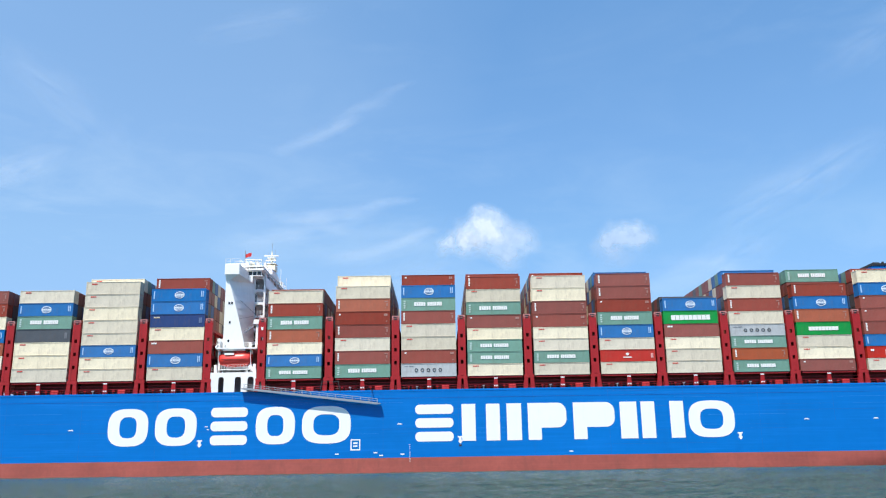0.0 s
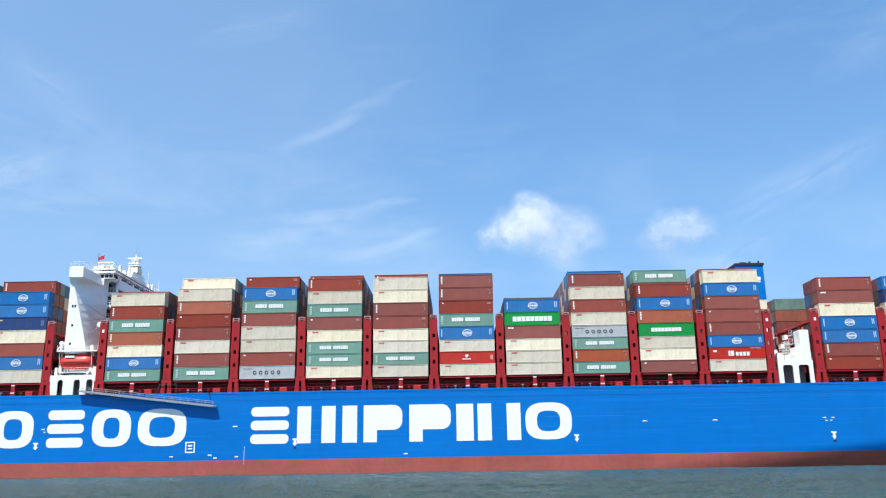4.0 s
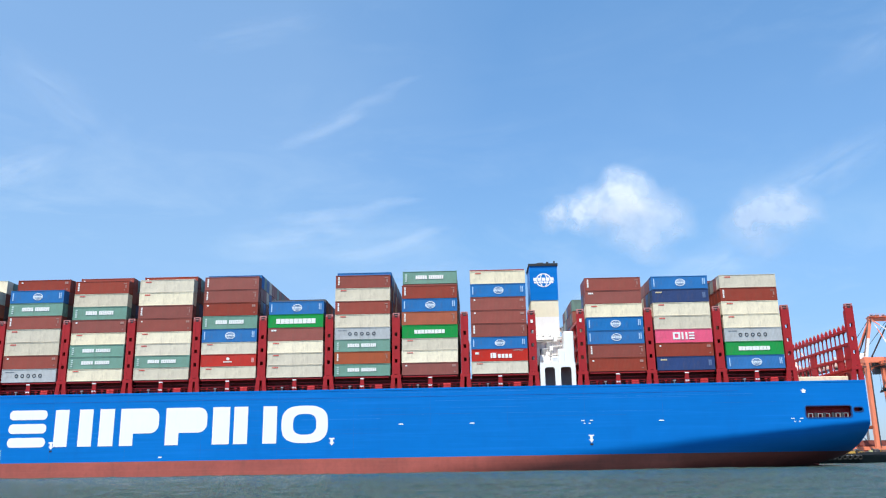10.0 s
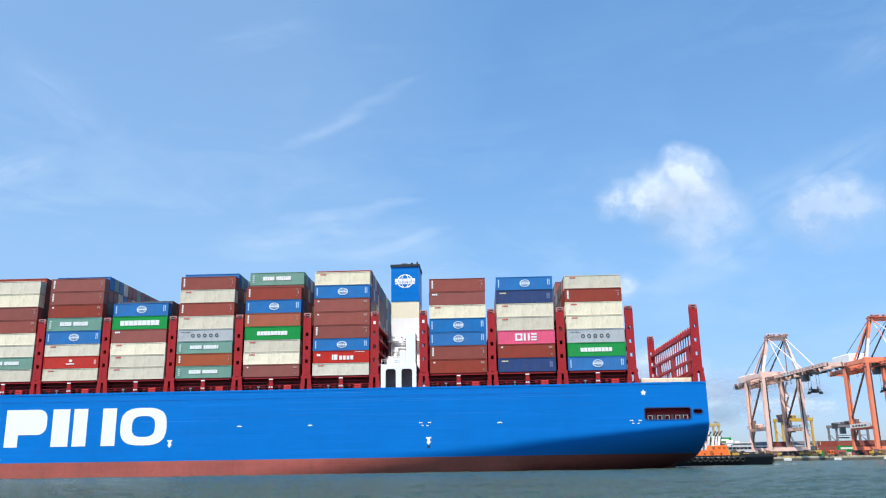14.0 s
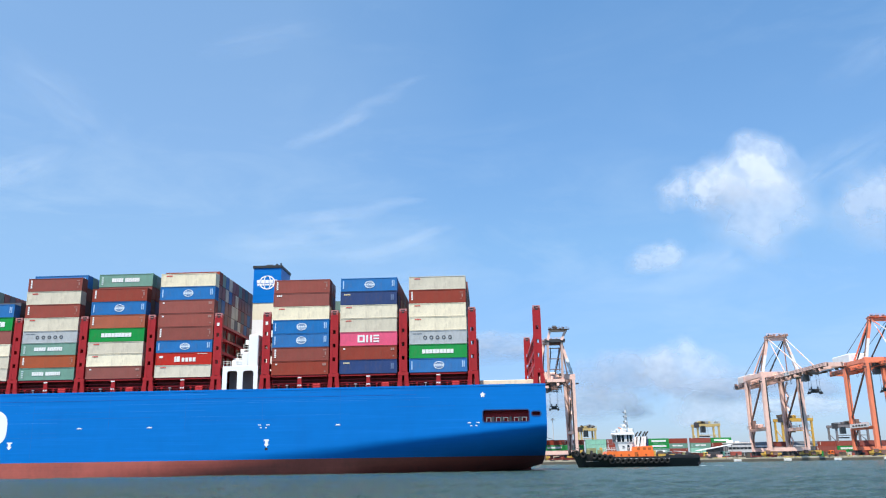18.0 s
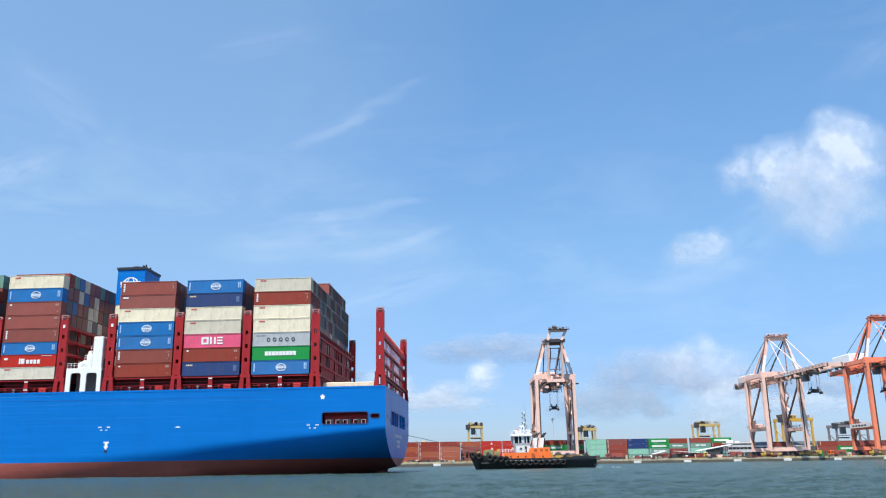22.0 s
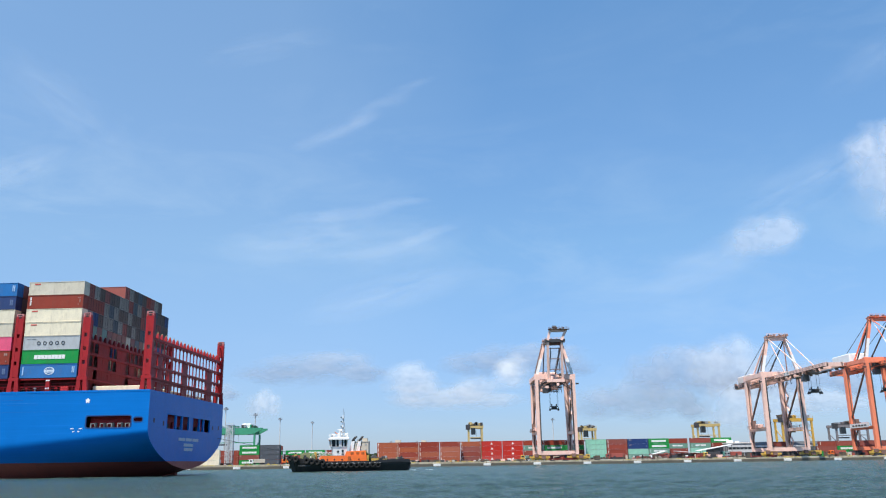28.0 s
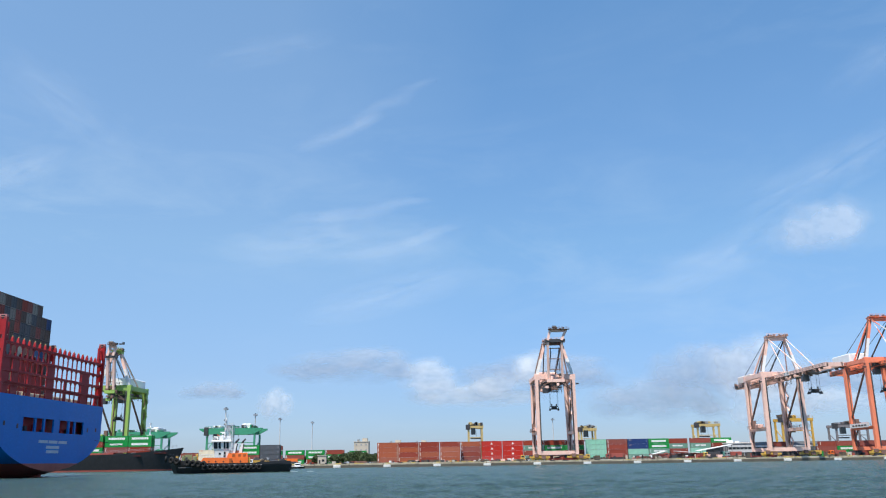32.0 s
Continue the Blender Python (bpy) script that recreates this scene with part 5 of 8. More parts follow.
def build_ladder():
    a, b = Vector((-43.9, -0.75, 18.2)), Vector((-14.8, -0.75, 14.6))
    l = part("accommodation_ladder", Geo().beam(a, b, 0.95, 0.10), STEEL, ship, "grey aluminium accommodation ladder stowed along the side")
    up = Vector((0, 0, 1))
    for y in (-0.45, 0.45):
        o = Vector((0, y, 0))
        part("stringer", Geo().beam(a + o, b + o, 0.08, 0.45), STEEL, l)
        g = Geo()
        g.beam(a + o + up * 1.0, b + o + up * 1.0, 0.06).beam(a + o + up * 0.6, b + o + up * 0.6, 0.04)
        for i in range(17):
            p = a.lerp(b, i / 16) + o
            g.beam(p, p + up * 1.0, 0.05)
        part("ladder_rail", g, STEEL, l)
    for i in range(24):
        p = a.lerp(b, (i + 0.5) / 24)
        part("tread", Geo().box(p.x - 0.14, p.x + 0.14, p.y - 0.42, p.y + 0.42, p.z + 0.06, p.z + 0.11), STEEL, l)
    for p in (a, b):
        part("ladder_platform", Geo().box(p.x - 0.7, p.x + 0.7, -1.25, -0.2, p.z - 0.1, p.z + 0.1), STEEL, l)
    for u, z in ((-42, 18.0), (-30, 17.4), (-16, 17.4)):
        part("ladder_arm", Geo().beam((u, 0.1, z), (u, -1.1, z + 0.1), 0.16).beam((u, -0.75, z), (u, -0.75, a.lerp(b, (u - a.x) / (b.x - a.x)).z), 0.05), DARK_STEEL, l)
    # gate in the bulwark where the ladder is rigged
    part("gate_frame", Geo().beam((-27.5, -0.1, DECK - 0.2), (-27.0, -0.1, DECK + 2.2), 0.12).beam((-23.0, -0.1, DECK - 0.2), (-23.5, -0.1, DECK + 2.2), 0.12).beam((-27.2, -0.1, DECK + 2.0), (-23.3, -0.1, DECK + 2.0), 0.1), DARK_STEEL, l)


build_house()
build_funnel()
build_ladder()

# ---- the quay and what stands on it ----
QUAY_Y, QUAY_Z = 476.0, 2.4
FAR = 1.36                                      # the cranes and sheds are of the large sort


def build_quay():
    q = thing("quay", "weathered concrete quay wall with a yellow-marked cope", "quay", geo=Geo().box(-520, 1200, QUAY_Y, 2600, -3, QUAY_Z), mat=CONCRETE, kind="structure")
    part("yard_surface", Geo().box(-520, 1200, QUAY_Y + 6, 2600, QUAY_Z + 0.004, QUAY_Z + 0.03), ASPHALT, q, "dark asphalt of the container yard")
    rng = random.Random(5)
    stripe_mat = material("cope_yellow", (0.60, 0.46, 0.13), 0.7, vary=0.2, scale=0.5)
    pale_mat = material("cope_pale", (0.58, 0.55, 0.47), 0.8, vary=0.2, scale=0.5)
    for i in range(150):
        x = -205 + i * 3.5
        if rng.random() < 0.62:
            part("cope_stripe", Geo().box(x, x + rng.uniform(1.6, 3.2), QUAY_Y - 0.06, QUAY_Y + 0.35, QUAY_Z - 0.32, QUAY_Z + 0.05), rng.choice((stripe_mat, stripe_mat, DARK_STEEL, pale_mat)), q)
    part("cope_beam", Geo().box(-520, 1200, QUAY_Y - 0.03, QUAY_Y + 0.6, QUAY_Z - 1.05, QUAY_Z + 0.02), material("cope_tan", (0.40, 0.345, 0.25), 0.85, vary=0.35, scale=0.3, dirt=(0.12, 0.10, 0.07), dirt_amount=0.8), q, "tan stained cope along the quay edge")
    for i in range(26):
        x = -206 + i * 19.0
        part("quay_joint", Geo().box(x, x + 0.35, QUAY_Y - 0.08, QUAY_Y + 0.02, -1, QUAY_Z - 0.2), material("joint_dark", (0.10, 0.095, 0.085), 0.9), q)
    for i in range(18):
        x = -199 + i * 27.7
        f = part("fender", Geo().bevelbox(x - 2.0, x + 2.0, QUAY_Y - 1.1, QUAY_Y - 0.02, 0.15, 1.35, 0.12), material("fender_pale", (0.66, 0.66, 0.64), 0.6, vary=0.1), q, "pale panel fender on the quay wall")
        part("fender_mount", Geo().box(x - 0.5, x + 0.5, QUAY_Y - 0.02, QUAY_Y + 0.1, 0.3, 2.2), RUBBER, f)
    for i in range(20):
        x = -190 + i * 23.0
        part("bollard", Geo().tube((x, QUAY_Y + 0.9, QUAY_Z), (x, QUAY_Y + 0.9, QUAY_Z + 0.55), 0.22, n=8).tube((x, QUAY_Y + 0.9, QUAY_Z + 0.5), (x, QUAY_Y + 0.9, QUAY_Z + 0.7), 0.34, n=8), BLACK, q)


build_quay()


def quay_crane(x, paint, label, top, apex, span=17.0, raised=False, lift=0.0, trolley=-20.0, boom_len=50.0, tip=None, boom_paint=None, drop=12.0, gw=2.9, aw=None, rear=27.0, house=(4.0, 21.0), reach=3.2, sign=False, house_paint=None, house_top=5.4):
    """A ship-to-shore gantry crane: x is its middle, its front legs stand by the cope and the boom reaches out over the water."""
    global SIZE
    SIZE = FAR
    c = thing("quay_crane", label, "gantry crane", "quay cranes")
    c.matrix_basis = pose(x * FAR, QUAY_Y + 4, QUAY_Z)
    h, G = span / 2, 19.5
    rust = material("rusty_shaded_steel", (0.20, 0.115, 0.09), 0.8, vary=0.3, scale=0.5, dirt=(0.06, 0.05, 0.05), dirt_amount=0.5)
    boom_paint = boom_paint or paint
    top, apex = top - QUAY_Z, apex - QUAY_Z
    for sx in (-1, 1):
        for y in (0, G):
            leg = Geo().loft([[(sx * h + a, y + b, 2.2) for a, b in ((-0.75, -0.8), (0.75, -0.8), (0.75, 0.8), (-0.75, 0.8))],
                              [(sx * (h - 0.3) + a, y + b, top) for a, b in ((-0.95, -1.0), (0.95, -1.0), (0.95, 1.0), (-0.95, 1.0))]])
            part("leg", leg, paint, c)
            bog = Geo()
            for i in range(4):
                bog.bevelbox(sx * h - 3.6 + i * 1.9, sx * h - 2.0 + i * 1.9, y - 0.55, y + 0.55, 0.35, 1.3, 0.1)
                bog.tube((sx * h - 2.8 + i * 1.9, y - 0.3, 0.4), (sx * h - 2.8 + i * 1.9, y + 0.3, 0.4), 0.4, n=10)
            bog.box(sx * h - 2.6, sx * h + 2.6, y - 0.4, y + 0.4, 1.3, 2.2)
            part("bogie", bog, YELLOW if y == 0 else DARK_STEEL, c, "yellow wheel bogie" if y == 0 else "")
        # the shade on the inner brace is put into its dark rusty colour
        part("side_brace", Geo().beam((sx * h, G, top * 0.40), (sx * h, 0.6, top * 0.96), 0.6), rust, c, "diagonal brace in a dark shade colour")
        part("side_beam", Geo().box(sx * h - 0.6, sx * h + 0.6, 0, G, 10.6, 11.9), paint, c)
        part("side_beam", Geo().box(sx * h - 0.8, sx * h + 0.8, -1, G + 1, top, top + 1.7), paint, c)
    for y in (0, G):
        part("sill_beam", Geo().box(-h, h, y - 0.7, y + 0.7, 2.2, 3.7), paint, c)
        part("portal_beam", Geo().box(-h - 0.9, h + 0.9, y - 0.9, y + 0.9, top - 0.3, top + 2.0), paint, c)
    # A-frame on the front portal
    aw = aw or span * 0.235
    white_leg = material("crane_white_band", (0.78, 0.76, 0.74), 0.5, vary=0.06)
    for sx in (-1, 1):
        a, b = Vector((sx * (h - 0.3), 0, top + 2)), Vector((sx * aw, 1.0, apex - 1))
        m = a.lerp(b, 0.50)
        part("a_frame_leg", Geo().beam(m, b, 1.1), boom_paint, c)
        part("a_frame_foot", Geo().beam(a, m, 1.2), white_leg, c, "white-banded A-frame leg")
        part("back_stay", Geo().beam(b, (sx * aw * 0.7, G + 1, top + 2), 0.45), DARK_STEEL, c)
        part("a_frame_rear_leg", Geo().beam((sx * aw, 2.2, apex - 1), (sx * (h - 0.5), G * 0.55, top + 2), 0.5), boom_paint, c)
    for sx in (-1, 1):
        part("apex_stay", Geo().tube((sx * aw, 1.6, apex - 0.4), (sx * gw * 1.2, G + rear * 0.7, top + 1.0), 0.12, n=5), DARK_STEEL, c)
        if sx < 0:
            part("apex_ladder", Geo().beam((sx * (aw + 0.9), 0.6, apex - 1), (sx * (h + 0.5), -0.4, top + 2.4), 0.5, 0.12), rust, c)
    crown = Geo()
    for i in range(6):
        x0 = -aw - 0.8 + (2 * aw + 1.2) * i / 5
        crown.box(x0, x0 + 0.5 + 0.3 * (i % 2), -0.6, 1.4, apex + 0.1, apex + 0.5 + 0.5 * ((i * 7) % 3) / 2)
    part("apex_gear", crown, rust, c, "rusty sheave brackets")
    part("apex_beam", Geo().box(-aw - 0.7, aw + 0.7, -0.2, 2.4, apex - 1.4, apex), paint, c)
    part("apex_platform", Geo().box(-aw - 0.9, aw + 0.9, -1.2, 3.2, apex, apex + 0.12).rail([(-aw - 0.8, -1.1, apex + 0.1), (aw + 0.8, -1.1, apex + 0.1)], 1.1, 1.2, 0.05), paint, c)
    for i in range(4):
        part("sheave", Geo().tube((-aw + 0.6 + i * aw * 0.62, 0.8, apex + 0.5), (-aw + 1.0 + i * aw * 0.62, 0.8, apex + 0.5), 0.75, n=12), DARK_STEEL, c)
    # girders, rearward of the hinge
    for sx in (-1, 1):
        part("girder", Geo().box(sx * gw - 0.55, sx * gw + 0.55, -3.0, G + rear, top - 1.6, top + 0.6), paint, c)
    part("girder_tie", Geo().box(-gw, gw, G + rear - 1.2, G + rear, top - 1.4, top + 0.4).box(-gw, gw, 9, 10, top - 1.4, top + 0.4).box(-gw, gw, G + 10, G + 11, top - 1.4, top + 0.4), paint, c)
    for sx in (-1, 1):
        part("girder_walk", Geo().box(sx * (gw + 0.6), sx * (gw + 1.6), -3, G + rear, top - 1.3, top - 1.2).rail([(sx * (gw + 1.5), -3, top - 1.2), (sx * (gw + 1.5), G + rear, top - 1.2)], 1.1, 3.0, 0.05), DARK_STEEL, c)
    part("machinery_house", Geo().bevelbox(-4.2, 4.2, house[0] + G, house[1] + G, top + 0.6 + lift, top + house_top + lift, 0.3), house_paint or (WHITE if lift or not raised else paint), c, "machinery house on the rear girder")
    # boom
    if raised:
        a = radians(80)
        by, bz = -math.cos(a), math.sin(a)
        L = (tip - QUAY_Z - 4.2 - top) / bz
        for sx in (-1, 1):
            part("boom", Geo().beam((sx * gw, -3, top), (sx * gw, -3 + by * L, top + bz * L), 0.9, 1.5), boom_paint, c, "raised boom girder")
        for i in (1.4, 3.0, 4.6):
            k = L * i / 6
            part("boom_tie", Geo().beam((-gw, -3 + by * k, top + bz * k), (gw, -3 + by * k, top + bz * k), 0.32), rust, c)
        part("boom_tip", Geo().box(-gw - 1.4, gw + 1.4, -3 + by * L - 0.8, -3 + by * L + 0.8, top + bz * L - 1.3, top + bz * L), DARK_STEEL, c)
        zt, yt = top + bz * L, -3.6 + by * L
        part("boom_tip_frame", Geo().beam((-gw, yt, zt - 0.5), (-gw + 1.0, yt, zt + 3.6), 1.0).beam((gw - 0.2, yt, zt - 0.5), (gw + reach * 0.55, yt, zt + 3.4), 1.0).beam((-gw + 0.6, yt, zt + 3.4), (gw + reach * 0.7, yt, zt + 3.4), 0.9), boom_paint, c)
        part("tip_platform", Geo().box(-gw + 0.2, gw + reach, yt - 1.8, yt + 0.4, zt + 3.9, zt + 4.05).rail([(-gw + 0.3, yt - 1.7, zt + 4.0), (gw + reach - 0.2, yt - 1.7, zt + 4.0)], 0.8, 1.3, 0.06), rust, c)
        gear = Geo()
        for i in range(5):
            gear.box(-gw + 0.8 + i * 1.35, -gw + 1.4 + i * 1.35 + 0.4 * (i % 2), yt - 1.2, yt, zt + 4.05, zt + 4.5 + 0.45 * ((i * 5) % 3) / 2)
        part("tip_gear", gear, DARK_STEEL, c)
        part("boom_latch", Geo().box(-gw - 0.6, gw + 0.6, -2.2 + by * L * 0.86, -1.2 + by * L * 0.86, apex - 2.4, apex - 1.2).tube((-gw, 0.4, apex - 1.4), (-gw, -2.6, apex - 2.6), 0.3, n=6).tube((gw, 0.4, apex - 1.4), (gw, -2.6, apex - 2.6), 0.3, n=6), rust, c, "latch that holds the raised boom")
        for sx in (-1, 1):
            part("boom_stay", Geo().tube((sx * gw * 0.55, -2.6 + by * L * 0.5, top + bz * L * 0.8), (sx * gw * 0.75, -1.6, top + 3.0), 0.16, n=5), DARK_STEEL, c)
        part("tip_sheave", Geo().tube((-0.8, -4.2 + by * L, top + bz * L + 4.9), (0.8, -4.2 + by * L, top + bz * L + 4.9), 0.7, n=12), DARK_STEEL, c)
        rng = random.Random(int(abs(x) * 10))
        for i in range(16):
            w, d2 = rng.uniform(0.5, 1.9), rng.uniform(0.4, 1.5)
            x0, z0 = rng.uniform(-gw - 1.4, gw + 0.6), rng.uniform(top - 3.6, top + 1.2)
            part("hinge_gear", Geo().bevelbox(x0, x0 + w, -4.4 + rng.uniform(0, 1.6), -2.0, z0, z0 + d2, 0.08), rng.choice((rust, DARK_STEEL, rust, paint)), c)
        part("hinge_beam", Geo().box(-gw - 0.8, gw + 0.8, -4.2, -2.6, top - 1.6, top - 0.3), paint, c)
        for x0 in (-gw - 2.4, gw + 0.8):
            part("hinge_rail", Geo().rail([(x0, -3.2, top + 2.0), (x0 + 2.4, -3.2, top + 2.0)], 1.0, 0.8, 0.06), DARK_STEEL, c)
        # the hoist trolley's frame and cab hang under the hinge
        part("hoist_frame", Geo().rail([(-gw - 2.4, -2.6, top - 6.0), (gw - 0.6, -2.6, top - 6.0)], 2.6, 1.1, 0.09).bevelbox(-gw - 2.6, -gw - 0.2, -3.2, -1.0, top - 5.9, top - 3.6, 0.12), DARK_STEEL, c, "dark hoist frame under the boom hinge")
        for i in range(10):
            w, d2 = rng.uniform(0.6, 2.0), rng.uniform(0.5, 1.3)
            x0, z0 = rng.uniform(-gw - 1.6, gw - 0.4), rng.uniform(top - 5.0, top - 2.2)
            part("hoist_gear", Geo().bevelbox(x0, x0 + w, -3.8 + rng.uniform(0, 1.4), -1.8, z0, z0 + d2, 0.08), rng.choice((rust, DARK_STEEL, paint)), c)
        part("service_strut", Geo().beam((gw, -3.4, top - 2.6), (h - 1.0, -1.2, top - 4.4), 0.3).beam((gw + 0.6, -3.0, top - 1.2), (h - 1.0, -1.2, top - 4.4), 0.25), rust, c)
        part("maintenance_cage", Geo().rail([(-gw - 3.4, -1.6, top - 5.2), (gw - 2.0, -1.6, top - 5.2)], 2.4, 1.6, 0.07).box(-gw - 3.4, gw - 2.0, -2.4, -1.4, top - 5.4, top - 5.2), DARK_STEEL, c)
        for sx in (-1, 1):
            part("luffing_rope", Geo().tube((sx * 1.6, -3 + by * L * 0.7, top + bz * L * 0.7), (sx * 1.8, 4, top), 0.09, n=4), DARK_STEEL, c)
    else:
        for sx in (-1, 1):
            part("boom", Geo().box(sx * gw - 0.45, sx * gw + 0.45, -boom_len, -3.2, top - 1.1, top + 0.35), paint, c, "lowered boom girder")
            a, b = Vector((sx * aw, -0.2, apex - 1)), Vector((sx * gw, -boom_len * 0.56, top + 0.5))
            for k in range(5):
                part("fore_stay", Geo().beam(a.lerp(b, k / 5), a.lerp(b, (k + 1) / 5), 0.3), (paint, white_leg)[k % 2], c)
            inner = Vector((sx * gw, -boom_len * 0.24, top + 0.5))
            for k in range(4):
                part("inner_stay", Geo().beam(a.lerp(inner, k / 4), a.lerp(inner, (k + 1) / 4), 0.28), (white_leg, paint)[k % 2], c)
            part("boom_band", Geo().box(sx * gw - 0.56, sx * gw + 0.56, -boom_len * 0.34, -boom_len * 0.24, top - 1.16, top + 0.41), white_leg, c, "white band on the boom")
            part("boom_walk", Geo().box(sx * (gw + 0.6), sx * (gw + 1.5), -boom_len, -3.2, top - 1.3, top - 1.2).rail([(sx * (gw + 1.4), -boom_len, top - 1.2), (sx * (gw + 1.4), -3.2, top - 1.2)], 1.1, 3.0, 0.05), DARK_STEEL, c)
        for i in range(6):
            y = -boom_len + (boom_len - 6) * i / 5
            part("boom_tie", Geo().box(-gw, gw, y, y + 0.7, top - 1.2, top + 0.2), paint, c)
    # trolley, cab, ropes, spreader
    t = part("trolley", Geo().box(-gw, gw, trolley - 2.5, trolley + 2.5, top - 2.1, top - 1.6).box(-1.8, 1.8, trolley - 1.6, trolley + 1.6, top - 1.6, top - 0.7), DARK_STEEL, c, "dark trolley under the girders")
    part("operator_cab", Geo().bevelbox(-gw - 0.4, -gw + 2.1, trolley + 1.2, trolley + 3.8, top - 4.6, top - 2.1, 0.2), material("cab_grey", (0.12, 0.12, 0.13), 0.4), t)
    sz, sw = top - drop, 2.0 if raised else 2.5
    for a in (-1.6, 1.6):
        for b in (-1.2, 1.2):
            part("hoist_rope", Geo().tube((a, trolley + b, sz + 1.4), (a, trolley + b, top - 2.0), 0.06, n=4), DARK_STEEL, t)
    part("spreader", Geo().box(-sw, sw, trolley - 0.5, trolley + 0.5, sz, sz + 0.4).box(-sw, -sw + 0.45, trolley - 1.2, trolley + 1.2, sz - 0.5, sz + 0.1).box(sw - 0.45, sw, trolley - 1.2, trolley + 1.2, sz - 0.5, sz + 0.1).box(-sw * 0.55, sw * 0.55, trolley - 0.9, trolley + 0.9, sz + 0.4, sz + 1.0), BLACK, t, "black container spreader on its ropes")
    part("headblock", Geo().box(-sw * 0.8, sw * 0.8, trolley - 0.6, trolley + 0.6, sz + 1.1, sz + 1.45).beam((-sw * 0.5, trolley, sz + 1.4), (-sw * 0.5, trolley, sz + 2.3), 0.45).beam((sw * 0.5, trolley, sz + 1.4), (sw * 0.5, trolley, sz + 2.3), 0.45).beam((-sw, trolley, sz + 0.2), (-sw * 0.8, trolley, sz + 1.3), 0.2).beam((sw, trolley, sz + 0.2), (sw * 0.8, trolley, sz + 1.3), 0.2), DARK_STEEL, t)
    # cable reels, leg ladders and festoon under the girder
    for sx in (-1, 1):
        part("leg_ladder", Geo().box(sx * (h - 0.9) - 0.25, sx * (h - 0.9) + 0.25, -1.15, -1.05, 3.7, top - 0.4), DARK_STEEL, c)
        part("knee_brace", Geo().beam((sx * h, G - 4.5, 10.8), (sx * h, G, 5.2), 0.45), rust, c)
        walk = Geo().box(sx * (h + 0.7), sx * (h + 1.7), 0, G, 11.8, 11.9).rail([(sx * (h + 1.6), 0, 11.9), (sx * (h + 1.6), G, 11.9)], 1.1, 1.6, 0.06)
        part("side_walk", walk, rust, c, "railed walkway along the side beam")
        part("leg_conduit", Geo().beam((sx * h + 0.2, G - 1.0, 4), (sx * h + 0.2, G - 1.0, top - 1), 0.35), rust, c)
    part("cable_reel", Geo().tube((h + 0.8, 2.0, 6.4), (h + 1.3, 2.0, 6.4), 1.7, n=18), DARK_STEEL, c)
    for i in range(9):
        y = -1 + i * (G + 20) / 9
        part("festoon_loop", Geo().torus((gw + 1.2, y + 1.0, top - 2.2), (1, 0, 0), 0.8, 0.07, 10, 4), BLACK, c)
    # stair tower up one rear leg
    g = Geo()
    x0 = h + 0.9
    n = 9
    for i in range(n):
        z0, z1 = 3 + (top - 4) * i / n, 3 + (top - 4) * (i + 1) / n
        y0, y1 = (G - 3.4, G - 0.2) if i % 2 else (G - 0.2, G - 3.4)
        g.beam((x0, y0, z0), (x0, y1, z1), 0.7, 0.18).box(x0 - 0.5, x0 + 0.5, y1 - 0.6, y1 + 0.6, z1 - 0.08, z1)
        g.beam((x0 + 0.35, y0, z0 + 1), (x0 + 0.35, y1, z1 + 1), 0.07)
    part("stair", g, paint, c)
    part("electrical_house", Geo().bevelbox(-h - 1.4, -h + 0.8, G * 0.35, G * 0.52, 11.9, 13.4, 0.12), paint, c)
    part("cable_cabinet", Geo().box(-h - 1.2, -h + 0.2, G * 0.68, G * 0.76, 11.9, 15.2), rust, c)
    if sign:
        sg = part("side_sign", Geo().box(-h - 1.85, -h - 1.72, 1.5, G - 1.5, 11.4, 13.2), white_leg, c, "white name board with dark unreadable writing")
        for i in range(5):
            part("writing_bar", Geo().box(-h - 1.9, -h - 1.85, 3.4 + i * 2.6, 5.2 + i * 2.6, 12.0, 12.6), DARK_STEEL, sg)
    # clutter along the girders: cabinets, lamps and cable trays
    rng = random.Random(int(abs(x) * 7))
    for i in range(12):
        y0 = rng.uniform(-2, G + rear - 2)
        sx = rng.choice((-1, 1))
        part("girder_cabinet", Geo().bevelbox(sx * (gw + 1.1) - 0.4, sx * (gw + 1.1) + 0.4, y0, y0 + rng.uniform(0.7, 2.0), top - 1.2, top - 1.2 + rng.uniform(0.7, 2.3), 0.05), rng.choice((rust, paint, DARK_STEEL, rust)), c)
    if not raised:
        for i in range(12):
            y0 = -boom_len + 3 + i * (boom_len - 6) / 12 + rng.uniform(-1.5, 1.5)
            part("boom_bracket", Geo().box(-gw - 1.6, -gw - 0.6, y0, y0 + 0.5, top - 2.0 - 0.6 * (i % 2), top - 1.3).box(gw + 0.6, gw + 1.6, y0 + 1, y0 + 1.5, top - 1.9, top - 1.3), rust, c)
    for sx in (-1, 1):
        part("bogie_gear", Geo().bevelbox(sx * h - 2.2, sx * h - 0.6, -1.6, -0.7, 1.2, 2.6, 0.1).box(sx * h + 0.7, sx * h + 2.4, -1.4, -0.6, 0.6, 1.9), rust, c)
        part("bogie_guard", Geo().box(sx * h - 4.2, sx * h + 4.2, -0.75, -0.6, 0.9, 1.6), YELLOW, c)
    part("portal_sign", Geo().box(-h + 1.0, h - 1.0, -0.98, -0.92, top - 0.05, top + 1.2), white_leg if raised is None else paint, c)
    for sx in (-1, 1):
        part("floodlight", Geo().box(sx * (h + 0.9), sx * (h + 2.1), -1.6, -0.9, top - 2.4, top - 1.8), DARK_STEEL, c)
    SIZE = 1.0
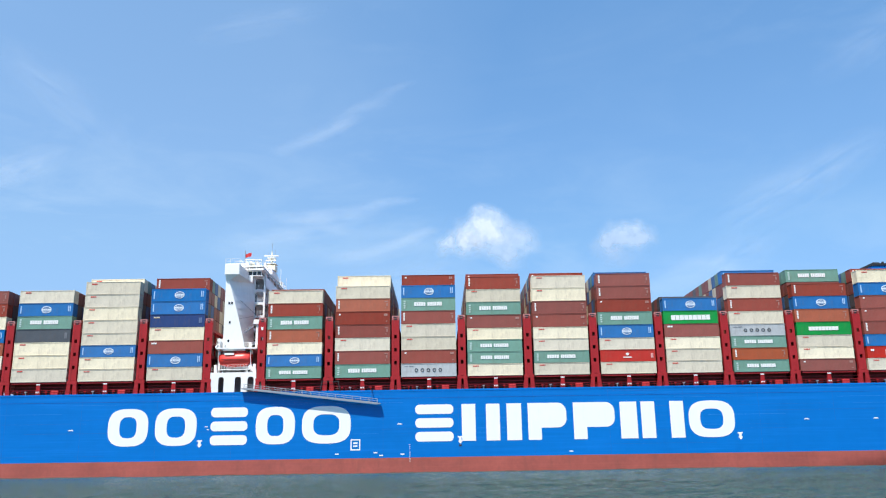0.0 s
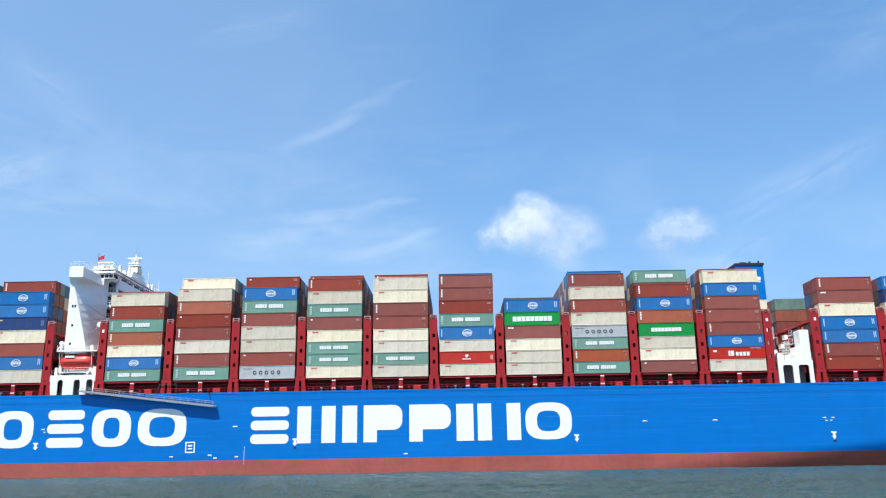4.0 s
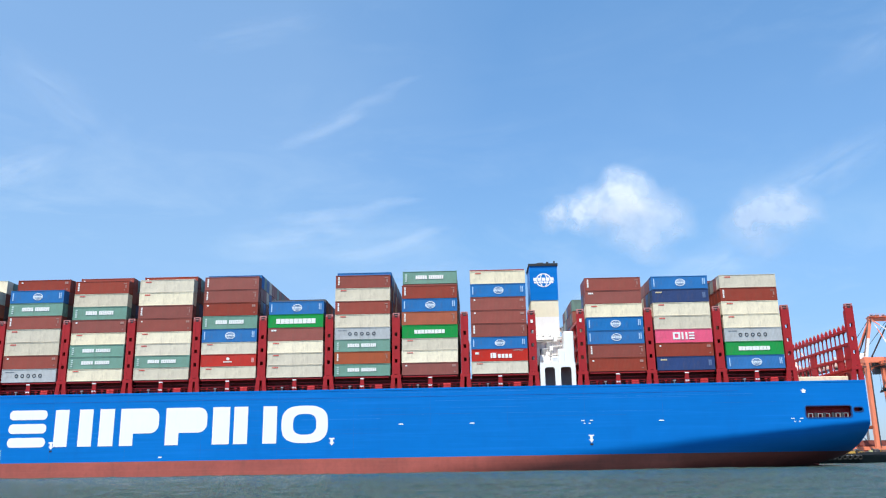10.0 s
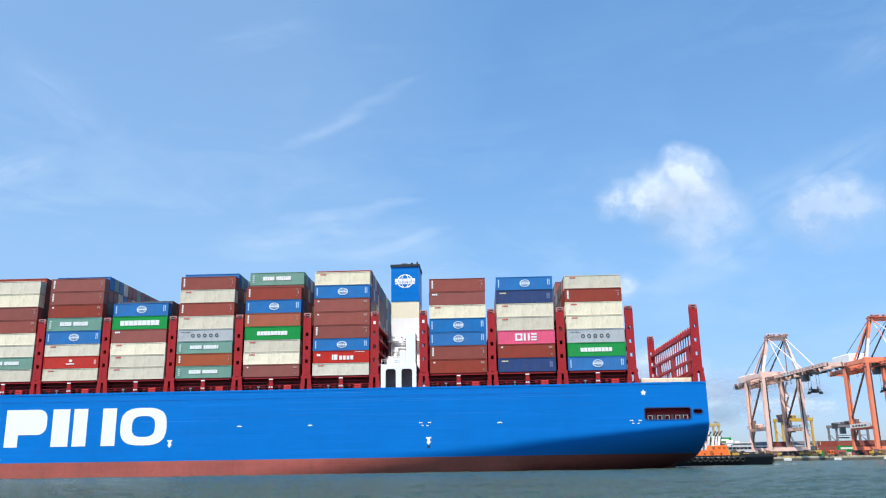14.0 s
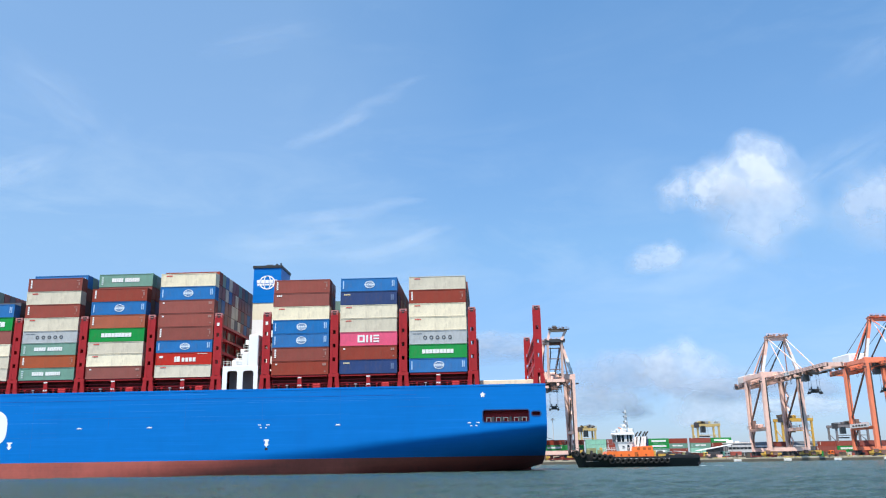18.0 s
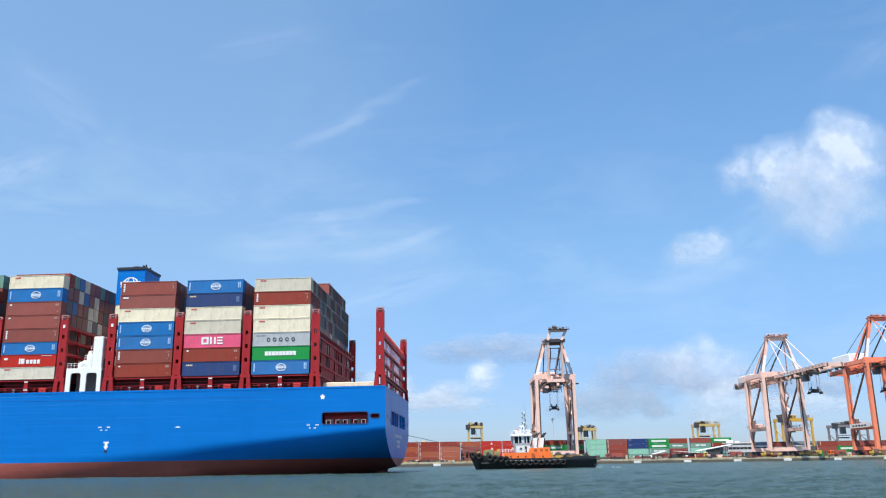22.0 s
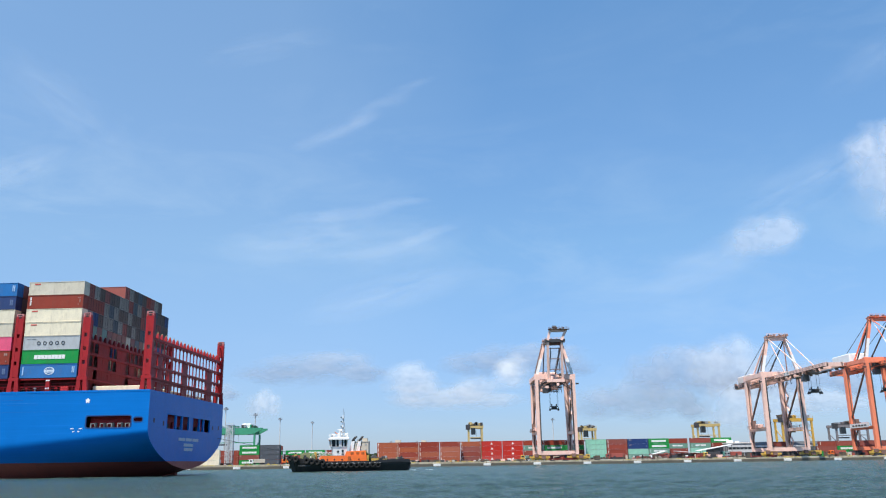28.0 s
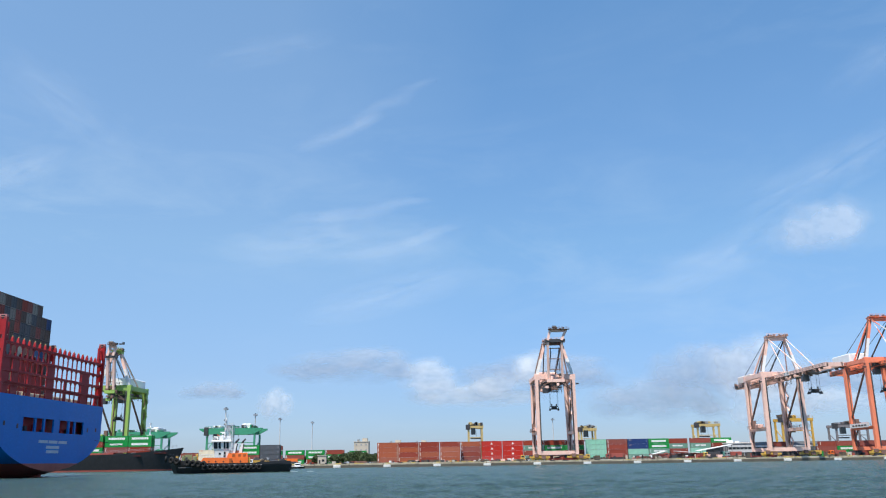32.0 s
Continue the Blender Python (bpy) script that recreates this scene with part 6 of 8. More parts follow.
    return c


quay_crane(46.1, CRANE_PINK, "faded orange quay crane with its boom raised", 35.4, 51.5, 15.4, raised=True, trolley=6.0, tip=55.6, drop=12.2)
quay_crane(141.2, CRANE_PINK, "faded pink-orange quay crane with its boom lowered", 35.0, 51.9, 15.6, trolley=-31.0, drop=9.2, house_paint=material("faded_pink_white", (0.72, 0.62, 0.57), 0.6, vary=0.15, scale=0.3), house_top=3.6)
quay_crane(186.6, CRANE_ORANGE, "bright orange quay crane with white machinery house", 40.5, 59.6, 17.6, lift=1.2, trolley=3.0, boom_len=55, sign=True)
quay_crane(-139.3, CRANE_GREEN, "lime-green quay crane with its boom raised", 33.6, 50.2, 13.5, raised=True, lift=0.4, trolley=8.0, tip=52.0, boom_paint=CRANE_PINK, gw=1.3, aw=1.5, rear=11.0, house=(-12.5, 6.0), reach=1.0)


# ---- container yard ----
def yard_container(kind, x, y, z, turn=0.0, marked=True):
    return container(kind, pose(x, y, z, 0, 0, turn), "containers in the yard", marked)


# stacks along the yard: start, sort of box from the ground up
def build_yard():
    x0 = -41.5
    plan = ["OOOO", "ObOb", "bOBB", "OOOb", "BbBO", "rrrr", "rrrr", "TbTb", "BgGb", "GbgB", "MMMM", "BBBB", "TMNN", "BTGG", "BbTB", "BMTb", "BOBG", "bDB", "DD", "DDb", "BD", "bB", "GGb", "BBb", "DDb"]
    for i, col in enumerate(plan):
        y = 516 + (5 if i % 5 == 4 else 0)
        for t, ch in enumerate(col):
            yard_container(CODE[ch], x0 + i * 12.6, y, QUAY_Z + 0.04 + t * TIER)
    # green boxes at the west end of the yard
    # the slate DDDD stacks are added for the shaded end of the green stack
    for x, y, col in ((-127.0, 526, "GbGG"), (-127.0, 529, "GBGG"), (-141.0, 532, "BbB"), (-119.4, 560, "BBGB"), (-112.0, 600, "GBG"), (-144.5, 500, "CCC"), (-114.5, 526, "DDDD"), (-114.5, 529, "DDDD"), (-105, 560, "GBG"), (-92, 562, "BGG"), (-79.4, 564, "GGB"), (-98, 600, "GGb"), (-84, 600, "GGG"), (-70, 620, "bOG"), (-152, 600, "BBb"), (-170, 600, "BgB"), (-186, 600, "GBb")):
        for t, ch in enumerate(col):
            yard_container(CODE[ch], x, y, QUAY_Z + 0.04 + t * TIER)
    # low stacks by the shed at the east end
    for x, y, col in ((213, 512, "g"), (218, 520, "CO"), (231, 530, "BBB"), (246, 532, "BGB"), (261, 532, "TBB"), (275, 532, "BBD")):
        for t, ch in enumerate(col):
            yard_container(CODE[ch], x, y, QUAY_Z + 0.04 + t * TIER)


build_yard()


def yard_gantry(x, y, w, h, paint, label, depth=7.0):
    """A rubber-tyred yard gantry: two leg frames on wheels and a pair of cross girders with a trolley."""
    global SIZE
    SIZE = 1.28
    c = thing("yard_gantry", label, "gantry crane", "yard gantries")
    c.matrix_basis = pose(x * 1.28, y * 1.28, QUAY_Z + 0.03)
    for sx in (0, 1):
        for y0 in (0, depth):
            part("leg", Geo().box(sx * w - 0.45, sx * w + 0.45, y0 - 0.45, y0 + 0.45, 1.6, h), paint, c)
            wheel = Geo().tube((sx * w - 0.35, y0, 0.75), (sx * w + 0.35, y0, 0.75), 0.75, n=12)
            part("wheel", wheel, RUBBER, c)
        part("sill_beam", Geo().box(sx * w - 0.5, sx * w + 0.5, -1, depth + 1, 1.3, 2.1), paint, c)
        part("leg_brace", Geo().beam((sx * w, 0, h * 0.45), (sx * w, depth, h * 0.8), 0.3), paint, c)
    deep = 3.0 if paint is YARD_GREEN else 1.4
    for y0 in (0, depth):
        if paint is YARD_GREEN:
            # deep girder that tapers to its overhanging ends
            part("cross_girder", Geo().loft([[(x0, y0 - 0.6, h + lo), (x0, y0 + 0.6, h + lo), (x0, y0 + 0.6, h + deep), (x0, y0 - 0.6, h + deep)] for x0, lo in ((-4.0, deep - 0.7), (0.4, 0.0), (w - 0.4, 0.0), (w + 4.0, deep - 0.7))]), paint, c)
        else:
            part("cross_girder", Geo().box(-0.8, w + 0.8, y0 - 0.6, y0 + 0.6, h, h + deep), paint, c)
    top = h + deep
    t = part("trolley", Geo().bevelbox(w * 0.12, w * 0.12 + 4, -0.4, depth + 0.4, top, top + 1.3, 0.2), WHITE if paint is YARD_GREEN else DARK_STEEL, c)
    rng = random.Random(int(abs(x)) + 3)
    for i in range(9):
        x0, z0 = rng.uniform(-0.5, w - 0.8), rng.uniform(0.0, 0.5)
        part("trolley_gear", Geo().bevelbox(x0, x0 + rng.uniform(0.6, 1.8), -0.7, rng.uniform(0.5, depth), top + z0, top + z0 + rng.uniform(0.4, 1.6), 0.06), rng.choice((DARK_STEEL, paint, BARK, STEEL)), t)
    part("operator_cab", Geo().bevelbox(w * 0.12 + 0.3, w * 0.12 + 2.7, -0.9, 1.6, h - 3.2, h + 0.2, 0.15), GLASS_DARK, t)
    if paint is YARD_GREEN:
        part("trolley_house", Geo().bevelbox(w * 0.72, w * 0.72 + 4.6, 0.4, depth - 0.4, top, top + 2.2, 0.2), WHITE, c, "white machinery house on the girder")
    part("end_cab", Geo().bevelbox(-1.6, 0.6, -1.0, 1.2, h - 0.6, top + 0.6, 0.12), DARK_STEEL, c)
    part("mid_tie", Geo().beam((0, -0.3, h * 0.72), (w, -0.3, h * 0.72), 0.35), paint, c)
    part("spreader", Geo().box(w * 0.15, w * 0.15 + 5.5, depth / 2 - 1, depth / 2 + 1, h - 5.4, h - 4.8).tube((w * 0.3, depth / 2, h - 4.8), (w * 0.3, depth / 2, h), 0.05, n=4).tube((w * 0.6, depth / 2, h - 4.8), (w * 0.6, depth / 2, h), 0.05, n=4), DARK_STEEL, t)
    part("top_rail", Geo().rail([(-0.8, -0.6, top), (w + 0.8, -0.6, top)], 1.0, 1.5, 0.05), paint, c)
    part("power_box", Geo().bevelbox(-1.4, 0.9, 1.5, depth - 1.5, 2.1, 4.0, 0.1), paint, c)
    SIZE = 1.0
    return c


GREY_GANTRY = material("gantry_grey", (0.20, 0.19, 0.20), 0.6, vary=0.2, scale=0.3, dirt=(0.2, 0.12, 0.06), dirt_amount=0.4)
yard_gantry(12.2, 452, 7.0, 17.0, PALE_YELLOW, "pale yellow yard gantry behind red container stacks", 9)
yard_gantry(72.3, 455, 7.4, 15.0, PALE_YELLOW, "pale yellow yard gantry with a dark cab", 9)
yard_gantry(133.6, 452, 11.2, 16.2, PALE_YELLOW, "faded yellow yard gantry with a rusty trolley", 9)
yard_gantry(166.0, 420, 14.5, 17.0, YELLOW, "yellow yard gantry with tall legs", 9)
yard_gantry(201.5, 440, 16.0, 14.2, GREY_GANTRY, "grey yard gantry with a yellow trolley", 9)
yard_gantry(-121.0, 432, 24.0, 15.2, YARD_GREEN, "dark green yard gantry with white trolley houses", 12)
yard_gantry(-168.0, 432, 24.0, 14.0, YARD_GREEN, "dark green yard gantry with white trolley houses", 12)


def light_mast(x, y, h):
    m = thing("light_mast", "tall grey floodlight mast in the yard", "light mast", "light masts")
    m.matrix_basis = pose(x * 1.3, y * 1.3, QUAY_Z)
    part("pole", Geo().tube((0, 0, 0), (0, 0, h), 0.55, 0.34, n=8), material("mast_pale", (0.55, 0.56, 0.56), 0.5), m)
    part("lamp_ring", Geo().tube((0, 0, h), (0, 0, h + 0.5), 0.9, n=12).tube((0, 0, h + 0.5), (0, 0, h + 1.2), 0.7, n=10), DARK_STEEL, m)
    for i in range(8):
        a = math.pi * i / 4
        part("floodlight", Geo().bevelbox(1.2 * math.cos(a) - 0.4, 1.2 * math.cos(a) + 0.4, 1.2 * math.sin(a) - 0.4, 1.2 * math.sin(a) + 0.4, h - 0.6, h + 0.7, 0.05), STEEL, m)


for x, y, z in ((-116.8, 450, 29), (-114.0, 508, 29), (-109.2, 560, 29), (-96.2, 613, 29), (75.6, 600, 28), (160.0, 420, 22)):
    light_mast(x, y, z * 1.3)


def building(x, y, w, d, h, floors, cols, label, roof_box=True):
    b = thing("building", label, "building", "far buildings")
    x, y, w, d, h = x * 1.3, y * 1.3, w * 1.3, d * 1.3, h * 1.3
    b.matrix_basis = pose(x, y, QUAY_Z)
    part("wall", Geo().box(0, w, 0, d, 0, h), BUILDING, b)
    part("roof", Geo().box(-0.3, w + 0.3, -0.3, d + 0.3, h, h + 0.5), BUILDING, b)
    if roof_box:
        part("roof_room", Geo().box(w * 0.55, w * 0.9, d * 0.2, d * 0.7, h + 0.5, h + 3), BUILDING, b)
        part("water_tank", Geo().tube((w * 0.25, d * 0.4, h + 0.5), (w * 0.25, d * 0.4, h + 2.2), 1.0, n=10), STEEL, b)
    for i in range(floors):
        for j in range(cols):
            cx, z = w * (j + 0.5) / cols, h * (i + 0.35) / floors
            wn = part("window", Geo().box(cx - 0.55, cx + 0.55, -0.06, 0.02, z, z + 1.2), ROOF_GREY, b)
            part("sill", Geo().box(cx - 0.7, cx + 0.7, -0.14, -0.06, z - 0.15, z), BUILDING, wn)


def cable_tower(x, y, w, h):
    """A slender lattice tower with landings."""
    b = thing("lattice_tower", "pale grey lattice tower with landings in the yard", "tower")
    b.matrix_basis = pose(x, y, QUAY_Z)
    pale = material("mast_pale", (0.55, 0.56, 0.56), 0.5)
    for a in (0, w):
        for d in (0, w):
            part("tower_leg", Geo().box(a - 0.22, a + 0.22, d - 0.22, d + 0.22, 0, h), pale, b)
    n = 7
    for i in range(n):
        z0, z1 = h * i / n, h * (i + 1) / n
        part("landing", Geo().box(-0.3, w + 0.3, -0.3, w + 0.3, z1 - 0.2, z1), pale, b)
        for d in (0, w):
            part("tower_brace", Geo().beam((0, d, z0), (w, d, z1), 0.22), pale, b)
            part("tower_brace", Geo().beam((w, d, z0), (0, d, z1), 0.22), pale, b)
        part("landing_rail", Geo().rail([(-0.3, -0.3, z1), (w + 0.3, -0.3, z1)], 1.0, 1.2, 0.06), pale, b)
    part("tower_ladder", Geo().box(w * 0.4, w * 0.65, -0.1, 0.1, 0, h), STEEL, b)


cable_tower(-131.6, 510, 3.8, 23.5)


def gatehouse(x, y):
    b = thing("gatehouse", "small beige gatehouse on the quay", "building")
    b.matrix_basis = pose(x, y, QUAY_Z)
    part("wall", Geo().box(0, 4.8, 0, 4, 0, 4.4), BUILDING, b)
    part("roof", Geo().box(-0.3, 5.1, -0.3, 4.3, 4.4, 4.7), BUILDING, b)
    part("door", Geo().box(0.6, 1.6, -0.05, 0.02, 0, 2.1), DARK_STEEL, b)
    part("window", Geo().box(2.4, 3.9, -0.05, 0.02, 1.2, 2.4), GLASS_DARK, b)


gatehouse(-74.6, 498)
building(-56.0, 520, 8.8, 10, 12.6, 4, 3, "beige plastered building behind the trees")
building(-41.5, 600, 10.5, 12, 13.2, 4, 4, "small white building with a dark roof room")
building(-27.0, 700, 12.0, 12, 15.5, 5, 4, "pale block of flats far behind the yard")


def warehouse():
    global SIZE
    SIZE = 1.33
    w = thing("warehouse", "long grey shed with white roof at the quay", "warehouse")
    w.matrix_basis = pose(168.0, 545, QUAY_Z)
    part("wall", Geo().box(0, 62, 0, 18, 0, 5.4), ROOF_GREY, w)
    part("roof", Geo().loft([[(-0.8, -1, 5.4), (62.8, -1, 5.4), (62.8, 19, 5.4), (-0.8, 19, 5.4)], [(-0.8, 7, 7.2), (62.8, 7, 7.2), (62.8, 11, 7.2), (-0.8, 11, 7.2)]]), material("roof_dark_grey", (0.10, 0.105, 0.11), 0.7), w)
    part("eave_band", Geo().box(-0.5, 62.5, -1.1, -1.0, 4.4, 5.4), WHITE, w)
    part("plinth", Geo().box(-0.2, 62.2, -0.3, 0, 0, 2.2), material("plinth_pale", (0.50, 0.50, 0.48), 0.7), w)
    for i in range(10):
        part("door", Geo().box(3 + i * 6, 6.4 + i * 6, -0.36, -0.3, 0.1, 3.4), DARK_STEEL, w)
    SIZE = 1.0


warehouse()


def open_shed(x, y, length, z0, z1, depth, label, walled=False):
    """A quayside shelter: a thin sloping white roof on posts, some with a grey back wall."""
    r = thing("open_shed", label, "shed", "sheds on the quay")
    r.matrix_basis = pose(x, y, QUAY_Z)
    part("roof", Geo().loft([[(-0.6, -0.4, z0 - 0.1), (length + 0.6, -0.4, z1 - 0.1), (length + 0.6, depth, z1 - 0.1), (-0.6, depth, z0 - 0.1)],
                             [(-0.6, -0.4, z0 + 0.12), (length + 0.6, -0.4, z1 + 0.12), (length + 0.6, depth, z1 + 0.25), (-0.6, depth, z0 + 0.25)]]), WHITE, r, "white sloping sheet roof")
    n = max(2, int(length / 3.5))
    for i in range(n + 1):
        k = i / n
        for y0 in (0.0, depth - 0.4):
            part("post", Geo().box(length * k - 0.12, length * k + 0.12, y0 - 0.12, y0 + 0.12, 0, z0 + (z1 - z0) * k), DARK_STEEL, r)
    if walled:
        part("back_wall", Geo().loft([[(length * 0.3, depth - 0.9, 0), (length * 0.86, depth - 0.9, 0), (length * 0.86, depth - 0.6, 0), (length * 0.3, depth - 0.6, 0)],
                                      [(length * 0.3, depth - 0.9, z0 + (z1 - z0) * 0.3), (length * 0.86, depth - 0.9, z0 + (z1 - z0) * 0.86), (length * 0.86, depth - 0.6, z0 + (z1 - z0) * 0.86), (length * 0.3, depth - 0.6, z0 + (z1 - z0) * 0.3)]]), ROOF_GREY, r)
        part("side_office", Geo().bevelbox(length * 0.72, length * 0.98, 0.6, depth - 1.2, 0, 3.4, 0.1), material("teal_cladding", (0.10, 0.26, 0.24), 0.6), r)
    else:
        part("back_wall", Geo().box(0, length, depth - 0.7, depth - 0.5, 0, min(z0, z1) - 0.3), material("shed_brown", (0.14, 0.075, 0.06), 0.8), r)


open_shed(120.1, 494, 6.6, 2.5, 4.2, 5.0, "small shelter with a sloping white roof on the quay")
open_shed(133.5, 496, 12.2, 4.0, 3.0, 5.0, "low open shed with a flat white roof on the quay")
open_shed(146.8, 495, 18.2, 4.0, 7.2, 8.0, "open shed with a large sloping white roof", walled=True)


def quay_office():
    """A long two-storey office with bands of glass."""
    b = thing("quay_office", "long low grey office with pale bands by the cranes", "building")
    b.matrix_basis = pose(166.3, 506, QUAY_Z)
    part("wall", Geo().box(0, 14.5, 0, 8, 0, 8.0), ROOF_GREY, b)
    part("roof", Geo().box(-0.5, 15.0, -0.5, 8.5, 8.0, 8.5), WHITE, b)
    part("band", Geo().box(-0.1, 14.6, -0.12, 0, 5.9, 7.0), material("band_pale", (0.55, 0.56, 0.56), 0.6), b)
    part("band", Geo().box(-0.1, 14.6, -0.12, 0, 2.9, 4.4), material("band_pale", (0.55, 0.56, 0.56), 0.6), b)
    for i in range(6):
        part("window", Geo().box(0.6 + i * 2.3, 2.4 + i * 2.3, -0.08, 0.02, 4.6, 5.8), GLASS_DARK, b)
        part("window", Geo().box(0.6 + i * 2.3, 2.4 + i * 2.3, -0.08, 0.02, 1.2, 2.7), GLASS_DARK, b)
    part("roof_unit", Geo().bevelbox(1.0, 4.2, 2, 5, 8.5, 9.8, 0.15).bevelbox(6.0, 8.0, 2.4, 4.6, 8.5, 9.4, 0.1), WHITE, b)


quay_office()


def yard_truck(x, y, paint, label, turn=0.0, load=None):
    t = thing("yard_truck", label, "truck", "trucks on the quay")
    t.matrix_basis = pose(x * FAR, y * FAR, QUAY_Z + 0.03, 0, 0, turn)
    part("cab", Geo().bevelbox(0, 2.3, 0, 2.4, 0.7, 3.0, 0.2), paint, t)
    part("windscreen", Geo().box(-0.02, 0.3, 0.3, 2.1, 1.8, 2.6).box(0.5, 1.8, -0.02, 0.2, 1.8, 2.6), GLASS_DARK, t)
    part("chassis", Geo().box(2.0, 9.5, 0.5, 1.9, 0.7, 1.1), DARK_STEEL, t)
    for a in (0.9, 3.4, 7.2, 8.5):
        for y0 in (0.0, 2.0):
            part("wheel", Geo().tube((a, y0, 0.5), (a, y0 + 0.4, 0.5), 0.5, n=10), RUBBER, t)
    if load:
        part("load", Geo().bevelbox(2.8, 9.3, 0, 2.4, 1.1, 3.2, 0.1), load, t)


for i, (x, y, p, l, load) in enumerate(((-100, 372, WHITE, "white flatbed truck on the quay", None), (-86, 374, WHITE, "white truck with a pale load", BUILDING), (-72, 376, TUG_ORANGE, "orange truck with an orange load", TUG_ORANGE),
                                       (58, 356, YELLOW, "yellow yard truck beside the crane", None), (31, 357, YELLOW, "yellow yard truck beside the crane", None), (91, 358, BOOT_RED, "rust-red truck by the sheds", None),
                                       (108, 360, YELLOW, "yellow yard truck by the sheds", DARK_STEEL), (118, 361, ROOF_GREY, "grey truck by the shed", BOOT_RED), (152, 362, YELLOW, "yellow forklift truck by the crane", YELLOW), (163, 364, TUG_ORANGE, "orange truck by green boxes", BOOT_RED),
                                       (66, 354, BOOT_RED, "brown truck with a rusty load", BOOT_RED))):
    yard_truck(x, y, p, l, (i * 37) % 20 - 10, load)


def pallets():
    """Loose gear along the cope: crates, drums and spools in dull colours."""
    rng = random.Random(8)
    mats = [YELLOW, DARK_STEEL, BOOT_RED, WHITE, CONCRETE, BUILDING, DECK_RED, RUBBER, BARK, BARK, DARK_STEEL, CRANE_PINK]
    for i in range(300):
        x, y = rng.uniform(-40, 275) if i > 60 else rng.uniform(-120, 275), rng.uniform(479, 494)
        if any(abs(x - c) < 7 for c in (51, 76, 180, 204, 240, 268)):
            continue
        w, h = rng.uniform(0.7, 3.2), rng.uniform(0.5, 2.4) * (1.0 if x > 60 else 0.6)
        m = rng.choice(mats)
        if rng.random() < 0.3:
            g = Geo().tube((x, y, QUAY_Z), (x, y, QUAY_Z + h), w * 0.4, n=10)
            thing("drum", "upright steel drum on the quay", "drum", "gear on the quay", g, m)
        else:
            g = Geo().bevelbox(x, x + w, y, y + w * 0.7, QUAY_Z, QUAY_Z + h, 0.05)
            thing("crate", "dull weathered crate on the quay", "crate", "gear on the quay", g, m)


pallets()


def dunnage():
    """Low stacks of dark timber and steel lying along the cope."""
    rng = random.Random(31)
    mats = [BARK, BARK, material("rusty_shaded_steel", (0.20, 0.115, 0.09), 0.8), DARK_STEEL, CONCRETE, DECK_RED]
    x = -60.0
    while x < 278:
        w, h = rng.uniform(2.0, 8.0), rng.uniform(0.4, 1.3)
        if rng.random() < 0.75:
            y = rng.uniform(477.2, 479.5)
            g, n = Geo(), rng.randint(2, 4)
            for i in range(n):
                inset = rng.uniform(0, 0.4)
                g.box(x + inset, x + w - rng.uniform(0, 0.5), y, y + 1.2, QUAY_Z + h * i / n, QUAY_Z + h * (i + 0.86) / n)
            thing("timber_stack", "low stack of dark dunnage timber on the quay", "timber", "dunnage on the quay", g, rng.choice(mats))
        x += w + rng.uniform(0.2, 3.0)


dunnage()


def tree(x, y, h, rng):
    t = thing("tree", "bushy dark green tree by the yard", "tree", "trees by the yard")
    t.matrix_basis = pose(x * 1.27, y * 1.27, QUAY_Z)
    h *= 0.92
    g = Geo().tube((0, 0, 0), (0.1, 0, h * 0.45), 0.22, 0.14, n=7)
    for i in range(5):
        a = rng.uniform(0, 6.28)
        g.tube((0.1, 0, h * (0.3 + 0.03 * i)), (h * 0.3 * math.cos(a), h * 0.3 * math.sin(a), h * rng.uniform(0.55, 0.8)), 0.1, 0.04, n=5)
    part("trunk", g, BARK, t)
    c = Geo()
    for i in range(1500):
        a, q = rng.uniform(0, 6.28), rng.random() ** 0.5
        z = rng.uniform(0.22, 1.0)
        r = h * 0.62 * q * (1.0 - 0.75 * (z - 0.4) ** 2 * 2.2) * rng.uniform(0.75, 1.12)
        p = Vector((r * math.cos(a), r * math.sin(a), z * h))
        s = rng.uniform(0.3, 0.75)
        n = Vector((rng.uniform(-1, 1), rng.uniform(-1, 1), rng.uniform(-0.2, 1))).normalized()
        u = n.orthogonal().normalized() * s
        v = n.cross(u) * rng.uniform(0.5, 0.9)
        k = len(c.v)
        c.v += [tuple(p - u), tuple(p + v), tuple(p + u), tuple(p - v)]
        c.f.append((k, k + 1, k + 2, k + 3))
    part("crown", c, LEAF, t)


tree_rng = random.Random(4)
for x, y, h in ((-74, 446, 5.4), (-78, 448, 4.8), (-36, 442, 6.4), (-66, 440, 6.5), (-62, 446, 5.6), (-57.5, 441, 6.2), (-53, 445, 7.0), (-49, 440, 7.4), (-45.5, 443, 8.2), (-42, 440, 7.2), (-70, 447, 5.2), (-39, 446, 6.0)):
    tree(x, y, h, tree_rng)


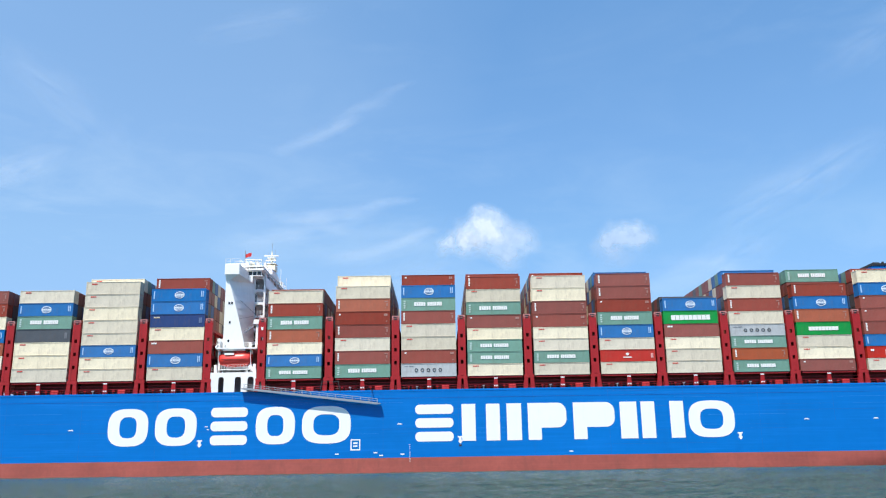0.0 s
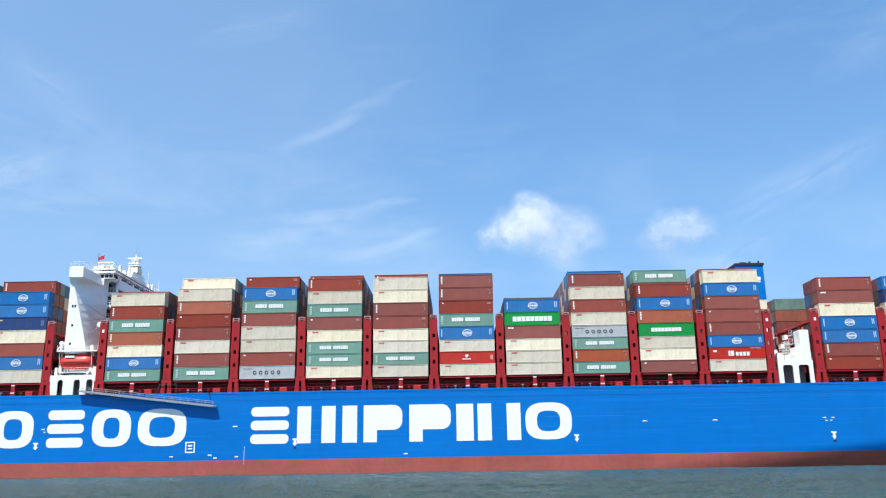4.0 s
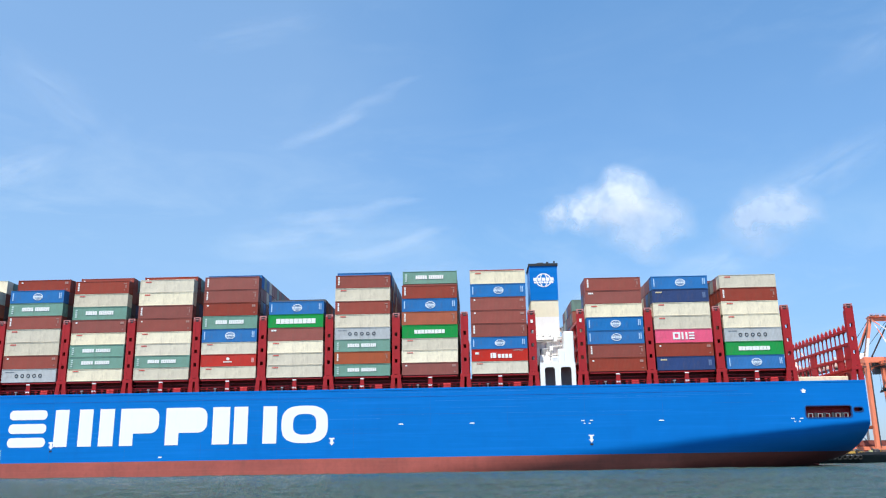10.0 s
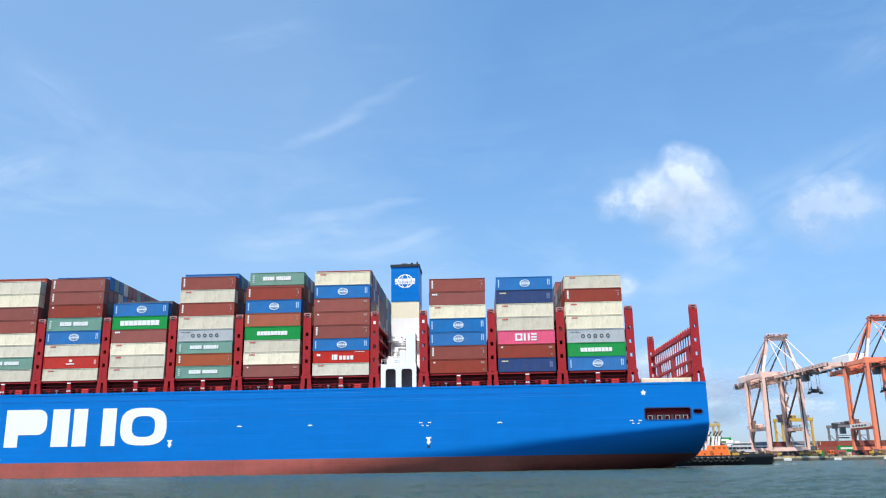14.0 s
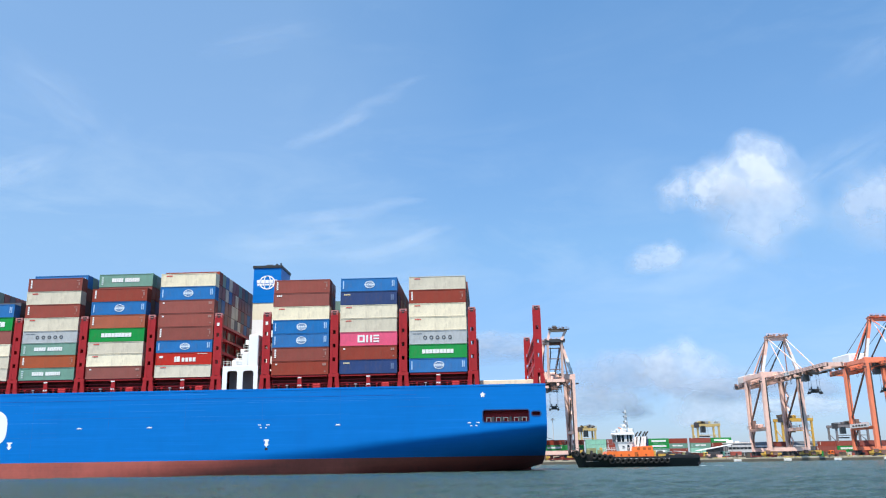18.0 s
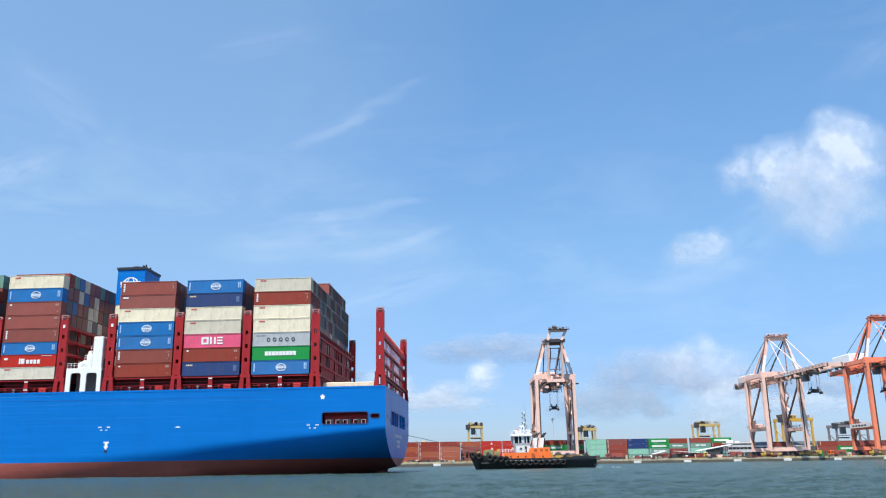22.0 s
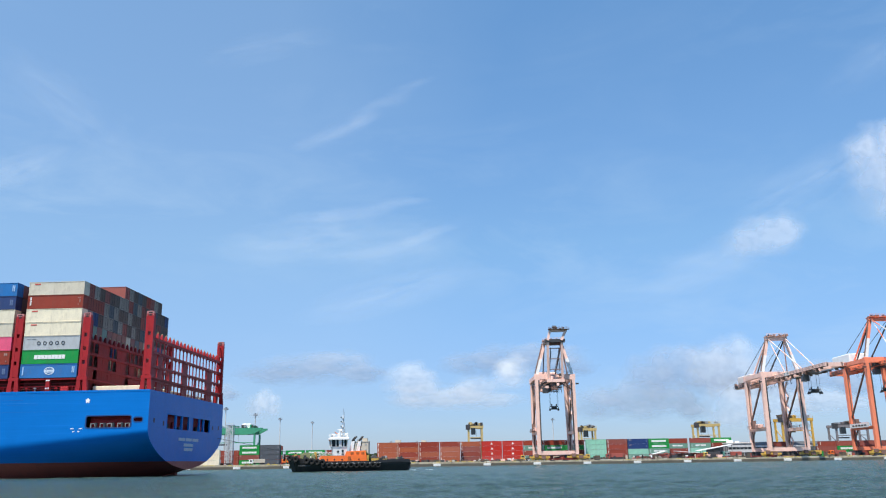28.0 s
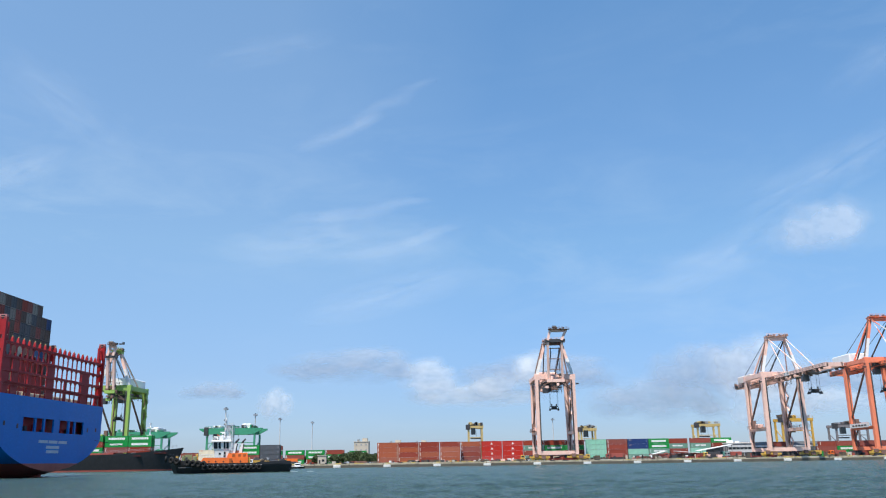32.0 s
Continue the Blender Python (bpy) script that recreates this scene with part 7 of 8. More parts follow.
# ---- moored cargo ship with a black hull, ahead of the green crane ----
def moored_ship():
    global SIZE
    SIZE = FAR
    s = thing("moored_cargo_ship", "black-hulled cargo ship moored at the quay, rust at its waterline", "ship")
    s.matrix_basis = pose(-141.5, 460, 0)
    # bow at x = 0, the hull runs back along -x
    def half(x):
        return 8.2 * (1 - (1 - min(1.0, max(0.0, -x / 26))) ** 2.2)
    for name, za, zb, mat in (("hull", 0.6, None, TUG_BLACK), ("boot_top", -1.0, 0.6, BOOT_RED)):
        rows = []
        for i in range(15):
            x = -90 + 90 * (i / 14) ** 0.8
            top = (6.3 + 2.4 * max(0.0, 1 + x / 32) ** 2) if zb is None else zb
            row = []
            for k in range(5):
                z = za + (top - za) * k / 4
                rake = max(0.0, 1 + x / 20) * (z - 8) * 0.42
                b = max(0.12, half(x)) * (0.86 + 0.14 * min(1.0, max(0, z) / 6))
                row.append((x + rake, z, b))
            rows.append(row)
        g = Geo()
        g.sheet([[(x, -b, z) for x, z, b in r] for r in rows])
        g.sheet([[(x, b, z) for x, z, b in r] for r in rows])
        g.sheet([[(rows[-1][k][0], s * rows[-1][k][2], rows[-1][k][1]) for s in (-1, 1)] for k in range(5)])
        part(name, g, mat, s, smooth=True)
    part("deck", Geo().box(-88, -14, -7.2, 7.2, 5.6, 5.8).box(-14, -5, -5.0, 5.0, 6.6, 6.8), DECK_RED, s)
    part("bulwark_rail", Geo().rail([(-30, -7.9, 6.6), (-12, -6.2, 7.4), (-2, -1.5, 8.6)], 1.0, 1.5, 0.05), STEEL, s)
    part("foremast", Geo().tube((-13.5, 0, 6.8), (-13.5, 0, 18.5), 0.35, 0.2, n=8).box(-14.6, -12.4, -1.2, 1.2, 13.6, 13.8).box(-14.2, -12.8, -1.6, 1.6, 16.6, 16.8).tube((-13.5, -1.2, 18.2), (-13.5, 1.2, 18.2), 0.2), WHITE, s, "white foremast")
    part("windlass", Geo().bevelbox(-10.5, -7.5, -2.5, 2.5, 6.8, 8.0, 0.2).tube((-9, -3, 7.6), (-9, 3, 7.6), 0.7, n=10), YARD_GREEN, s)
    for x in (-31, -44, -57, -70):
        part("hatch_cover", Geo().box(x - 5.8, x + 5.8, -6, 6, 5.8, 7.0), BOOT_RED, s)
    part("deck_house", Geo().box(-88, -80, -6.5, 6.5, 5.8, 17), WHITE, s)
    SIZE = 1.0
    for k, (x, ch) in enumerate(((-37.5, "BgG"), (-25.3 - 0.4, "BGG"), (-50.2, "GBG"))):
        for y in (-6.2, -3.7):
            for t, c in enumerate(ch):
                yard_container(CODE[c], -141.5 + x * 1.05, 460 + y * 1.2, 9.55 + t * TIER)


moored_ship()


def small_boat(x, y):
    b = thing("work_boat", "small white and black work boat by the quay", "boat")
    b.matrix_basis = pose(x, y, 0)
    rings = []
    for k, w, z in ((0, 0.3, 1.4), (1.2, 1.2, 1.2), (4, 1.5, 1.0), (8.5, 1.4, 1.0)):
        rings.append([(k, -w, z), (k + 0.2, -w * 0.6, -0.4), (k + 0.2, w * 0.6, -0.4), (k, w, z)])
    part("hull", Geo().loft(rings), BLACK, b)
    part("cabin", Geo().bevelbox(3.2, 6.4, -1.0, 1.0, 1.0, 2.9, 0.15), WHITE, b)
    part("window", Geo().box(3.4, 6.2, -1.03, -0.99, 1.9, 2.5), GLASS_DARK, b)
    part("gunwale", Geo().box(1.0, 8.4, -1.5, -1.35, 0.95, 1.15), WHITE, b)


small_boat(-86.0, 469.5)


# ---- the tug ----
def build_tug():
    t = thing("tugboat", "black-hulled harbour tug with orange deckhouse and white wheelhouse", "tugboat")
    # bow towards -x, waterline at z = 0
    rows = []
    for i in range(25):
        x = -17.0 + 34.0 * i / 24
        k = min(1.0, max(0.0, (x + 17.0) / 9.0))
        b = 5.4 * (1 - (1 - k) ** 2.6) ** 0.6 if k < 1 else 5.4
        if x > 12:
            b -= 0.5 * ((x - 12) / 6) ** 2
        top = 2.75 + 1.75 * max(0.0, (-x - 5.0) / 12.6) ** 1.6 + (0.35 if x > 8 else 0.0)
        row = []
        for z in (-1.0, 0.0, 0.9, 1.8, 2.5, top):
            f = 0.80 + 0.20 * min(1.0, max(0.0, z) / 2.2)
            rake = max(0.0, 1 - k) * (top - z) * 0.42
            row.append((x + rake, max(0.15, b * f), z))
        rows.append(row)
    g = Geo().sheet([[(x, -b, z) for x, b, z in r] for r in rows]).sheet([[(x, b, z) for x, b, z in r] for r in rows])
    g.sheet([[(x, s * b, z) for s in (-1, 1)] for x, b, z in rows[-1]]).sheet([[(x, s * b, z) for s in (-1, 1)] for x, b, z in rows[0]])
    hull_t = part("hull", g, TUG_BLACK, t, "black tug hull", smooth=False)
    d = Geo()
    d.sheet([[(r[-1][0], s * (r[-1][1] - 0.05), r[-1][2] - (0.9 if r[0][0] > 6 else 0.8)) for s in (-1, 1)] for r in rows])
    part("deck", d, material("tug_deck", (0.10, 0.07, 0.05), 0.8, vary=0.2), t)
    part("rubbing_strake", Geo().beam((6, -5.5, 2.5), (17.1, -5.0, 2.5), 0.3, 0.5).beam((6, 5.5, 2.5), (17.1, 5.0, 2.5), 0.3, 0.5).beam((-6, -5.55, 2.2), (6, -5.55, 2.2), 0.25, 0.3), BLACK, t)
    part("stern_roller", Geo().tube((17.0, -4.2, 2.0), (17.0, 4.2, 2.0), 0.45, n=10).box(16.5, 17.3, -4.6, 4.6, 0.5, 1.6), BLACK, t)
    # tyres: large ones round the bow, hung ones along the side
    for i in range(13):
        k = i / 12
        r = rows[int(round((1 - abs(2 * k - 1)) * 0 + abs(2 * k - 1) * 7))]
        x, b, z = r[-1]
        s = -1 if k < 0.5 else 1
        y = s * b if i != 6 else 0
        n = Vector((-1.0 if abs(y) < 2 else -0.55, y / 5.4, 0)).normalized()
        part("bow_tyre", Geo().torus((x + n.x * 0.45, y + n.y * 0.45, z - 0.35), n, 0.62, 0.34, 14, 6), RUBBER, t)
    for s in (-1, 1):
        for i in range(11):
            x = -7.0 + i * 1.5
            part("side_tyre", Geo().torus((x, s * 5.75, 1.55 + 0.12 * (i % 2)), (0, 1, 0.1), 0.52, 0.26, 14, 6), RUBBER, t)
        g = Geo()
        pts = [Vector((-7.8 + i * 0.75, s * 5.72, 2.25 - (0.22 if i % 2 else 0.0))) for i in range(23)]
        for a, b in zip(pts, pts[1:]):
            g.tube(a, b, 0.06, n=5)
        part("fender_chain", g, STEEL, t, "pale chain carrying the tyres")
    # deckhouse
    part("deckhouse", Geo().loft([[(-8.4, -3.6, 1.9), (5.2, -3.6, 1.9), (5.2, 3.6, 1.9), (-8.4, 3.6, 1.9)], [(-7.4, -3.4, 4.25), (5.0, -3.4, 4.25), (5.0, 3.4, 4.25), (-7.4, 3.4, 4.25)]]), TUG_ORANGE, t, "orange steel deckhouse")
    # unseen plate, added to cut the orange bounce onto the white wheelhouse
    part("house_deck", Geo().box(-7.2, -0.95, -3.3, 3.3, 4.255, 4.30), material("anti_bounce_grey_green", (0.22, 0.26, 0.25), 0.7, vary=0.15), t)
    part("engine_casing", Geo().loft([[(-0.9, -3.2, 4.25), (5.0, -3.2, 4.25), (5.0, 3.2, 4.25), (-0.9, 3.2, 4.25)], [(-0.5, -3.0, 5.4), (4.9, -3.0, 5.6), (4.9, 3.0, 5.6), (-0.5, 3.0, 5.4)]]), TUG_ORANGE, t)
    for x, y0, z0 in ((0.6, -3.24, 4.5), (2.2, -3.2, 4.5), (3.6, -3.2, 4.45)):
        part("casing_vent", Geo().box(x, x + 0.8, y0, y0 + 0.12, z0, z0 + 0.7), material("casing_vent", (0.42, 0.11, 0.02), 0.6), t)
    part("house_door", Geo().box(-0.2, 0.6, -3.62, -3.5, 2.2, 4.0), material("casing_vent", (0.42, 0.11, 0.02), 0.6), t)
    for x in (-5.8, -3.9, -1.8, 0.6, 2.9):
        part("porthole", Geo().tube((x, -3.62, 3.2), (x, -3.46, 3.2), 0.2, n=10), GLASS_DARK, t)
    part("house_rail", Geo().rail([(-8.0, -3.4, 4.25), (-1.0, -3.4, 4.25)], 0.95, 0.8, 0.035).rail([(-8.0, 3.4, 4.25), (-1.0, 3.4, 4.25)], 0.95, 0.8, 0.035), WHITE, t)
    part("wheelhouse_base", Geo().loft([[(-4.3, -2.1, 4.25), (-0.2, -2.1, 4.25), (-0.2, 2.1, 4.25), (-4.3, 2.1, 4.25)], [(-4.7, -2.3, 6.3), (0.1, -2.3, 6.3), (0.1, 2.3, 6.3), (-4.7, 2.3, 6.3)]]), WHITE, t)
    part("base_window", Geo().box(-3.3, -2.6, -2.27, -2.0, 5.0, 5.6), GLASS_DARK, t)
    part("base_door", Geo().box(-1.7, -1.0, -2.27, -2.0, 4.4, 5.9), GLASS_DARK, t)
    w = part("wheelhouse", Geo().loft([[(-4.8, -2.35, 6.3), (0.1, -2.35, 6.3), (0.1, 2.35, 6.3), (-4.8, 2.35, 6.3)], [(-5.0, -2.5, 6.75), (0.2, -2.5, 6.75), (0.2, 2.5, 6.75), (-5.0, 2.5, 6.75)]]), WHITE, t, "white wheelhouse")
    part("window_band", Geo().loft([[(-4.95, -2.42, 6.75), (0.1, -2.42, 6.75), (0.1, 2.42, 6.75), (-4.95, 2.42, 6.75)], [(-5.35, -2.7, 8.6), (0.3, -2.7, 8.6), (0.3, 2.7, 8.6), (-5.35, 2.7, 8.6)]]), GLASS_DARK, w, "dark wheelhouse windows")
    for x, wd in ((-5.15, 0.35), (-3.6, 0.25), (-2.2, 0.95), (-1.0, 0.3), (0.15, 0.4)):
        for s in (-1, 1):
            part("mullion", Geo().beam((x, s * 2.45, 6.7), (x - 0.1, s * 2.74, 8.65), wd, 0.12, up=(0, 1, 0)), WHITE, w)
    for y in (-2.3, -0.8, 0.8, 2.3):
        part("mullion", Geo().beam((-5.0, y, 6.75), (-5.4, y * 1.1, 8.6), 0.24), WHITE, w)
    for x, y0, hh in ((-5.2, -2.4, 0.8), (-3.2, -2.3, 1.1), (-1.9, -2.2, 0.7), (-0.2, -2.4, 1.2), (-2.5, 1.4, 1.5)):
        part("roof_gear", Geo().bevelbox(x, x + 0.55, y0, y0 + 0.5, 9.2, 9.2 + hh, 0.06), STEEL if hh < 1 else WHITE, w)
    part("roof", Geo().bevelbox(-5.9, 0.8, -3.1, 3.1, 8.6, 9.2, 0.2), WHITE, w)
    part("roof_rail", Geo().rail([(-5.4, -2.8, 9.2), (0.5, -2.8, 9.2), (0.5, 2.8, 9.2), (-5.4, 2.8, 9.2)], 0.95, 0.9, 0.035), WHITE, w)
    for x, y in ((-4.8, -1.5), (-3.9, 1.2), (-0.4, -1.8)):
        part("searchlight", Geo().tube((x, y, 9.2), (x, y, 9.9), 0.07).tube((x - 0.3, y, 10.0), (x + 0.25, y, 10.0), 0.28, n=10), WHITE, w)
    part("fire_monitor", Geo().tube((-2.9, -1.0, 9.2), (-2.9, -1.0, 10.2), 0.14).tube((-2.9, -1.0, 10.2), (-4.0, -1.2, 10.7), 0.11), TUG_ORANGE, w)
    # the wheelhouse is short: its parts draw in towards the middle
    for ob in list(t.children) + list(w.children):
        if ob is w or ob.parent is w or ob.name.startswith(("wheelhouse_base", "base_window", "base_door")):
            for v in ob.data.vertices:
                v.co.x = -2.4 + (v.co.x + 2.4) * 0.84
    # mast
    m = part("mast", Geo().tube((-1.7, -0.5, 9.2), (-1.3, 0, 15.6), 0.19, 0.12, n=6).tube((-1.7, 0.5, 9.2), (-1.3, 0, 15.6), 0.19, 0.12, n=6).tube((-0.6, 0, 9.2), (-1.3, 0, 15.6), 0.17, 0.10, n=6), WHITE, t, "white lattice mast")
    for z in (10.6, 12.0, 13.4, 14.6):
        part("crosstree", Geo().box(-1.75, -1.0, -0.9 + (z - 10) * 0.1, 0.9 - (z - 10) * 0.1, z, z + 0.1), STEEL, m)
        part("mast_light", Geo().tube((-1.9, -0.2, z + 0.1), (-1.9, -0.2, z + 0.45), 0.16, n=8), DARK_STEEL, m)
    lattice = Geo()
    for k in range(6):
        lattice.beam((-1.7 + 0.06 * k, -0.45 + 0.07 * k, 9.4 + k), (-0.75 - 0.08 * k, 0.0, 10.2 + k), 0.09)
    part("mast_lattice", lattice, STEEL, m)
    part("radar_scanner", Geo().box(-2.9, -1.1, -0.15, 0.15, 11.3, 11.55).box(-2.4, -1.6, -0.3, 0.3, 10.9, 11.3), WHITE, m)
    part("aerial", Geo().tube((-1.3, 0, 15.6), (-1.3, 0, 17.2), 0.04).tube((-0.9, 0.4, 14.6), (-0.9, 0.4, 16.4), 0.03), STEEL, m)
    # exhaust stacks: white slanted housings with black uptakes
    for x, y in ((0.7, -2.2), (2.6, -1.6), (0.7, 2.2), (2.6, 1.6)):
        e = part("exhaust_stack", Geo().loft([[(x, y - 0.4, 5.3), (x + 0.65, y - 0.4, 5.3), (x + 0.65, y + 0.4, 5.3), (x, y + 0.4, 5.3)], [(x + 0.6, y - 0.35, 8.2), (x + 1.1, y - 0.35, 8.2), (x + 1.1, y + 0.35, 8.2), (x + 0.6, y + 0.35, 8.2)]]), WHITE, t, "white slanted exhaust housing")
        part("stack_band", Geo().loft([[(x + 0.66, y - 0.35, 5.6), (x + 0.95, y - 0.35, 5.6), (x + 0.95, y + 0.35, 5.6), (x + 0.66, y + 0.35, 5.6)], [(x + 1.11, y - 0.32, 8.1), (x + 1.4, y - 0.32, 8.1), (x + 1.4, y + 0.32, 8.1), (x + 1.11, y + 0.32, 8.1)]]), BLACK, e)
        part("exhaust_pipe", Geo().tube((x + 0.85, y, 8.1), (x + 1.15, y, 8.9), 0.22, n=8).tube((x + 1.1, y, 8.8), (x + 1.7, y, 9.5), 0.2, n=8), BLACK, e)
    # deck gear
    olive = material("winch_olive", (0.26, 0.27, 0.13), 0.6, vary=0.25)
    part("towing_winch", Geo().tube((-11.4, -1.5, 4.3), (-11.4, 1.5, 4.3), 0.95, n=16).box(-12.4, -10.4, -1.9, -1.6, 3.0, 5.2).box(-12.4, -10.4, 1.6, 1.9, 3.0, 5.2), olive, t, "olive towing winch")
    for x, y0, z0, ww, hh in ((-13.2, -3.0, 3.4, 0.8, 1.5), (-10.2, -3.2, 3.0, 1.1, 1.7), (-9.4, -2.2, 3.0, 0.7, 2.3), (-12.2, -3.4, 3.3, 0.6, 1.2), (-14.8, -1.9, 3.8, 0.7, 0.9)):
        part("deck_gear", Geo().bevelbox(x, x + ww, y0, y0 + 0.8, z0, z0 + hh, 0.08), (olive, DARK_STEEL, YELLOW)[int(x * 10) % 3], t)
    part("aft_winch", Geo().tube((7.6, -1.3, 3.5), (7.6, 1.3, 3.5), 0.8, n=16), material("winch_dark", (0.08, 0.08, 0.08), 0.6), t)
    part("winch_frame", Geo().box(5.2, 5.7, -3.0, 3.0, 2.0, 4.3).box(6.6, 8.6, -2.0, -1.5, 2.0, 3.4), YELLOW, t, "yellow winch frame")
    part("tow_bitt", Geo().tube((-14.4, -0.8, 3.2), (-14.4, -0.8, 5.2), 0.25).tube((-14.4, 0.8, 3.2), (-14.4, 0.8, 5.2), 0.25).tube((-14.4, -1.2, 4.8), (-14.4, 1.2, 4.8), 0.2), DARK_STEEL, t)
    for x, y, w2, h2 in ((9.8, -2.4, 1.4, 0.9), (12.4, 1.0, 2.0, 1.0), (14.6, -1.5, 1.2, 0.6)):
        part("deck_locker", Geo().bevelbox(x, x + w2, y, y + 1.4, 2.1, 2.3 + h2, 0.08), YELLOW if x < 10 else DARK_STEEL, t)
    rng = random.Random(77)
    for i in range(14):
        x0, w2 = rng.uniform(8.6, 16.0), rng.uniform(0.4, 1.3)
        y0 = rng.uniform(-4.2, 2.6)
        if i % 3 == 0:
            part("rope_coil", Geo().torus((x0, y0, 3.15), (0, 0, 1), 0.55, 0.22, 12, 5).torus((x0, y0, 3.5), (0, 0, 1), 0.5, 0.2, 12, 5), (DARK_STEEL, olive, BARK)[i % 9 // 3], t)
        else:
            part("deck_gear", Geo().bevelbox(x0, x0 + w2, y0, y0 + 0.9, 2.1, 3.2 + rng.uniform(0.1, 0.9), 0.08), rng.choice((DARK_STEEL, BLACK, STEEL, DARK_STEEL)), t)
    foam = material("foam_white", (0.22, 0.28, 0.29), 0.8, vary=0.4, scale=2.0)
    rng = random.Random(21)
    for i in range(12):
        x0 = rng.choice((rng.uniform(16.5, 24.0), rng.uniform(16.5, 20.0)))
        y0, w2 = rng.uniform(-4.8, 3.0), rng.uniform(0.25, 1.0)
        part("foam_patch", Geo().loft([[(x0, y0, 0.02), (x0 + w2, y0 - 0.1, 0.02), (x0 + w2 * 1.2, y0 + 0.2, 0.02), (x0 + 0.2, y0 + 0.3, 0.02)], [(x0 + 0.1, y0 + 0.06, 0.14), (x0 + w2 * 0.9, y0, 0.16), (x0 + w2, y0 + 0.15, 0.16), (x0 + 0.25, y0 + 0.2, 0.12)]]), foam, t)
    part("name_bar", Geo().box(-13.9, -10.4, -5.02, -4.9, 1.55, 1.75), material("name_dull", (0.11, 0.11, 0.11), 0.6), hull_t)
    return t


tug = build_tug()
# the line between ship and tug, in two lengths that slide past each other
LINES = [thing("tow_line", "thin dark tow line between ship and tug", "rope", "tow lines", Geo().tube((0, 0, 0), (11.5, 0, 0), 0.055, n=6), DARK_STEEL) for i in range(2)]
# time, place along x, distance, turn
TUG_WAY = ((0, 158, 275, 2), (6, 131, 264, 1), (10, 112, 255, 0), (13, 79.9, 249, 0), (14.5, 73.3, 246, 0), (16.5, 61.8, 241, 0), (17.5, 55, 239, 0), (19, 45.5, 237, 0), (20, 38.6, 236, 0), (22, 23.2, 236, 2), (23, 15.6, 236, 4), (25, -1.6, 238, 7), (28, -27.9, 242, 12), (30.5, -49.3, 244, 14), (32, -62.7, 248, 17))


# ---- clouds: far, thin-edged banks that drift across the sky ----
def cirrus_material(name, thick):
    """Long combed fibres, thinning out towards the ends."""
    m = bpy.data.materials.new(name)
    m.use_nodes = True
    n = Nodes(m.node_tree)
    coord = n.add("ShaderNodeTexCoord").outputs["Generated"]
    rnd = n.add("ShaderNodeObjectInfo").outputs["Random"]
    shift = n.add("ShaderNodeCombineXYZ")
    n.link(n.math("MULTIPLY", rnd, 37.0), shift.inputs[0])
    n.link(n.math("MULTIPLY", rnd, 11.0), shift.inputs[2])
    moved = n.add("ShaderNodeVectorMath")
    n.link(coord, moved.inputs[0])
    n.link(shift.outputs[0], moved.inputs[1])
    sep = n.add("ShaderNodeSeparateXYZ")
    n.link(coord, sep.inputs[0])
    dx = n.math("MULTIPLY", n.math("SUBTRACT", sep.outputs[0], 0.5), 2.0)
    dz = n.math("MULTIPLY", n.math("SUBTRACT", sep.outputs[2], 0.45), 2.0)
    d = n.math("SQRT", n.math("ADD", n.math("MULTIPLY", dx, dx), n.math("MULTIPLY", dz, dz)))
    comb = n.noise(n.mapping(moved.outputs[0], (1.1, 1.0, 2.0)), 2.6, 6.0, 0.55, 0.35)
    fall = n.ramp(d, ((0.0, 1.0), (0.45, 0.62), (1.0, 0.0))).outputs[0]
    mask = n.math("MULTIPLY", n.math("MULTIPLY", n.ramp(comb, ((0.30, 0.0), (0.66, 1.0))).outputs[0], fall), thick)
    dif = n.add("ShaderNodeBsdfDiffuse")
    dif.inputs[0].default_value = (0.85, 0.87, 0.90, 1.0)
    mix = n.add("ShaderNodeMixShader")
    n.link(mask, mix.inputs[0])
    n.link(n.add("ShaderNodeBsdfTransparent").outputs[0], mix.inputs[1])
    n.link(dif.outputs[0], mix.inputs[2])
    out = n.add("ShaderNodeOutputMaterial")
    n.link(mix.outputs[0], out.inputs[0])
    return m


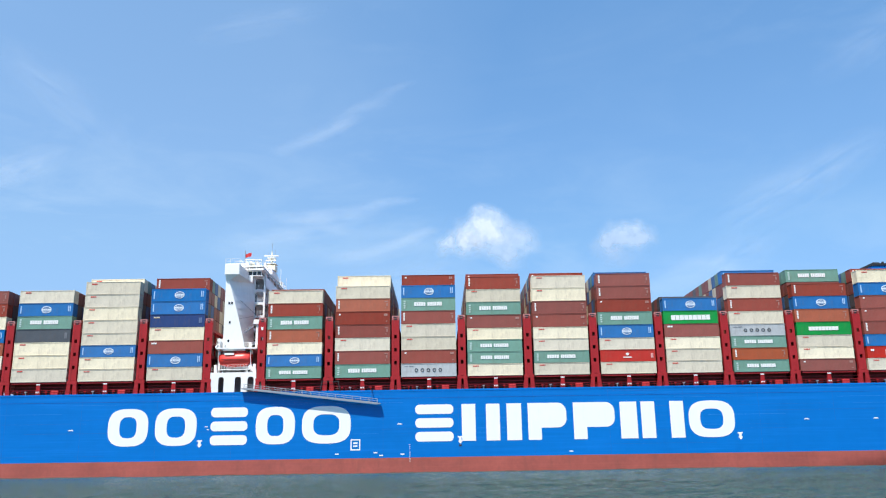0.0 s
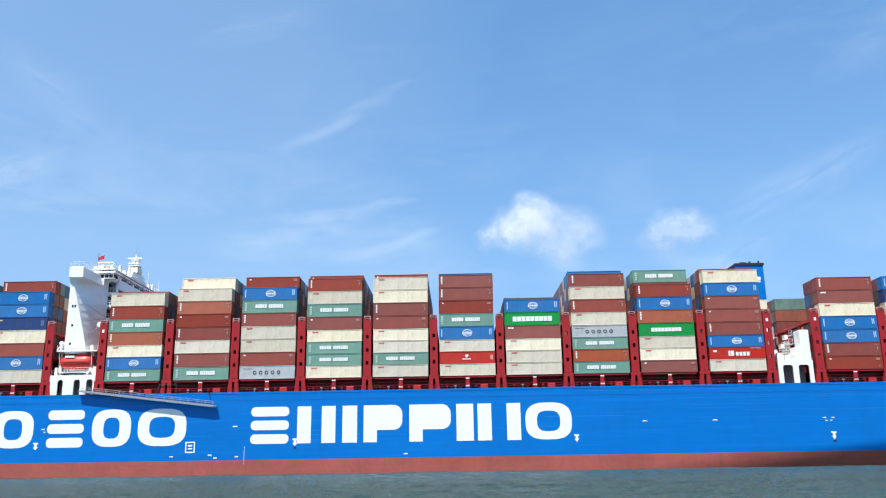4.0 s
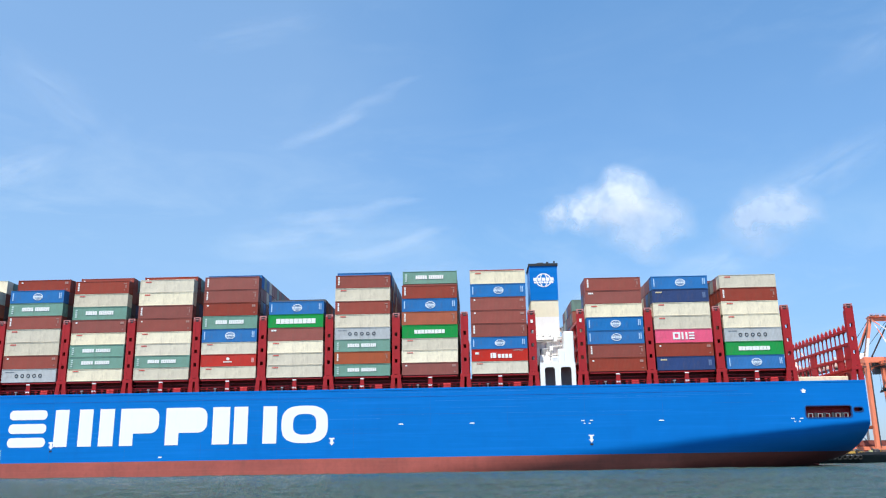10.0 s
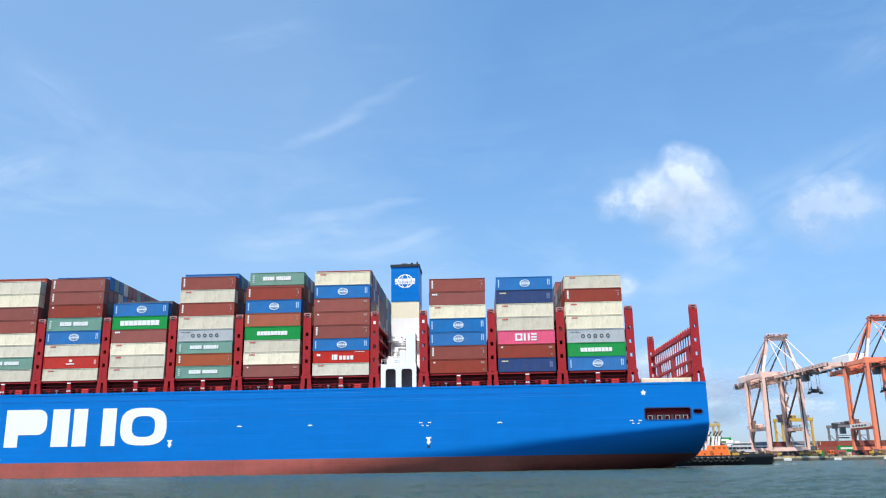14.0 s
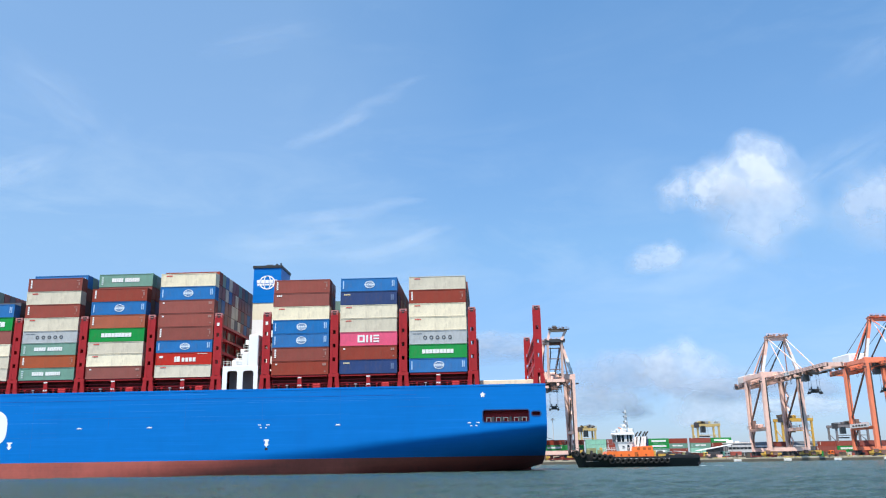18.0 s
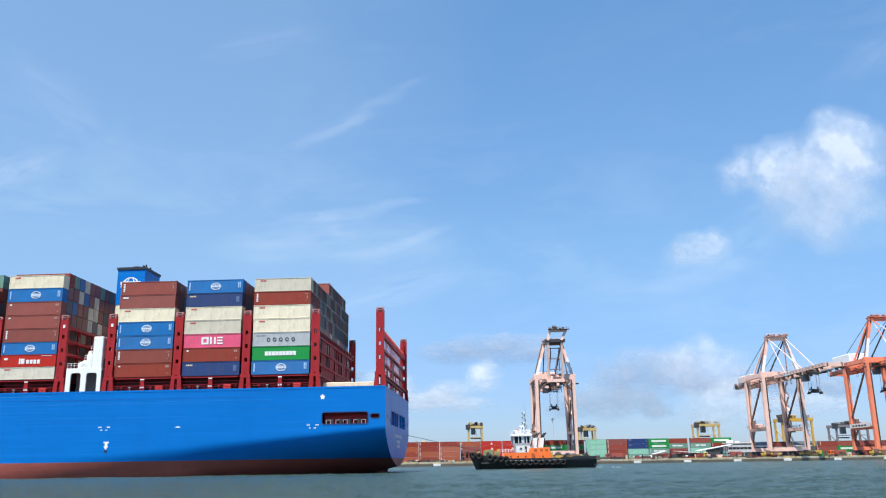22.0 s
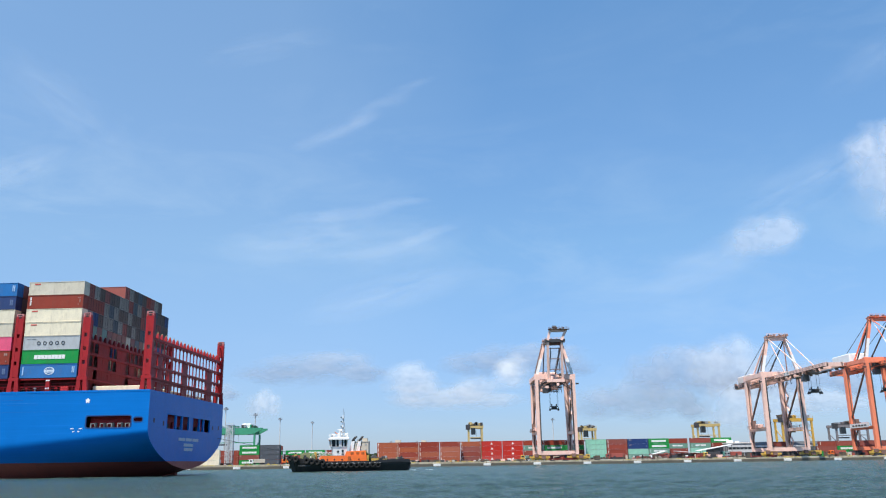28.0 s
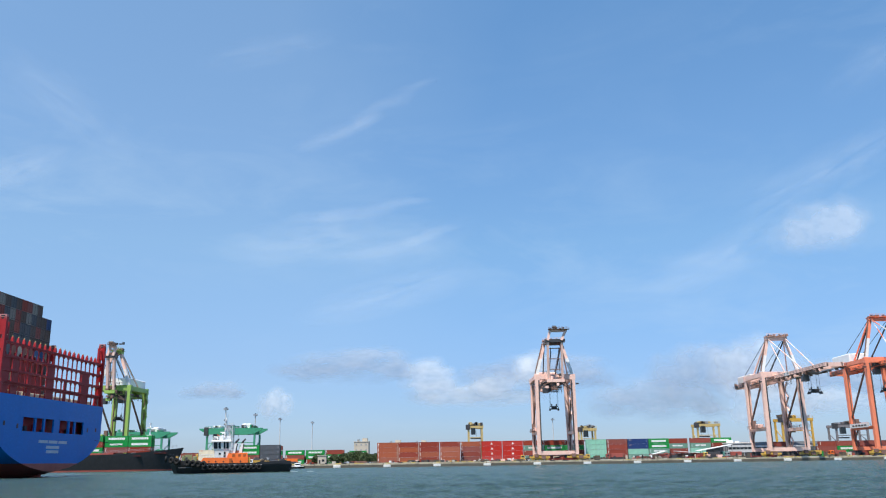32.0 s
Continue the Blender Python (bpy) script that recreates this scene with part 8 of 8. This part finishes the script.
def heap_material(name, puffs, thick, grey, bright, thin=0.05, full=1.25, wild=0.20):
    """A heaped cloud: soft rounds (place, size, weight) in a unit square, ragged by noise, painted shade-grey at the
    foot and sunlit at the top.
    """
    m = bpy.data.materials.new(name)
    m.use_nodes = True
    n = Nodes(m.node_tree)
    coord = n.add("ShaderNodeTexCoord").outputs["Generated"]
    sep = n.add("ShaderNodeSeparateXYZ")
    n.link(coord, sep.inputs[0])
    own = n.add("ShaderNodeVectorMath")
    n.link(coord, own.inputs[0])
    n.link(n.math("MULTIPLY", n.add("ShaderNodeObjectInfo").outputs["Random"], 23.0), own.inputs[1])
    coord = own.outputs[0]
    swirl = n.noise(n.mapping(coord, (1.0, 0.0, 0.8), (2.3, 0.0, 5.1)), 4.5, 2.0, 0.5)
    x = n.math("ADD", sep.outputs[0], n.math("MULTIPLY", n.math("SUBTRACT", swirl, 0.5), wild))
    z = n.math("ADD", sep.outputs[2], n.math("MULTIPLY", n.math("SUBTRACT", n.noise(n.mapping(coord, (1.0, 0.0, 0.8), (7.7, 0.0, 1.4)), 5.0, 2.0, 0.5), 0.5), wild * 1.1))
    body = 0.0
    for cx, cz, rx, rz, weight in puffs:
        dx = n.math("MULTIPLY", n.math("SUBTRACT", x, cx), 1.0 / rx)
        dz = n.math("MULTIPLY", n.math("SUBTRACT", z, cz), 1.0 / rz)
        q = n.math("SUBTRACT", 1.0, n.math("ADD", n.math("MULTIPLY", dx, dx), n.math("MULTIPLY", dz, dz)), clamp=True)
        body = n.math("ADD", body, n.math("MULTIPLY", n.math("POWER", q, 1.5), weight))
    billow = n.noise(n.mapping(coord, (1.0, 0.0, 0.8), (1.1, 0.0, 3.3)), 6.0, 3.0, 0.5)
    body = n.math("MULTIPLY", body, n.math("ADD", n.math("MULTIPLY", billow, 1.9), 0.02))
    mask = n.ramp(body, ((thin, 0.0), (thin + full * 0.2, thick * 0.22), (full * 0.6, thick * 0.70), (full, thick))).outputs[0]
    # light and shade of the heap are put into its colour by height
    lit = n.math("ADD", n.math("MULTIPLY", sep.outputs[2], 0.95), n.math("MULTIPLY", n.math("SUBTRACT", billow, 0.5), 0.8))
    dif = n.add("ShaderNodeBsdfDiffuse")
    n.link(n.ramp(lit, ((0.22, grey), (0.80, bright))).outputs[0], dif.inputs[0])
    mix = n.add("ShaderNodeMixShader")
    n.link(mask, mix.inputs[0])
    n.link(n.add("ShaderNodeBsdfTransparent").outputs[0], mix.inputs[1])
    n.link(dif.outputs[0], mix.inputs[2])
    out = n.add("ShaderNodeOutputMaterial")
    n.link(mix.outputs[0], out.inputs[0])
    return m


CIRRUS = cirrus_material("cirrus", 0.20)
CIRRUS_THIN = cirrus_material("cirrus_thin", 0.10)
CIRRUS_BROAD = cirrus_material("cirrus_broad", 0.21)
WHITE_TOP = (0.90, 0.90, 0.91)
CLOUD_PEAK = heap_material("cloud_peak", ((0.52, 0.68, 0.26, 0.26, 0.7), (0.38, 0.46, 0.32, 0.28, 0.6), (0.68, 0.50, 0.26, 0.30, 0.6), (0.50, 0.34, 0.40, 0.28, 0.5)), 0.80, (0.62, 0.67, 0.75), WHITE_TOP, 0.04, 1.3)
CLOUD_SHOULDER = heap_material("cloud_shoulder", ((0.26, 0.40, 0.20, 0.28, 0.55), (0.46, 0.46, 0.30, 0.34, 0.6), (0.70, 0.56, 0.28, 0.36, 0.6), (0.66, 0.28, 0.30, 0.26, 0.4)), 0.70, (0.62, 0.67, 0.75), WHITE_TOP, 0.04, 1.3)
CLOUD_FOOT = heap_material("cloud_foot", ((0.46, 0.70, 0.42, 0.28, 0.6), (0.70, 0.52, 0.26, 0.30, 0.6), (0.40, 0.46, 0.32, 0.28, 0.55), (0.54, 0.26, 0.26, 0.24, 0.6)), 0.58, (0.60, 0.65, 0.73), (0.71, 0.74, 0.80), 0.02, 1.1)
WISP = heap_material("wisp", ((0.22, 0.33, 0.20, 0.16, 0.40), (0.38, 0.40, 0.20, 0.17, 0.55), (0.50, 0.48, 0.14, 0.17, 0.45), (0.66, 0.60, 0.20, 0.14, 0.40), (0.82, 0.74, 0.16, 0.13, 0.30)), 0.20, (0.86, 0.88, 0.91), (0.90, 0.91, 0.93), 0.0)
WISP_FAINT = heap_material("wisp_faint", ((0.24, 0.38, 0.22, 0.20, 0.35), (0.46, 0.42, 0.26, 0.20, 0.45), (0.64, 0.52, 0.20, 0.16, 0.40), (0.80, 0.64, 0.18, 0.14, 0.40), (0.50, 0.26, 0.34, 0.18, 0.20)), 0.27, (0.86, 0.88, 0.91), (0.90, 0.91, 0.93), 0.0)
CLOUD_THIN = heap_material("cloud_thin", ((0.50, 0.60, 0.40, 0.34, 0.9), (0.28, 0.42, 0.28, 0.28, 0.6), (0.74, 0.56, 0.26, 0.30, 0.6), (0.44, 0.22, 0.32, 0.22, 0.45)), 0.50, (0.54, 0.58, 0.68), (0.76, 0.78, 0.82))
CLOUD_SMALL = heap_material("cloud_small", ((0.55, 0.52, 0.42, 0.38, 0.9), (0.30, 0.38, 0.30, 0.28, 0.6), (0.72, 0.66, 0.26, 0.30, 0.6)), 0.46, (0.58, 0.63, 0.71), (0.80, 0.81, 0.84), 0.02, 1.15, 0.18)
CLOUD_TWIN = heap_material("cloud_twin", ((0.20, 0.52, 0.21, 0.42, 1.0), (0.84, 0.66, 0.15, 0.34, 1.0), (0.62, 0.40, 0.22, 0.28, 0.7), (0.42, 0.30, 0.36, 0.22, 0.5)), 0.80, (0.52, 0.56, 0.64), (0.84, 0.85, 0.87))
CLOUD_FAINT = heap_material("cloud_faint", ((0.30, 0.46, 0.28, 0.34, 0.7), (0.52, 0.62, 0.24, 0.32, 0.7), (0.72, 0.44, 0.26, 0.30, 0.6), (0.50, 0.26, 0.44, 0.24, 0.4)), 0.62, (0.50, 0.55, 0.64), (0.80, 0.82, 0.85), 0.04, 0.9, 0.20)
CLOUD_GREY = heap_material("cloud_grey", ((0.24, 0.44, 0.24, 0.32, 0.6), (0.46, 0.58, 0.26, 0.32, 0.65), (0.70, 0.60, 0.26, 0.30, 0.6), (0.58, 0.34, 0.40, 0.26, 0.45), (0.84, 0.36, 0.16, 0.24, 0.5)), 0.72, (0.28, 0.34, 0.45), (0.55, 0.60, 0.69), 0.05, 1.0, 0.22)


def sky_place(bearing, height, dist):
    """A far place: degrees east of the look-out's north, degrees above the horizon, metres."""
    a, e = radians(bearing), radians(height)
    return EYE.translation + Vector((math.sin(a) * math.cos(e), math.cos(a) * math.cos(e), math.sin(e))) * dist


CLOUD_ROWS = []


def drift(mat, w, h, *way):
    """A cumulus bank of the given width and height; the way holds time, bearing, height and distance."""
    w, h = w * 1.45, h * 1.45
    g = Geo().sheet([[(-w / 2 + w * i / 4, 12 * math.sin(i), -h / 2 + h * k / 3) for i in range(5)] for k in range(4)])
    ob = thing("cloud", "soft white fair-weather cloud drifting across blue sky" if mat is not CLOUD_GREY else "faint grey cloud low above the harbour", "cloud", "clouds", g, mat, smooth=True)
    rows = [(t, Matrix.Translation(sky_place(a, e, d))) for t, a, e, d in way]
    ob.matrix_basis = rows[0][1]
    CLOUD_ROWS.append((ob, rows))


def streak(mat, w, h, lean, *way):
    """A thin high streak, almost still."""
    g = Geo().sheet([[(-w / 2 + w * i / 4, 6.0 * math.sin(i), -h / 2 + h * k / 2) for i in range(5)] for k in range(3)])
    ob = thing("cirrus", "thin white streak of high cirrus cloud", "cloud", "cirrus", g, mat, smooth=True, kind="stuff")
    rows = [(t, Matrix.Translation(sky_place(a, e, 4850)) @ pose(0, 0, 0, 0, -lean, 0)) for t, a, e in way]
    ob.matrix_basis = rows[0][1]
    CLOUD_ROWS.append((ob, rows))


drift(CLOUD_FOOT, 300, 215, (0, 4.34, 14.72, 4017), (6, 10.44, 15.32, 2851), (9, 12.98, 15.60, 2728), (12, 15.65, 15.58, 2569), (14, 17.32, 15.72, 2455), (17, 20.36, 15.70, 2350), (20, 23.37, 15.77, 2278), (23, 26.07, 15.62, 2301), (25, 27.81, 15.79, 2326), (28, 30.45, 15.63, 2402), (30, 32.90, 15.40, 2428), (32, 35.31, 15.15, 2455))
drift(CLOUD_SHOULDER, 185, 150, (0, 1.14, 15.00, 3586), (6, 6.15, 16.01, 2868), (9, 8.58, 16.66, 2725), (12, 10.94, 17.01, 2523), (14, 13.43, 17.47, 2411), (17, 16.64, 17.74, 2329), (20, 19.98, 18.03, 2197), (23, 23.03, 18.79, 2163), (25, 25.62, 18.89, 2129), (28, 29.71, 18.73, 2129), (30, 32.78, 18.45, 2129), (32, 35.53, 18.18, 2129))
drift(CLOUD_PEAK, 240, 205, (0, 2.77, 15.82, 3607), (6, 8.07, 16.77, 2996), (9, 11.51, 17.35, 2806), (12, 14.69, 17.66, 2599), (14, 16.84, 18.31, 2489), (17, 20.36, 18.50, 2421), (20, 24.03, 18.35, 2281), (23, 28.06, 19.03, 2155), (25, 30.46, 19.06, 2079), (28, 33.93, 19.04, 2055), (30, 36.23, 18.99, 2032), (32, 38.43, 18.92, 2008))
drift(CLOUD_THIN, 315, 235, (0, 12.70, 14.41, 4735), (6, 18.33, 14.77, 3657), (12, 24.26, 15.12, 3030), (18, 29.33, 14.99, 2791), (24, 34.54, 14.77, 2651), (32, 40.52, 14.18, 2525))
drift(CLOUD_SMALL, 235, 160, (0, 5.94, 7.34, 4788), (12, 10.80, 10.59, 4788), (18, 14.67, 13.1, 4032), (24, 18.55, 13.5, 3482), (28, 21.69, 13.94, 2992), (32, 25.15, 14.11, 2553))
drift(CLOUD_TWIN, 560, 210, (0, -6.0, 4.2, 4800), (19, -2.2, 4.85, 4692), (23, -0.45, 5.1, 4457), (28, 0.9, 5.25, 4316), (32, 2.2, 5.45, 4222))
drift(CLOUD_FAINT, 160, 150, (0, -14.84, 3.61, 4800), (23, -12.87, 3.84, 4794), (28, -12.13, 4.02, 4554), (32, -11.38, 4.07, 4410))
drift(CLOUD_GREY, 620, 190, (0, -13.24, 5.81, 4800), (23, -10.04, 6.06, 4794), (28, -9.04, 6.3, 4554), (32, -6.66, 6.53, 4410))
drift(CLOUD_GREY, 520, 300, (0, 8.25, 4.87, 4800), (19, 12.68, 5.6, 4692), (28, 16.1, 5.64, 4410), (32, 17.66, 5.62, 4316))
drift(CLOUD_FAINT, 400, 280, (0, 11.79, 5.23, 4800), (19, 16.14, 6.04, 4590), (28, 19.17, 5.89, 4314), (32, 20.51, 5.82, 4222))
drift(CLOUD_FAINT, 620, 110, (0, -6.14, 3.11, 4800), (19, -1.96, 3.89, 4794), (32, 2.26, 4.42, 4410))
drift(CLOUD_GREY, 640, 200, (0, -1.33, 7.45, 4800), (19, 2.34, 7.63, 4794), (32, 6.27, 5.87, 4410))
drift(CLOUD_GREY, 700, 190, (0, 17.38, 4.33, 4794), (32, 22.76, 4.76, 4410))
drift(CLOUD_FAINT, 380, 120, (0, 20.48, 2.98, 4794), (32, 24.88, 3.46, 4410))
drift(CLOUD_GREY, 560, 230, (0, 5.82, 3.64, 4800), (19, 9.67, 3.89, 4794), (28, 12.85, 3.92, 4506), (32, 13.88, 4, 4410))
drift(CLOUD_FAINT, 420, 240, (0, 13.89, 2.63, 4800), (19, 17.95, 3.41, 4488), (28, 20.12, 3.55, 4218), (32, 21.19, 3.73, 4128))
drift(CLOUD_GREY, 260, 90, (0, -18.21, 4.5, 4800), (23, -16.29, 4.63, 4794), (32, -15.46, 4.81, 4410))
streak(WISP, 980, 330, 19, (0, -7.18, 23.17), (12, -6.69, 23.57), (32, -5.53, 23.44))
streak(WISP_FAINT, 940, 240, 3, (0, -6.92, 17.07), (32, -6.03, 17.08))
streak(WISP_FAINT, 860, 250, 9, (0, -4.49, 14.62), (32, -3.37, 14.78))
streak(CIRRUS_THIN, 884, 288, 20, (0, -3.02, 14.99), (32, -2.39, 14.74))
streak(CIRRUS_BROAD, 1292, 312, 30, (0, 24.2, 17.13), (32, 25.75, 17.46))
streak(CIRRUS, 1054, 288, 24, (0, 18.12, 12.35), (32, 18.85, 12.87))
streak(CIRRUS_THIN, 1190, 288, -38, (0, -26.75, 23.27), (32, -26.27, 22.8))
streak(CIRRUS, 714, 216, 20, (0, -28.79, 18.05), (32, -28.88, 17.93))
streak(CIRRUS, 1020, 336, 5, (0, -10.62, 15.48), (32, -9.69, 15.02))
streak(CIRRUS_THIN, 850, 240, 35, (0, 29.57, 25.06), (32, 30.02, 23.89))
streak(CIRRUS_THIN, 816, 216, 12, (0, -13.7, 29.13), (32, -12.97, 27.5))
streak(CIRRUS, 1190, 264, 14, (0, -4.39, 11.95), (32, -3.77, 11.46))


# ---- what moves ----
def motions():
    walk(ship, [(t, ship_pose(t)) for t in TIMES])
    for ob, m in ABOARD:
        walk(ob, [(t, ship_pose(t) @ m) for t in TIMES])
    walk(tug, [(t, pose(x, y, 0, 0, 0, a)) for t, x, y, a in TUG_WAY])
    # the tow line follows both its ends
    rows = [[], []]
    for t in TIMES:
        k = max(i for i in range(len(TUG_WAY)) if TUG_WAY[i][0] <= t)
        a, b = TUG_WAY[k], TUG_WAY[min(k + 1, len(TUG_WAY) - 1)]
        f = (t - a[0]) / max(b[0] - a[0], 0.001)
        x, y, turn = (a[i] + (b[i] - a[i]) * f for i in (1, 2, 3))
        ends = ship_pose(t) @ Vector((STERN - 0.2, BEAM - 3.5, 8.9)), pose(x, y, 0, 0, 0, turn) @ Vector((-14.4, 0, 4.9))
        for i in (0, 1):
            d = (ends[1 - i] - ends[i]).normalized()
            rows[i].append((t, Matrix.Translation(ends[i]) @ d.to_track_quat("X", "Z").to_matrix().to_4x4()))
    for i in (0, 1):
        walk(LINES[i], rows[i])
    for ob, rows in CLOUD_ROWS:
        walk(ob, rows)


motions()
